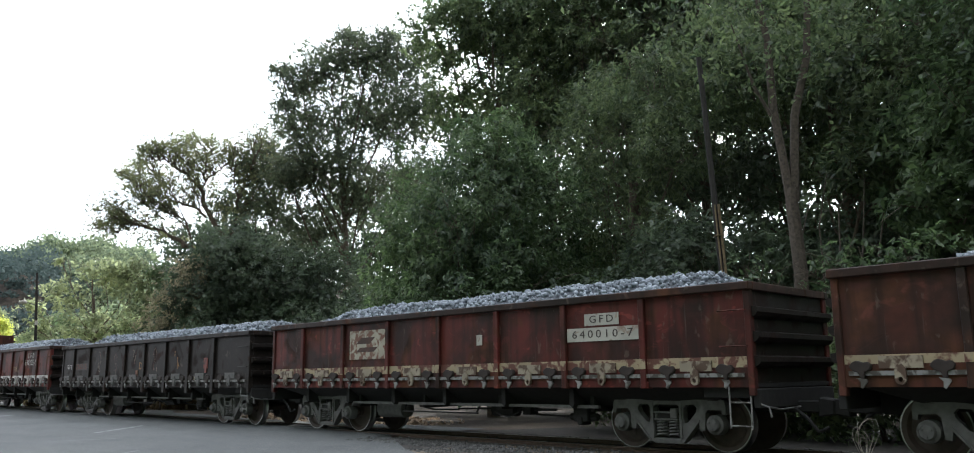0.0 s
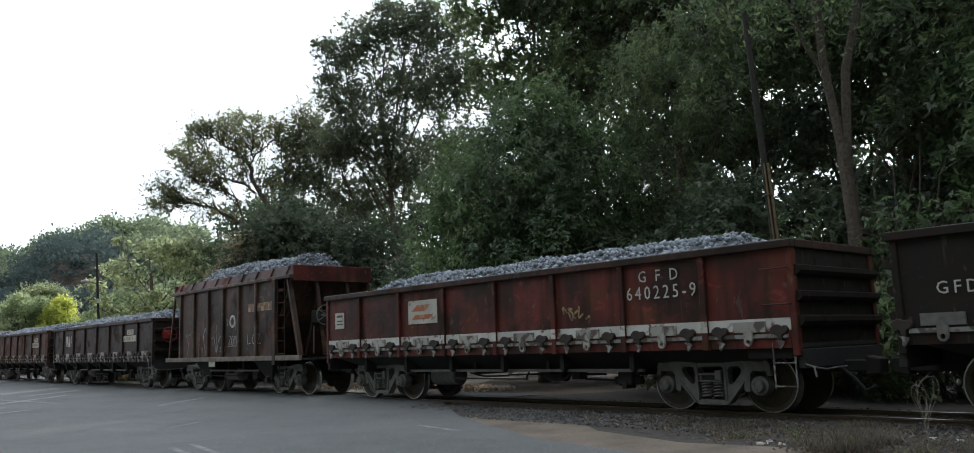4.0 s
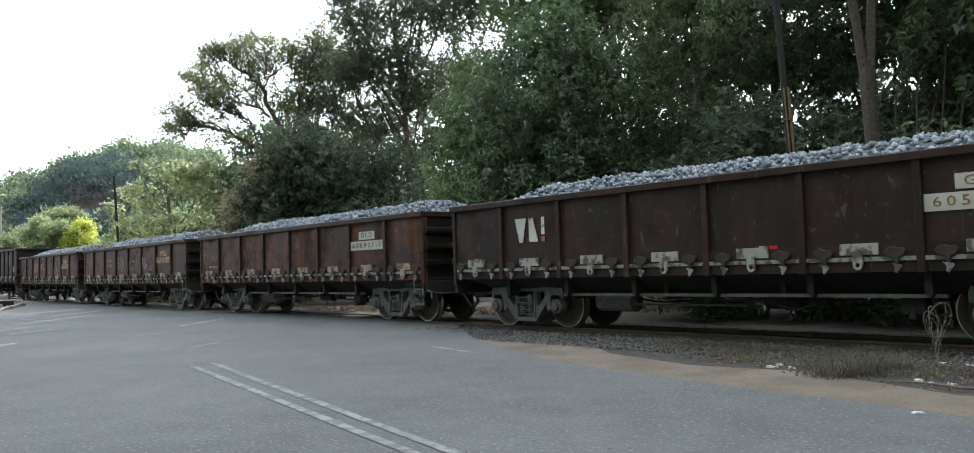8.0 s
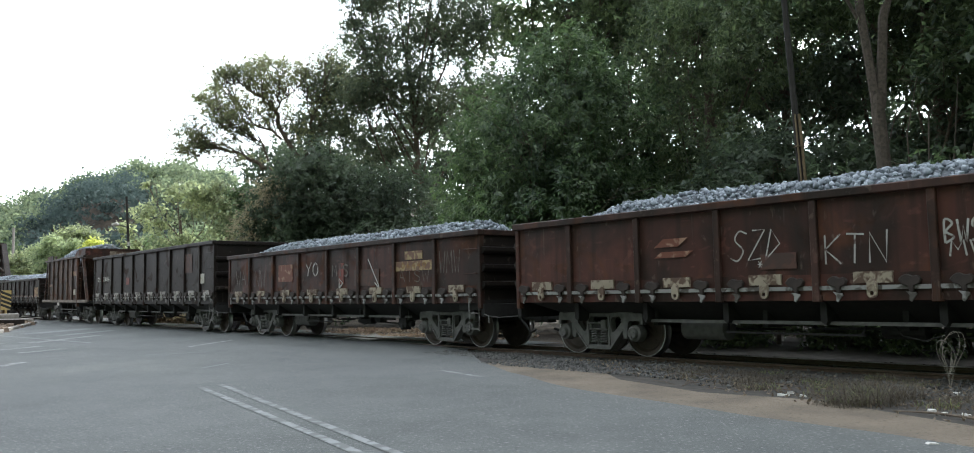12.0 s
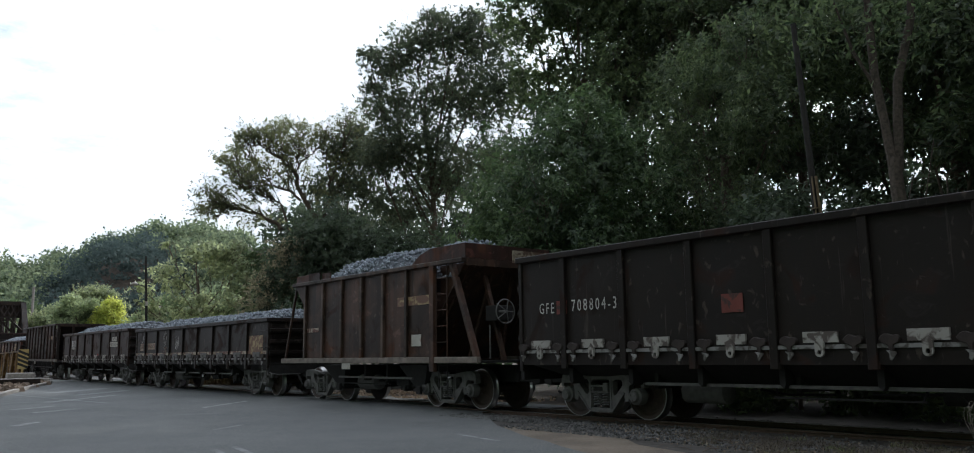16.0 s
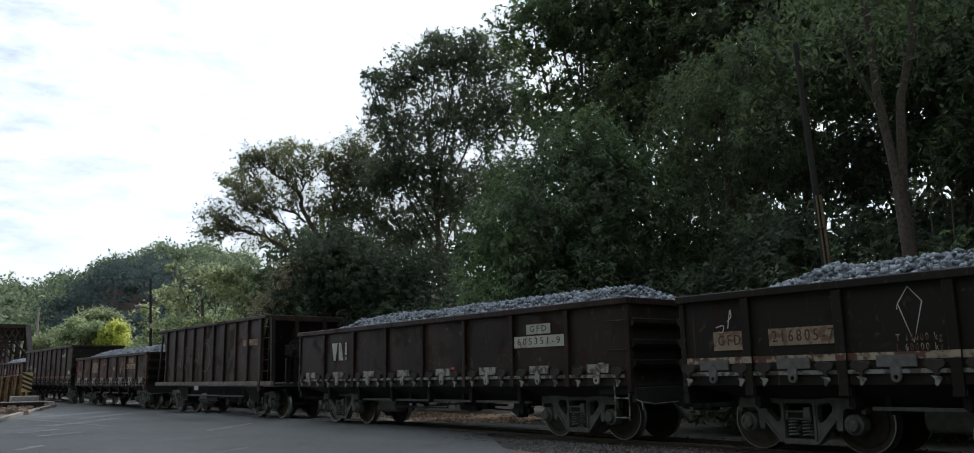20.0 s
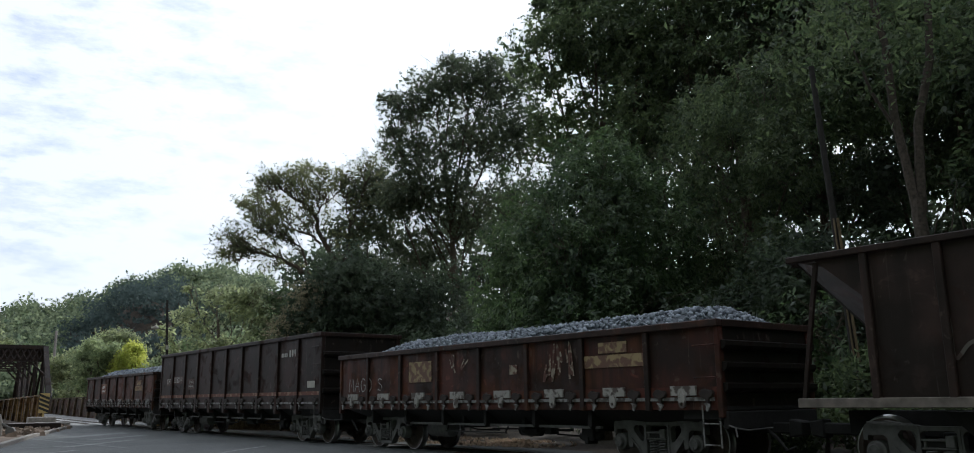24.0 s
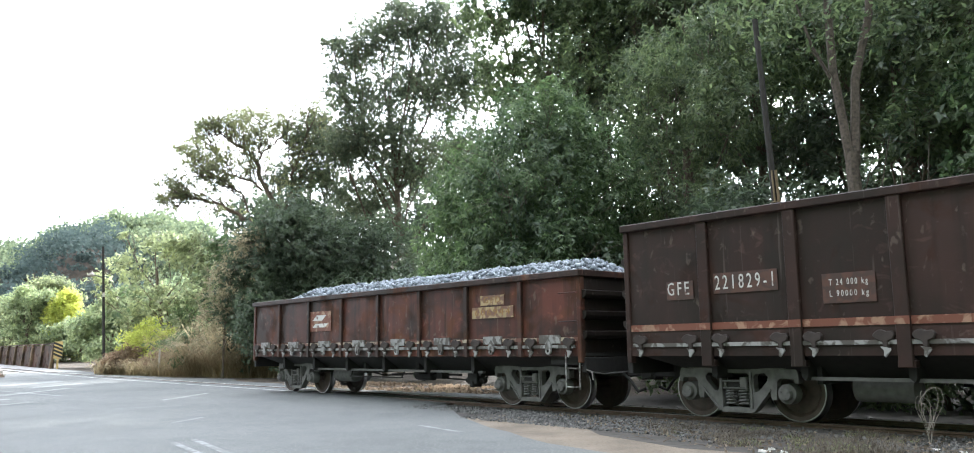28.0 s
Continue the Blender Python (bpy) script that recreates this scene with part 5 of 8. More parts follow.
            for k in range(9):
                x = back + 0.5 + k * (2 * half - 1.4 - rim_in) / 8
                lp.bar((x, y + sy * 0.01, zl), (x, y - sy * 0.11, zl + lip), 0.05, 0.05)
            part("lip_board", lp.mesh("lip_board", rim_mat), w, "raised rim above the tank")
        ss = cached(("hsill", half, sill_mat, lift), lambda: Shape().box(-half, half, -0.08, 0.02, zs, zs + 0.14).mesh("side_sill", sill_mat, bevel=0.01))
        part("side_sill", ss, w, "pale dusty side sill", pose(0, sy * (HALF_W - 0.02), 0) @ flip)
        # sloping struts at the ends
        y = sy * (HALF_W - 0.06)
        st = Shape()
        st.bar((-half + 0.04, y, 1.1), (max(back + 0.06, -half + 0.42), y, top - 0.05), 0.06)
        part("end_post", st.mesh("end_post", paint), w, "")
        part("corner_post", cached(("hcorner", top, paint), lambda: Shape().box(-0.09, 0.09, -0.1, 0.02, 0.86, top).mesh("corner_post", paint, bevel=0.012)), w, "", pose(xb + 0.06, sy * (HALF_W - 0.02), 0) @ flip)
        st = Shape()
        st.bar((half - 0.12, y, 1.1), (xb + 0.72, y, top), 0.13, 0.1)
        part("end_strut", st.mesh("end_strut", end_mat), w, "")
    st = Shape()
    for yy in (-0.5, 0.5):
        st.bar((half - 0.15, yy, 1.1), (xb + 0.85, yy, top), 0.1, 0.08)
        st.bar((xb + 0.3, yy, 1.1), (half - 0.75, yy * 0.6, top - 0.1), 0.08, 0.06)
    part("end_strut", st.mesh("end_strut", end_mat), w, "")
    hd = cached(("head", half, top, rim_mat), lambda: Shape().box(half - 0.55, half - 0.5, -1.3, 1.3, top - 0.1, top + 0.08 + lip).mesh("end_board", rim_mat, bevel=0.01))
    part("end_board", hd, w, "")
    hb = cached(("headback", half, top, rim_mat), lambda: Shape().box(back, back + 0.05, -1.3, 1.3, top - 0.06, top + 0.08 + lip).mesh("end_board", rim_mat, bevel=0.01))
    part("end_board", hb, w, "")
    for xs, xe, zt in ((back + 0.1, xa + 0.9, top), (half - 0.6, xb - 0.7, top)):
        sl = Shape()
        sl.add([(xs, -1.27, zt), (xs, 1.27, zt), (xe, 1.27, zb), (xe, -1.27, zb), (xs, -1.27, zt - 0.04), (xs, 1.27, zt - 0.04), (xe, 1.27, zb - 0.04), (xe, -1.27, zb - 0.04)],
               [(0, 1, 2, 3), (7, 6, 5, 4), (0, 4, 5, 1), (1, 5, 6, 2), (2, 6, 7, 3), (3, 7, 4, 0)])
        part("slope_sheet", sl.mesh("slope_sheet", end_mat), w, "")
    pl = cached(("plat", half, lift), lambda: Shape().box(half - 1.9, half, -1.3, 1.3, zs, zs + 0.05).mesh("end_platform", "chassis"))
    part("end_platform", pl, w, "")
    pl = cached(("plat_back", half, lift), lambda: Shape().box(-half, -half + 0.7, -1.3, 1.3, zs, zs + 0.05).mesh("end_platform", "chassis"))
    part("end_platform", pl, w, "")
    for cx in (xa + 1.4, xb - 1.1):
        ch = cached("chute", lambda: Shape().add([(-0.62, -1.15, 1.0), (0.62, -1.15, 1.0), (0.62, 1.15, 1.0), (-0.62, 1.15, 1.0),
                    (-0.12, -0.95, 0.42), (0.2, -0.95, 0.42), (0.2, 0.95, 0.42), (-0.12, 0.95, 0.42)],
                    [(0, 1, 2, 3), (7, 6, 5, 4), (0, 4, 5, 1), (1, 5, 6, 2), (2, 6, 7, 3), (3, 7, 4, 0)]).mesh("hopper_chute", "chassis"))
        part("hopper_chute", ch, w, "", pose(cx, 0, 0))
        gate = cached("gate", lambda: Shape().box(-0.2, 0.3, -1.0, 1.0, 0.36, 0.43).tube([(0.2, -1.12, 0.4), (0.2, 1.12, 0.4)], 0.03, 8).box(0.12, 0.28, -1.14, -1.06, 0.32, 0.5)
                      .mesh("chute_gate", "chassis"))
        part("chute_gate", gate, w, "", pose(cx, 0, 0))
    tag = cached("tagplate", lambda: Shape().box(-0.22, 0.22, -0.012, 0.0, 0.82, 1.0).mesh("hanging_plate", "white_plate"))
    part("hanging_plate", tag, w, "pale plate below the sill", pose(-0.9, -HALF_W - 0.03, lift))
    ladder(w, xb + 0.16, 1.12, top, -1.34, 0.42, 6, paint)
    ladder(w, xb + 0.2, 0.45, 1.0, -1.3, 0.34, 1, "chassis")
    bx = cached("brakebox", lambda: Shape().box(-0.2, 0.2, -0.25, 0.25, 1.9, 2.25).mesh("brake_box", "chassis", bevel=0.02))
    part("brake_box", bx, w, "", pose(half - 0.38, -0.45, 0.1))
    brake_wheel(w, half + 0.02, -0.6, 2.2, 0, "cast" if load else "chassis")
    chain(w, half - 0.35, -0.75, 1.15, 1.9)
    underframe(w, half, half - 1.75)
    if rows:
        marks(w, -HALF_W, rows)
    if load and not lip:
        for x0, x1, tilt in ((back + 0.05, back + 0.9, 0.03), (back + 0.92, back + 1.6, -0.02), (back + 1.62, back + 2.1, 0.05)):
            bd = Shape().box(x0, x1, -HALF_W + 0.02 + tilt, -HALF_W + 0.05 + tilt, top + 0.08, top + 0.33 - abs(tilt))
            part("rim_board", bd.mesh("rim_board", "dark_red"), w, "loose rusty rim board")
        bd = Shape().prism([(xb - 0.9, top + 0.08), (half - 0.5, top + 0.08), (half - 0.5, top + 0.42), (xb - 0.1, top + 0.42), (xb - 0.55, top + 0.3)], -HALF_W + 0.02, -HALF_W + 0.05)
        part("rim_board", bd.mesh("rim_board", "dark_red"), w, "rusty rim board over the end")
        part("rim_board", Shape().box(half - 0.53, half - 0.5, -1.3, 1.3, top + 0.081, top + 0.42).mesh("rim_board", "dark_red"), w, "rusty rim board across the end")
        part("rim_board", Shape().box(half - 0.06, half - 0.02, -0.3, 1.25, top - 0.02, top + 0.26).mesh("rim_board", "yellow_part"), w, "ochre board at the wagon's end")
    if load:
        gravel_load(mid, round(2 * half - 2.0, 1), top + lip - 0.12, seed, peak, 1.14)
    return w, half


# ---- the train, from the head of what is seen to its last wagon ----
NX, NZ = 4.1, 1.96   # where the number plates sit


def plated(a, b, plate="white_plate", ink="dark_mark", w2=1.5, x=NX):
    return [("plate", x, NZ + 0.2, 0.72, 0.2, plate), ("plate", x, NZ - 0.05, w2, 0.23, plate),
            ("text", x, NZ + 0.2, a, 0.13, ink, 0.5), ("text", x, NZ - 0.05, b, 0.14, ink, w2 * 0.85)]


def emblem_plate(x=-2.5, z=1.92, plate="worn_plate", ink="grime_patch", wide=1.05):
    return [("plate", x, z, wide, wide * 0.5, plate), ("logo", x, z, "slants", ink)]


def build_train():
    gondola(-8.5, 4.63, "oxide", "old rust-red gondola wagon heaped with crushed stone", stripe_mat="ochre_stripe", clamps="yellow_part", seed=3)
    gondola(5.85, 19.0, "red", "rust-red gondola wagon with a flaking pale stripe", top=2.57, rib_shift=-0.25, clamps="yellow_part", stripe_mat="ochre_stripe", stripe_z=(1.31, 1.47), seed=1, ahead=0.15,
            rows=plated("GFD", "640010-7", x=3.86) + emblem_plate(-2.64, 1.96, wide=1.28) + [("plate", 0.92, 1.92, 0.15, 0.2, "white_plate")])
    gondola(20.15, 34.0, "black", "sooty black gondola wagon with sprayed scrawls", top=2.52, ribs=8, rib_shift=-0.42, rib_foot=0.86, wide_rib=0.16, seed=2, clamps="cast",
            rows=[("text", -6.14, 1.73, "GFD", 0.17, "white_stripe", 0.5), ("plate", -4.87, 1.73, 1.2, 0.24, "dark_mark"), ("text", -4.87, 1.73, "216315-8", 0.19, "rust_stripe", 1.3),
                  ("scribble", -3.4, 1.88, 11, 0.4, 0.75, "dirty_stripe", 2, 0.014), ("kite", -1.95, 1.92, 0.26, 0.45, "dirty_stripe"), ("scribble", -1.9, 1.6, 12, 0.35, 0.4, "dirty_stripe", 2, 0.014),
                  ("scribble", -0.42, 1.9, 13, 0.45, 0.75, "dirty_stripe", 2, 0.016), ("plate", -0.2, 1.45, 0.16, 0.22, "rust_stripe"),
                  ("text", 0.1, 1.68, "D", 0.24, "gold_mark"), ("kite", 1.13, 2.0, 0.24, 0.45, "dirty_stripe"), ("scribble", 1.15, 1.66, 14, 0.4, 0.4, "dirty_stripe", 2, 0.014),
                  ("scribble", 2.68, 1.8, 15, 0.35, 0.6, "gold_mark", 2, 0.03), ("plate", 4.48, 1.7, 0.24, 0.3, "red_patch"), ("plate", 4.48, 1.5, 0.12, 0.14, "red_patch"),
                  ("plate", 2.0, 1.28, 0.5, 0.1, "dirty_stripe"), ("plate", 3.6, 1.28, 0.5, 0.1, "dirty_stripe")])
    gondola(35.4, 48.35, "red", "bright red gondola wagon with a broad white stripe", ahead=-0.05, stripe_mat="white_stripe", stripe_z=(1.28, 1.46), seed=1,
            rows=[("text", NX - 0.03, NZ + 0.3, "G F D", 0.2, "white_mark", 0.8), ("text", NX, NZ + 0.02, "640225-9", 0.23, "white_mark", 1.4)] + emblem_plate(-2.4, 2.0, "white_plate", "orange_mark")
            + [("plate", -5.85, 1.95, 0.42, 0.4, "white_plate"), ("plate", -5.85, 2.06, 0.28, 0.05, "dark_mark"), ("plate", -5.85, 1.94, 0.28, 0.03, "dark_mark"),
               ("plate", -5.85, 1.86, 0.28, 0.03, "dark_mark"), ("scribble", 2.2, 1.75, 21, 0.7, 0.3, "yellow_plate", 5, 0.04)])
    hopper(49.7, 59.1, "hopper_brown", "tall brown hopper wagon with a red raised rim", rim_mat="red", seed=4, nribs=7, lip=0.27, top=3.28, front_bay=1.5, peak=1.75, rim_in=0.45,
           rows=[("plate", 2.3, 2.55, 1.5, 0.24, "yellow_plate"), ("ring", 0.5, 2.2, 0.17, 0.17, "white_mark"), ("spray", 0.5, 2.2, "WOW", 0.26, 0.85, "spray", 0.022), ("spray", 0.86, 2.0, "2021", 0.12, 0.36, "spray", 0.014), ("spray", 0.6, 1.62, "ZOMB", 0.27, 0.74, "spray", 0.024), ("spray", 0.6, 1.5, "____", 0.1, 0.74, "spray", 0.014),
                 ("kite", -1.5, 1.62, 0.3, 0.9, "white_mark"), ("spray", -1.98, 1.5, "|", 0.62, 0.2, "spray", 0.016), ("spray", -1.75, 1.35, "V", 0.2, 0.2, "spray", 0.014), ("spray", -2.85, 1.52, "Y", 0.72, 0.4, "spray", 0.016), ("spray", -2.85, 1.85, "V", 0.16, 0.3, "spray", 0.014),
                 ("spray", -0.62, 1.62, "|", 0.75, 0.2, "spray", 0.016), ("line", -0.62, 1.58, ((-0.42, 0.1), (-0.2, 0.16), (-0.02, -0.3), (0.2, 0.14), (0.46, 0.16)), "white_mark", 0.018), ("spray", -0.2, 1.36, "2021", 0.13, 0.38, "spray", 0.014),
                 ("spray", 1.95, 1.62, "LOZ", 0.28, 0.9, "spray", 0.024), ("plate", -0.9, 1.0, 0.2, 0.05, "red_reflector")])
    emblem = [("logo", -4.05, 1.97, "bars")]
    gondola(60.45, 73.5, "brown", "dark brown gondola wagon with white clamps", seed=2, brake="brake_red", rows=emblem + plated("GFD", "605919-6", ink="gold_mark", w2=1.5)
            + [("plate", -5.75, 1.42, 0.1, 0.05, "white_part"), ("plate", -5.64, 1.42, 0.1, 0.05, "red_reflector"),
               ("plate", 1.0, 1.42, 0.14, 0.05, "white_part"), ("plate", 1.17, 1.42, 0.14, 0.05, "red_reflector")])
    gondola(74.6, 87.6, "oxide", "rusty brown gondola wagon with worn white plates", seed=3, clamps="yellow_part", rows=plated("GFD", "606901-1") + [
            ("text", -5.62, 1.85, "GFD60890", 0.24, "dirty_stripe", 1.2), ("scribble", -2.7, 1.95, 23, 0.5, 0.6, "rust_stripe", 3, 0.014), ("scribble", -2.2, 1.8, 24, 0.5, 0.14, "rust_stripe", 4, 0.014), ("plate", -5.4, 1.55, 0.7, 0.07, "dirty_stripe")])
    gondola(88.85, 101.75, "dark_red", "dull red gondola wagon with yellow plates and scrawls", seed=1, clamps="yellow_part", rows=plated("GFD", "606400-0", "yellow_plate", "gold_mark", 1.5) + [
            ("logo", -2.52, 1.92, "slants", "rust_stripe"), ("spray", -0.95, 1.88, "SZD", 0.46, 0.9, "spray", 0.024, 0.25), ("spray", -0.9, 1.58, "*", 0.1, 0.1, "spray", 0.014), ("plate", -0.6, 1.62, 0.6, 0.24, "grime_patch"), ("spray", 0.6, 1.75, "KTN", 0.42, 0.95, "spray", 0.026),
            ("spray", 2.0, 1.9, "BWS", 0.3, 0.5, "spray", 0.03), ("spray", 2.05, 1.68, "MW", 0.2, 0.5, "spray", 0.026), ("spray", 2.75, 1.62, "WIN", 0.2, 0.42, "spray", 0.02)])
    gondola(102.9, 116.05, "dark_red", "grimy red gondola wagon with faded plates and sprayed letters", ahead=0.05, seed=2, clamps="yellow_part", rows=plated("", "606440-8", "yellow_plate", "gold_mark", 1.5)[:2] + [
            ("text", NX, NZ - 0.05, "06440", 0.14, "gold_mark", 1.0), ("plate", -2.48, 1.92, 0.9, 0.5, "rust_stripe"), ("spray", -0.85, 1.98, "YO", 0.36, 0.8, "spray", 0.045), ("spray", -4.2, 1.8, "NW", 0.5, 0.8, "dull_spray", 0.04), ("spray", -5.6, 1.85, "WA", 0.45, 0.8, "dull_spray", 0.04), ("line", 2.35, 1.75, ((-0.25, 0.4), (0.0, 0.05), (0.25, -0.32), (0.05, -0.2)), "white_mark", 0.03), ("plate", 2.0, 1.68, 1.2, 0.42, "grime_patch"),
            ("plate", 0.75, 1.82, 0.26, 0.55, "red_patch"), ("spray", 0.7, 1.9, "MIS", 0.3, 0.9, "dull_spray", 0.05), ("spray", 0.75, 1.56, "D", 0.24, 0.3, "spray", 0.05), ("spray", 5.5, 1.95, "WMW", 0.5, 0.8, "dull_spray", 0.022),
            ("spray", 4.1, 1.66, "AISW", 0.26, 1.3, "dull_spray", 0.018)])
    gondola(117.25, 131.95, "black", "tall empty blackened gondola wagon", top=3.22, ribs=9, seed=3, load=False, rib_foot=0.95, wide_rib=0.14,
            rows=[("text", -6.52, 2.12, "GFE", 0.22, "white_mark", 0.42), ("plate", -6.1, 2.13, 0.28, 0.26, "red_patch"), ("text", -5.24, 2.14, "708804-3", 0.23, "white_mark", 1.15),
                  ("plate", -2.22, 2.0, 0.4, 0.3, "red_patch"), ("plate", 4.9, 2.5, 0.8, 0.7, "grime_patch"), ("plate", 6.27, 1.92, 0.4, 0.35, "white_plate")])
    hopper(133.3, 142.95, "hopper_brown", "tall brown hopper wagon with a yellow band", seed=5, nribs=7, lip=0.0, top=3.35, peak=2.0, front_bay=1.77, rear_bay=1.47, rim_in=0.68, lift=0.08,
           rows=[("plate", 2.35, 2.56, 1.55, 0.22, "yellow_plate"), ("plate", 2.4, 1.6, 0.4, 0.28, "white_plate"), ("plate", -2.9, 2.0, 0.7, 0.12, "dirty_stripe")])
    gondola(144.0, 157.65, "black", "sooty gondola wagon with a pale stripe and patch", top=2.5, seed=2, stripe_mat="dirty_stripe", stripe_z=(1.36, 1.46), ribs=8, rib_shift=-0.18, rib_foot=0.86, wide_rib=0.15,
            clamps="cast",
            rows=[("plate", -5.87, 1.72, 0.6, 0.3, "cream_plate"), ("plate", -4.6, 1.74, 1.12, 0.26, "cream_plate"), ("text", -5.87, 1.72, "GFD", 0.17, "grime_patch", 0.42),
                  ("text", -4.6, 1.74, "216805-7", 0.18, "grime_patch", 1.0), ("scribble", -5.95, 2.05, 61, 0.4, 0.4, "white_mark", 2, 0.018),
                  ("kite", -3.0, 1.95, 0.34, 0.75, "white_mark"), ("scribble", -1.55, 1.85, 63, 0.4, 0.6, "white_mark", 3, 0.018),
                  ("text", -2.92, 1.64, "T 19000 kg", 0.1, "dirty_stripe", 0.6), ("text", -2.92, 1.51, "L 60000 kg", 0.1, "dirty_stripe", 0.6), ("plate", 5.9, 1.62, 1.05, 0.66, "yellow_plate")])
    gondola(158.8, 171.85, "brown", "dark brown gondola wagon with white clamps and plates", seed=1, rows=emblem + plated("GFD", "605351-9", ink="dark_mark", w2=1.5)
            + [("plate", 5.8, 1.42, 0.14, 0.05, "white_part"), ("plate", 1.2, 1.42, 0.14, 0.05, "red_reflector")])
    hopper(173.67, 185.02, "dull_brown", "long dull brown ribbed hopper wagon with sprayed rings", seed=2, nribs=10, lip=0.0, top=3.23, load=False, front_bay=0.97, rear_bay=1.2, lift=0.07,
           rows=[("plate", 3.84, 2.47, 1.2, 0.2, "yellow_plate"), ("line", -3.2, 2.06, ((-0.3, 0.5), (-0.22, 0.1), (-0.2, -0.38), (0.0, -0.2), (0.22, -0.16), (0.36, -0.3), (0.36, -0.12)), "dull_spray", 0.05),
                 ("ring", -2.16, 2.08, 0.27, 0.42, "dull_spray"), ("line", -2.16, 2.02, ((-0.16, -0.42), (0.02, 0.0), (0.24, 0.28)), "dull_spray", 0.05),
                 ("line", -1.2, 2.05, ((-0.42, 0.6), (-0.3, 0.1), (-0.26, -0.16), (0.0, 0.0), (0.25, -0.12), (0.3, 0.1), (0.32, 0.42)), "dull_spray", 0.05), ("ring", -0.18, 2.08, 0.42, 0.52, "dull_spray")])
    gondola(186.4, 199.4, "oxide", "rust-red gondola wagon with pale faded patches", top=2.5, seed=3, rows=plated("", "", "yellow_plate")[:2] + [
            ("plate", -2.4, 1.92, 1.0, 0.5, "yellow_plate"), ("spray", -5.35, 1.66, "MAGO", 0.34, 1.3, "spray", 0.026), ("spray", -4.3, 1.66, "S", 0.3, 0.3, "spray", 0.024), ("scribble", 2.6, 1.95, 83, 0.9, 0.8, "dirty_stripe", 7, 0.05), ("scribble", -0.8, 1.95, 84, 0.9, 0.8, "dirty_stripe", 2, 0.04), ("plate", 1.2, 1.85, 0.25, 0.2, "dirty_stripe")])
    gondola(200.6, 215.9, "brown", "tall empty dark gondola wagon with a rusty stripe", top=3.28, ribs=9, seed=1, load=False, rib_foot=0.86, wide_rib=0.19, stripe_mat="rust_stripe", stripe_z=(1.43, 1.54),
            clamp_show=False,
            rows=[("plate", -6.52, 2.08, 0.52, 0.3, "grime_patch"), ("text", -6.55, 2.1, "GFE", 0.22, "white_mark", 0.42), ("plate", -5.33, 2.15, 1.1, 0.32, "grime_patch"), ("text", -5.33, 2.15, "221829-1", 0.23, "white_mark", 1.0),
                  ("plate", -3.72, 1.96, 0.75, 0.42, "grime_patch"), ("text", -3.72, 2.04, "T 24 000 kg", 0.09, "white_mark", 0.55), ("text", -3.72, 1.88, "L 90000 kg", 0.09, "white_mark", 0.55),
                  *[("plate", 4.86 + 0.12 * k, 2.7, 0.07, 0.12, "white_mark") for k in range(4)], *[("plate", 5.46 + 0.18 * k, 2.74, 0.1, 0.22, "white_mark") for k in range(4)], ("plate", 7.0, 1.75, 0.5, 0.2, "white_plate")])
    gondola(216.95, 230.0, "oxide", "last rust-red gondola wagon with a yellowed plate", seed=2, stripe_mat="dirty_stripe", stripe_z=(1.30, 1.37), clamps="grey_part", rows=plated("GFD", "606944", "yellow_plate", "gold_mark", 1.25)
            + emblem_plate(-2.7, 1.94, "rust_stripe", "white_stripe"))


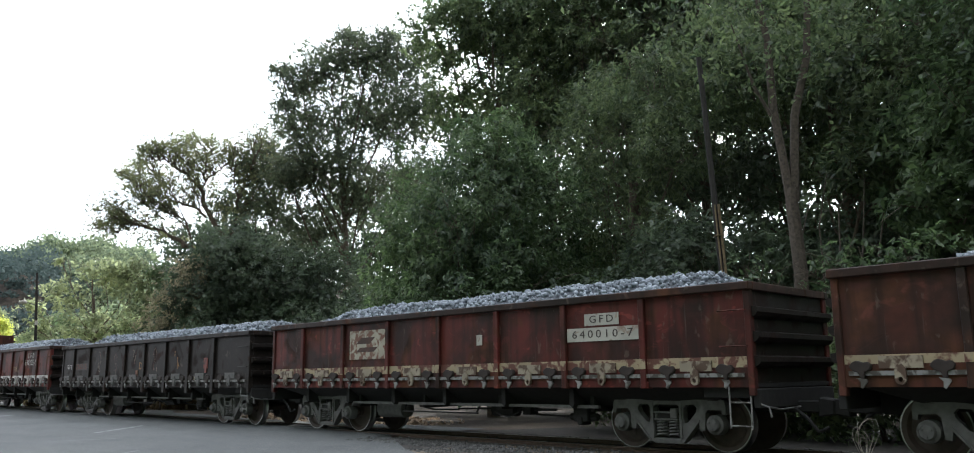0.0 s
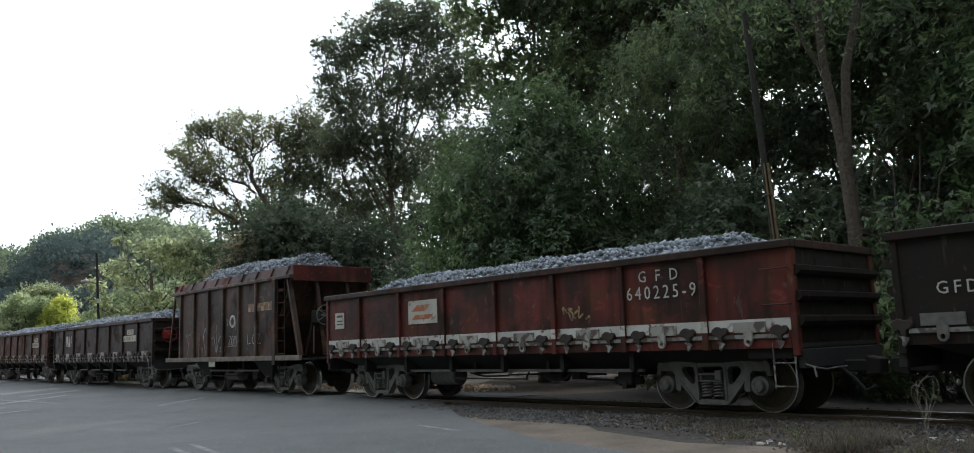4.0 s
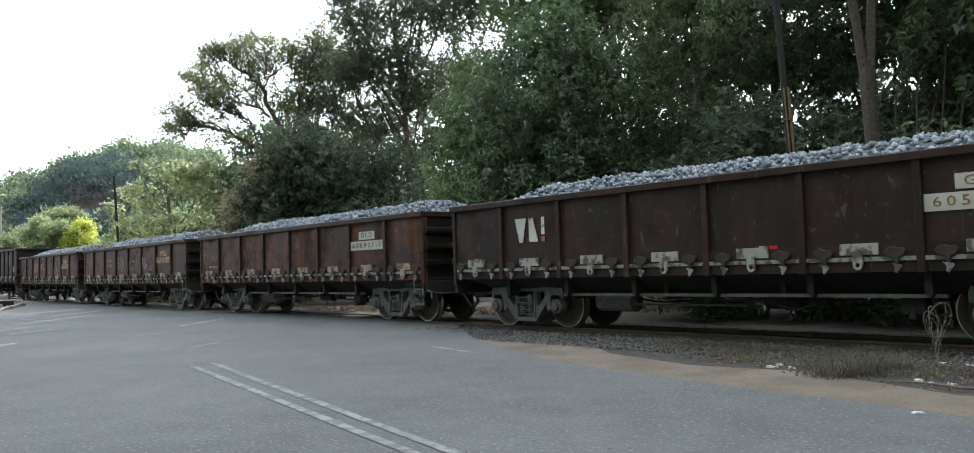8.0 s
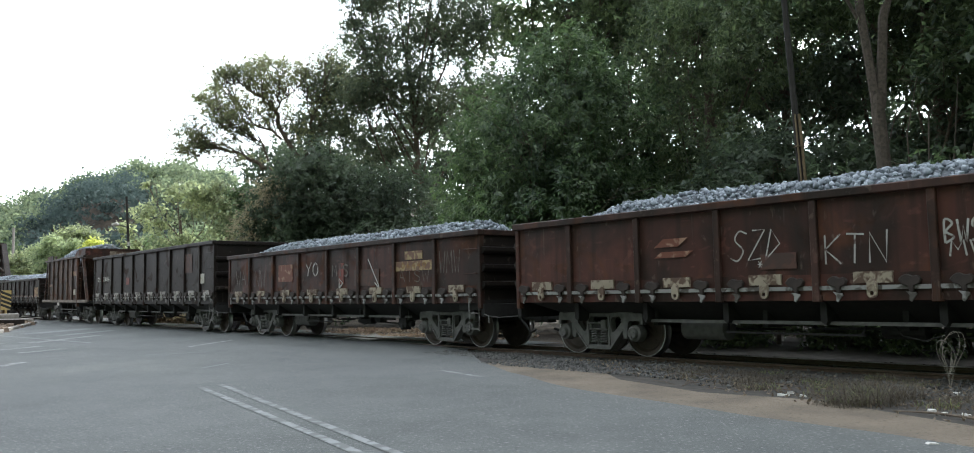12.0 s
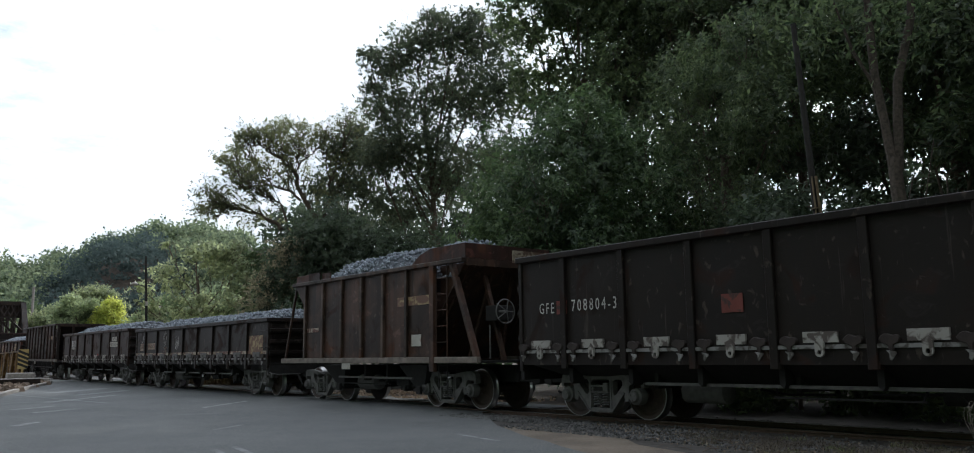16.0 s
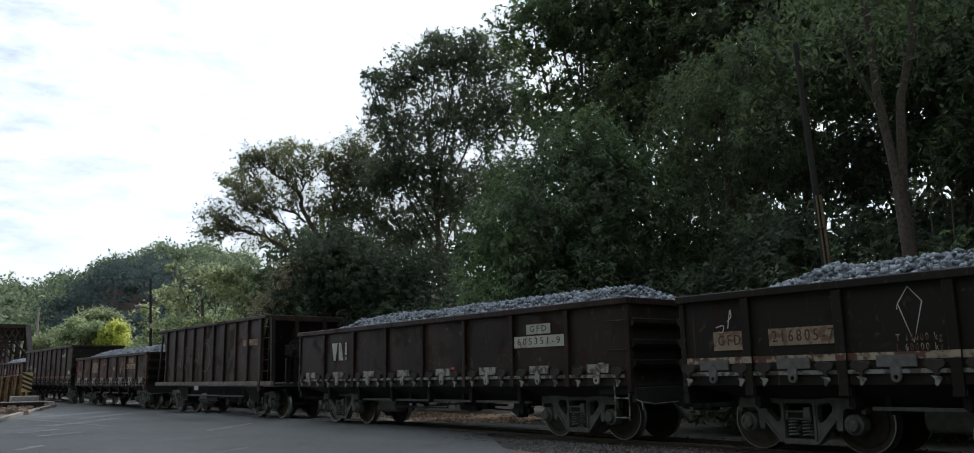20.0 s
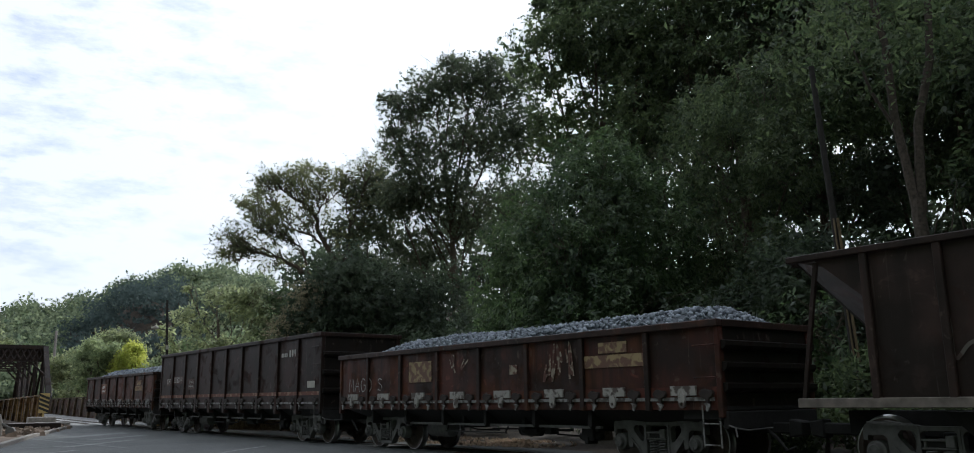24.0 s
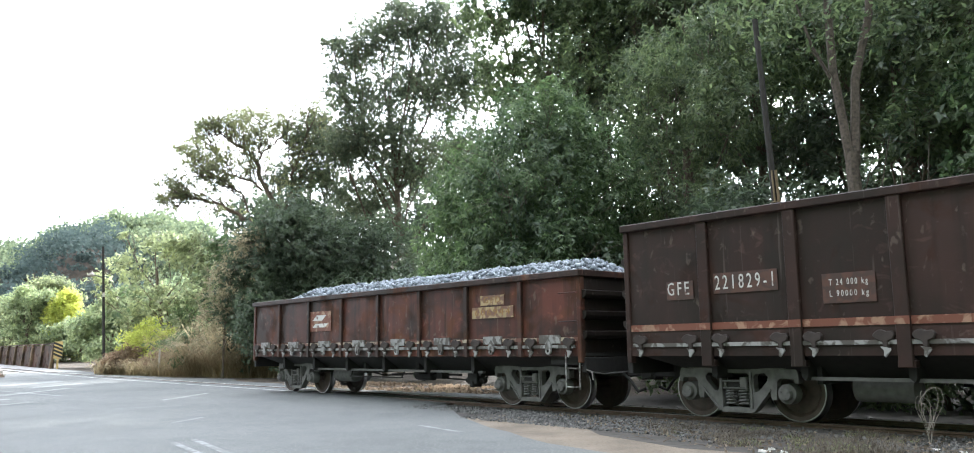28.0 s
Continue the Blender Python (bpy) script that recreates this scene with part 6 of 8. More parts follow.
# ---- bridge beyond the crossing ----
def build_bridge():
    top_z = 1.93
    for lat, sa, sb, mat in ((-2.75, 57.0, 95.0, "bridge_yellow"), (3.0, 63.4, 95.0, "bridge")):
        ob = empty("bridge_railing", pose(0, 0, 0), "rusty plate-steel bridge railing with slanting stiffeners" if lat > 0 else "weathered yellow plate-steel bridge railing", "railing", "bridge railings")
        n = int((sb - sa) / 2.9)
        for k in range(n):
            s, s2 = sa + (sb - sa) * k / n, sa + (sb - sa) * (k + 1) / n
            a, b = Vector(track(s, lat)[:2] + (rise(s),)), Vector(track(s2, lat)[:2] + (rise(s2),))
            ah, bh = (top_z - a.z - (0.3 * (s - sa) / (sb - sa) if lat < 0 else 0)), (top_z - b.z - (0.3 * (s2 - sa) / (sb - sa) if lat < 0 else 0))
            near = Vector(track(s, lat - 0.1)[:2]) - Vector(track(s, lat)[:2])
            fore = (b - a).normalized()
            sh = Shape()
            foot = a + Vector((near.x, near.y, -0.1)) + fore * 0.45
            head = a + Vector((near.x * 0.6, near.y * 0.6, ah)) - fore * 0.12
            sh.bar(foot, head, 0.2, 0.26)
            part("post", sh.mesh("post", "bridge_post" if lat > 0 else mat), ob, "")
            sh = Shape()
            w = Vector((near.x, near.y, 0)) * 0.15
            sh.add([p + o for o in (w, -w) for p in (a, b, b + Vector((0, 0, bh * 0.94)), a + Vector((0, 0, ah * 0.94)))],
                   [(0, 1, 2, 3), (7, 6, 5, 4), (0, 4, 5, 1), (1, 5, 6, 2), (2, 6, 7, 3), (3, 7, 4, 0)])
            part("plate", sh.mesh("plate", mat), ob, "")
            sh = Shape()
            sh.bar(a + Vector((0, 0, ah)), b + Vector((0, 0, bh)), 0.2, 0.08)
            part("top_rail", sh.mesh("top_rail", mat), ob, "")
            if lat < 0:
                sh = Shape()
                for q in (0.33, 0.66):
                    p, h = a.lerp(b, q), ah + (bh - ah) * q
                    sh.bar(p + Vector((near.x * 0.4, near.y * 0.4, 0)), p + Vector((near.x * 0.4, near.y * 0.4, h * 0.94)), 0.07, 0.07)
                part("stiffener", sh.mesh("stiffener", mat), ob, "")
    tr = empty("truss_bridge", pose(0, 0, 0), "dark rusty steel through-truss railway bridge", "bridge")
    s0, panel, cnt, ht = 95.0, 7.5, 6, 6.9
    P = lambda s, lat, up: Vector(track(s, lat)[:2] + (rise(s) + up,))
    NEAR, FAR = -2.35, 3.1

    def beam(name, a, b, w, h=None):
        sh = Shape()
        sh.bar(a, b, w, h)
        part(name, sh.mesh(name, "bridge_dark"), tr, "")
    for lat in (NEAR, FAR):
        beam("bottom_chord", P(s0, lat, 0.1), P(s0 + panel * cnt, lat, 0.1), 0.35, 0.6)
        beam("top_chord", P(s0 + panel, lat, ht), P(s0 + panel * (cnt - 1), lat, ht), 0.5, 0.5)
        beam("end_post", P(s0, lat, 0.1), P(s0 + panel, lat, ht), 0.5, 0.55)
        beam("end_post", P(s0 + panel * cnt, lat, 0.1), P(s0 + panel * (cnt - 1), lat, ht), 0.5, 0.5)
        for k in range(1, cnt):
            beam("vertical", P(s0 + panel * k, lat, 0.1), P(s0 + panel * k, lat, ht), 0.3)
            if k < cnt - 1:
                up = k < cnt // 2
                beam("diagonal", P(s0 + panel * (k if up else k + 1), lat, ht), P(s0 + panel * (k + 1 if up else k), lat, 0.1), 0.22)
        for k in range(cnt):
            beam("floor_beam", P(s0 + panel * k, NEAR, 0.0), P(s0 + panel * k, FAR, 0.0), 0.3, 0.5)
    for k in range(1, cnt):
        s = s0 + panel * k
        first = k == 1
        beam("cross_beam", P(s, NEAR, ht + 0.1), P(s, FAR, ht + 0.1), 0.35, 0.4)
        beam("cross_beam", P(s - 0.6 * first, NEAR, ht - 1.4), P(s - 0.6 * first, FAR, ht - 1.4), 0.2, 0.2)
        for a, b in ((NEAR, NEAR + 1.5), (FAR, FAR - 1.5)):
            beam("knee_brace", P(s - 1.2 * first, a, ht - 3.0), P(s - 0.6 * first, b, ht - 1.4), 0.2)
        n = 9 if first else 4
        for j in range(n):
            la, lb = NEAR + (FAR - NEAR) * j / n, NEAR + (FAR - NEAR) * (j + 1) / n
            beam("lattice", P(s - 0.6 * first, la, ht - 1.35), P(s, lb, ht - 0.05), 0.14)
            beam("lattice", P(s - 0.6 * first, lb, ht - 1.35), P(s, la, ht - 0.05), 0.14)
        if first:
            beam("portal_plate", P(s + 0.05, NEAR, ht - 0.65), P(s + 0.05, FAR, ht - 0.65), 0.03, 1.3)
    # striped hazard boards
    for (s, lat), z0 in (((56.3, -2.85), 0.0), ((62.4, 3.0), 0.0)):
        x, y, z, yaw = track(s, lat)
        m = pose(x, y, z + z0, 0, 0, math.degrees(math.atan2(y, x)) - 90)
        ob = empty("hazard_marker", m, "yellow and black striped hazard board on a post", "road sign", "hazard markers")
        part("post", cached("hpost", lambda: Shape().box(-0.06, 0.06, 0.0, 0.06, -0.3, 0.75).mesh("post", "sign_yellow")), ob, "")
        part("board", cached("hboard", lambda: Shape().box(-0.27, 0.27, -0.02, 0.0, 0.7, 1.85).mesh("board", "sign_yellow")), ob, "")
        for k in range(4):
            zz = 0.78 + k * 0.25
            st = cached(("hstripe", k), lambda: Shape().prism([(-0.27, zz + 0.16), (0.27, max(0.7, zz - 0.08)), (0.27, zz + 0.07), (-0.27, min(1.85, zz + 0.31))], -0.024, -0.021).mesh("stripe", "sign_black"))
            part("stripe", st, ob, "black diagonal stripe")
    # abutment blocks and the plinth beside the near railing
    x, y, z, yaw = track(54.6, -3.2)
    solid("concrete_block", Shape().box(-0.7, 0.7, -0.7, 0.7, -0.1, 0.5).mesh("concrete_block", "concrete", bevel=0.04), "weathered concrete block at the bridge end", "block", m=pose(x, y, z, 0, 0, 40))
    x, y, z, yaw = track(50.6, -3.9)
    solid("concrete_block", Shape().box(-1.4, 1.4, -0.5, 0.5, -0.1, 0.28).mesh("concrete_block", "concrete", bevel=0.04), "low concrete slab beside the kerb", "block", m=pose(x, y, z, 0, 0, 50))
    sheet("pavement", [(-28.2, 42.4), (-22.2, 30.9), (-17.7, 22.9), (-15.7, 17), (-25, 12), (-40, 36), T(53, -6)], 0.06, "rough_earth", "sandy footway beside the road", "pavement", 0.05)

    # rubble, a dark beam and a broken pipe on the rough ground beside the kerb
    rng = random.Random(12)
    sh = Shape()
    for k in range(420):
        q = rng.random()
        x, y = -22 - 6.6 * q - abs(rng.gauss(0, 1.6)), 30.4 + 12.6 * q + rng.uniform(-1, 1)
        r = rng.choice((0.06, 0.08, 0.1, 0.16, 0.24)) * rng.uniform(0.6, 1.3)
        z = ground_z(x, y) + 0.05
        pts = [(x + r * rng.uniform(0.6, 1.2) * math.cos(a), y + r * rng.uniform(0.6, 1.2) * math.sin(a)) for a in (0, 1.3, 2.5, 3.8, 5.1)]
        sh.add([(px, py, z - 0.05) for px, py in pts] + [(x + (px - x) * 0.6, y + (py - y) * 0.6, z + r * rng.uniform(0.3, 0.8)) for px, py in pts],
               [(5, 6, 7, 8, 9)] + [(i, (i + 1) % 5, 5 + (i + 1) % 5, 5 + i) for i in range(5)])
    solid("rubble", sh.mesh("rubble", "rough_earth"), "loose stones and clods beside the kerb", "rubble", kind="stuff")
    x, y, z = polar(35.9, 47)
    solid("steel_beam", Shape().box(-1.6, 1.6, -0.15, 0.15, 0.0, 0.3).mesh("steel_beam", "bridge_dark", bevel=0.02), "dark rusty beam lying by the railing", "beam", m=pose(x, y, z + 0.05, 0, 0, 38))
    x, y, z = polar(37.1, 38.5)
    pipe = empty("broken_pipe", pose(x, y, z + 0.05, 0, 0, 20), "broken grey pipe fitting standing in the rubble", "pipe")
    part("upright", Shape().tube([(0, 0, -0.05), (0.02, 0, 0.5), (-0.1, 0, 0.85)], 0.07, 8).mesh("upright", "concrete", smooth=True), pipe)
    part("branch", Shape().tube([(0.35, 0, -0.05), (0.3, 0, 0.35), (0.02, 0, 0.5)], 0.06, 8).mesh("branch", "cast", smooth=True), pipe)
    part("flange", Shape().lathe([(0, -0.1), (0.17, -0.1), (0.17, 0.1), (0, 0.1)], 0.38, 0.2, 12).mesh("flange", "cast"), pipe)
    # sunlit gleam of the bridge approach, laid on as a paler sheet
    sheet("road_dust", [T(50, 2.2), T(56, 2.6), T(92, 2.6), T(92, -2.2), T(56, -2.3), T(50, -1.5)], 0.005, "sun_gleam", "paler sheet on the bridge approach, with the asphalt's sunlit gleam in its colour", "road dust", 0.15)


# ---- vegetation ----
def leaf_cloud(name, centres, length, mat, seed, width=0.42, droop=0.4):
    """Folded leaves, each an island of its own."""
    rng = np.random.default_rng(seed)
    n = len(centres)
    u = rng.normal(size=(n, 3))
    u[:, 2] -= droop
    u /= np.linalg.norm(u, axis=1)[:, None]
    r = rng.normal(size=(n, 3))
    r[:, 2] += 0.8
    v = np.cross(u, r)
    v /= np.linalg.norm(v, axis=1)[:, None] + 1e-9
    w = np.cross(u, v)
    le = (length * rng.uniform(0.6, 1.35, n))[:, None]
    c = np.asarray(centres)
    quad = np.stack([c + u * le * 0.5, c + v * le * width * 0.5 + w * le * 0.10 + u * le * 0.05, c - u * le * 0.5, c - v * le * width * 0.5 + w * le * 0.10 + u * le * 0.05], 1)
    return raw_mesh(name, quad.reshape(-1, 3), (np.arange(4)[None] + 4 * np.arange(n)[:, None]), mat)


def skeleton(rng, depth, wide):
    """Limbs that fork again and again; gives tubes and the places of the leaf clumps, all within a unit height."""
    tubes, ends = [], []

    def grow(p, d, length, r, left):
        q = p + d * length * 0.5 + Vector(rng.normal(size=3)) * length * 0.07
        d2 = (d + Vector(rng.normal(size=3)) * 0.18 + Vector((0, 0, 0.06))).normalized()
        e = q + d2 * length * 0.5
        tubes.append(((p, q, e), (r, r * 0.84, r * 0.68)))
        if left <= 1:
            ends.append(q)
        if left == 0:
            ends.append(e)
            return
        n = 3 if rng.random() < 0.55 else 2
        a0 = rng.uniform(0, 6.283)
        side = d2.cross(Vector((0.31, 0.77, 0.55))).normalized()
        for k in range(n):
            a = a0 + 6.283 * k / n + rng.uniform(-0.4, 0.4)
            t = rng.uniform(0.3, 0.75) * wide
            s2 = Matrix.Rotation(a, 3, d2) @ side
            grow(e, (d2 * math.cos(t) + s2 * math.sin(t)).normalized(), length * rng.uniform(0.62, 0.9), r * (0.62 if n == 2 else 0.55), left - 1)
    grow(Vector((0, 0, 0)), Vector((0, 0, 1)), 0.34, 1.0, depth)
    return tubes, ends


def tree(x, y, h, spread, label, mat="leaf_dark", bark="bark", base=0.3, clusters=70, per=150, leaf=0.17, seed=1, trunk=0.18, sigma=0.17, lean=(0, 0), flat=0.7,
         name="tree", group="trees behind the track", depth=5, wide=1.0):
    """A tapered trunk, limbs that fork into every clump, and a crown of leaves in loose clumps."""
    rng = np.random.default_rng(seed)
    z0 = ground_z(x, y) - 0.1
    t = empty(name, pose(x, y, z0), label, "tree" if name == "tree" else "shrub", group)
    wood = Shape()
    tubes, ends = skeleton(rng, depth, wide)
    pts = np.array([tuple(e) for e in ends])
    kxy = spread * 0.9 / np.percentile(np.hypot(pts[:, 0], pts[:, 1]), 92)
    kz = (h - 0.3) / pts[:, 2].max()

    def fit(p):
        q = max(0.0, p[2] * kz / h)
        return Vector((p[0] * kxy + lean[0] * q, p[1] * kxy + lean[1] * q, p[2] * kz))
    for line, radii in tubes:
        wood.tube([fit(p) for p in line], [max(0.008, trunk * r) for r in radii], 7 if radii[0] > 0.3 else 5 if radii[0] > 0.1 else 4, False)
    cen = [tuple(fit(e)) for e in ends if e[2] * kz > base * h]
    cz, rz = h * (1 + base) / 2, h * (1 - base) / 2
    fill = 0
    while fill < clusters:
        p = rng.uniform(-1, 1, 3)
        r = np.linalg.norm(p)
        if 0.45 < r < 1:
            taper = 1.0 - 0.3 * max(0, p[2])
            cen.append((p[0] * spread * taper + lean[0] * (p[2] + 1) / 2, p[1] * spread * taper + lean[1] * (p[2] + 1) / 2, cz + p[2] * rz))
            fill += 1
    part("trunk", wood.mesh("trunk", bark, smooth=True), t, "")
    groups = []
    for c, k in zip(cen, rng.poisson(per * 0.68, len(cen))):
        m = max(3, int(k / 16))
        r_big = spread * sigma * rng.uniform(0.7, 1.5)
        sub = rng.normal(size=(m, 3))
        sub *= (rng.uniform(0.2, 1.0, m) ** 0.5 * r_big / np.linalg.norm(sub, axis=1))[:, None]
        sub[:, 2] *= flat
        own = rng.integers(0, m, k)
        p = rng.normal(size=(k, 3))
        p *= (rng.random(k) ** 0.4 * leaf * rng.uniform(1.6, 3.2) / np.linalg.norm(p, axis=1))[:, None]
        p[:, 2] *= 0.5
        groups.append(np.array(c) + sub[own] + p)
    leaves = np.concatenate(groups)
    leaves = leaves[leaves[:, 2] > 0.1]
    part("crown", leaf_cloud("crown", leaves, leaf, mat, seed + 900), t, "")
    return t


def blades(name, label, spots, height, count, radius, mat, seed, group="", width=0.012, kind="stuff", lean=0.35):
    """Tufts of grass: thin bent blades."""
    rng = np.random.default_rng(seed)
    V, F = [], []
    k = 0
    for sx, sy, hh in spots:
        for _ in range(count):
            a, r = rng.uniform(0, 6.283), radius * math.sqrt(rng.random())
            x, y = sx + r * math.cos(a), sy + r * math.sin(a)
            z = ground_z(x, y) - 0.03
            h = height * hh * rng.uniform(0.5, 1.2)
            d, ln = rng.uniform(0, 6.283), h * lean * rng.uniform(0.2, 1.6)
            dx, dy = math.cos(d), math.sin(d)
            wx, wy = -dy * width, dx * width
            up = h * (1 - 0.3 * min(1.0, ln / h))
            V += [(x - wx, y - wy, z), (x + wx, y + wy, z), (x + dx * ln * 0.25 + wx * 0.9, y + dy * ln * 0.25 + wy * 0.9, z + up * 0.62), (x + dx * ln * 0.25 - wx * 0.9, y + dy * ln * 0.25 - wy * 0.9, z + up * 0.62),
                  (x + dx * ln * 0.65 + wx * 0.6, y + dy * ln * 0.65 + wy * 0.6, z + up), (x + dx * ln * 0.65 - wx * 0.6, y + dy * ln * 0.65 - wy * 0.6, z + up),
                  (x + dx * ln * 1.1, y + dy * ln * 1.1, z + up * (1.05 - 0.45 * min(1.0, ln / h)))]
            F += [(k, k + 1, k + 2), (k, k + 2, k + 3), (k + 3, k + 2, k + 4), (k + 3, k + 4, k + 5), (k + 5, k + 4, k + 6)]
            k += 7
    return solid(name, raw_mesh(name, np.array(V), np.array(F), mat), label, "grass", group, kind)


def rosettes(name, centres, axes, length, mat, seed, count=8, width=0.32, droop=0.35, open_angle=1.15):
    """Whorls of folded leaves round the tips of twigs, each leaf an island of its own."""
    rng = np.random.default_rng(seed)
    n = len(centres)
    ax = np.repeat(np.asarray(axes), count, 0)
    c = np.repeat(np.asarray(centres), count, 0)
    k = len(ax)
    e1 = np.cross(ax, rng.normal(size=(n, 3)).repeat(count, 0))
    e1 /= np.linalg.norm(e1, axis=1)[:, None] + 1e-9
    e2 = np.cross(ax, e1)
    phi = np.tile(np.arange(count) * 2.4, n) + rng.uniform(-0.5, 0.5, k)
    th = open_angle * rng.uniform(0.55, 1.25, k)
    d = ax * np.cos(th)[:, None] + (e1 * np.cos(phi)[:, None] + e2 * np.sin(phi)[:, None]) * np.sin(th)[:, None]
    d[:, 2] -= droop * rng.uniform(0.3, 1.5, k)
    d /= np.linalg.norm(d, axis=1)[:, None]
    w = ax - d * np.sum(ax * d, 1)[:, None] + rng.normal(size=(k, 3)) * 0.25
    w -= d * np.sum(w * d, 1)[:, None]
    w /= np.linalg.norm(w, axis=1)[:, None] + 1e-9
    v = np.cross(d, w)
    le = (length * rng.uniform(0.6, 1.25, k))[:, None]
    o = c - ax * le * rng.uniform(-0.2, 1.5, k)[:, None]
    quad = np.stack([o, o + d * le * 0.46 + v * le * width * 0.5 + w * le * 0.05, o + d * le - w * le * 0.12, o + d * le * 0.46 - v * le * width * 0.5 + w * le * 0.05], 1)
    return raw_mesh(name, quad.reshape(-1, 3), (np.arange(4)[None] + 4 * np.arange(k)[:, None]), mat)


def bough_tips(boughs, density, seed, holes=0.25, grain=0.8, inner=0.3):
    """Places and directions of twig tips over lumpy boughs (x, y, z, radius, half height), with gaps between them."""
    rng = np.random.default_rng(seed)
    at, out = [], []
    for bx, by, bz, r, rz in boughs:
        off = Vector(rng.uniform(-50, 50, 3))
        for _ in range(int(density * (r * r + 2 * r * rz))):
            q = rng.normal(size=3)
            q /= np.linalg.norm(q)
            lump = 1 + 0.45 * noise.noise(Vector(q * 1.5) + off) + 0.3 * noise.noise(Vector(q * 3.7) + off)
            rho = (inner + (1 - inner) * rng.random()) ** 0.5 * lump
            p = np.array((bx + q[0] * r * rho, by + q[1] * r * rho, bz + q[2] * rz * rho))
            if noise.noise(Vector(p) * grain + Vector((seed, 0, 0))) + 0.5 * noise.noise(Vector(p) * grain * 2.7) > holes:
                continue
            d = q * 0.75 + rng.normal(size=3) * 0.45 + (0, 0, 0.3)
            at.append(p)
            out.append(d / np.linalg.norm(d))
    return np.array(at), np.array(out)


def leafy(name, foot, label, boughs, mat, leaf, density, seed, group, trunk=0.2, fork=0.45, holes=0.25, grain=0.8, count=8, width=0.32, droop=0.35, inner=0.3, bark="bark", lean=0.0):
    """A tree or shrub whose limbs carry boughs, given by bearing, distance, height, radius and half height."""
    rng = np.random.default_rng(seed)
    fx, fy, _ = polar(*foot)
    z0 = ground_z(fx, fy) - 0.1
    ob = empty(name, pose(fx, fy, z0), label, name, group)
    own = [(polar(a, d)[0] - fx, polar(a, d)[1] - fy, z - z0, r, rz) for a, d, z, r, rz in boughs]
    top = max(q[2] for q in own)
    mid = (sum(q[0] for q in own) / len(own), sum(q[1] for q in own) / len(own))
    wood = Shape()
    stem = [Vector((mid[0] * 0.7 * q ** 1.4 + lean * q * (1 - q), mid[1] * 0.7 * q ** 1.4, top * fork * 1.6 * q)) + Vector(rng.normal(size=3)) * 0.1 * q for q in (0, 0.25, 0.5, 0.75, 1.0)]
    wood.tube(stem, [trunk * 1.15, trunk, trunk * 0.85, trunk * 0.68, trunk * 0.45], 8, False)
    for bx, by, bz, r, rz in own:
        low = min(3, max(1, int(bz * 0.55 / (top * fork * 1.6) * 4)))
        a, c = stem[low].lerp(stem[low + 1], rng.random()), Vector((bx, by, bz - rz * 0.3))
        m = a.lerp(c, 0.5) + Vector((rng.normal() * 0.2, rng.normal() * 0.2, -0.08 * (c - a).length))
        r0 = trunk * rng.uniform(0.28, 0.42)
        wood.tube([a, m, c], [r0, r0 * 0.75, r0 * 0.5], 6, False)
        for _ in range(7):
            q = Vector(rng.normal(size=3)).normalized()
            e = Vector((bx + q.x * r * 0.85, by + q.y * r * 0.85, bz + abs(q.z) * rz * 0.8 - rz * 0.15))
            s = m.lerp(c, rng.uniform(0.3, 1.0))
            g = s.lerp(e, 0.5) + Vector(rng.normal(size=3)) * 0.12
            wood.tube([s, g, e], [r0 * 0.35, r0 * 0.24, 0.008], 5, False)
            for _ in range(3):
                wood.tube([g.lerp(e, rng.uniform(0, 0.8)), e + Vector(rng.normal(size=3)) * r * 0.3], [r0 * 0.15, 0.006], 4, False)
    part("trunk", wood.mesh("trunk", bark, smooth=True), ob, "")
    at, out = bough_tips(own, density, seed + 5, holes, grain, inner)
    keep = at[:, 2] > 0.12
    part("crown", rosettes("crown", at[keep], out[keep], leaf, mat, seed + 9, count, width, droop), ob, "")
    return ob


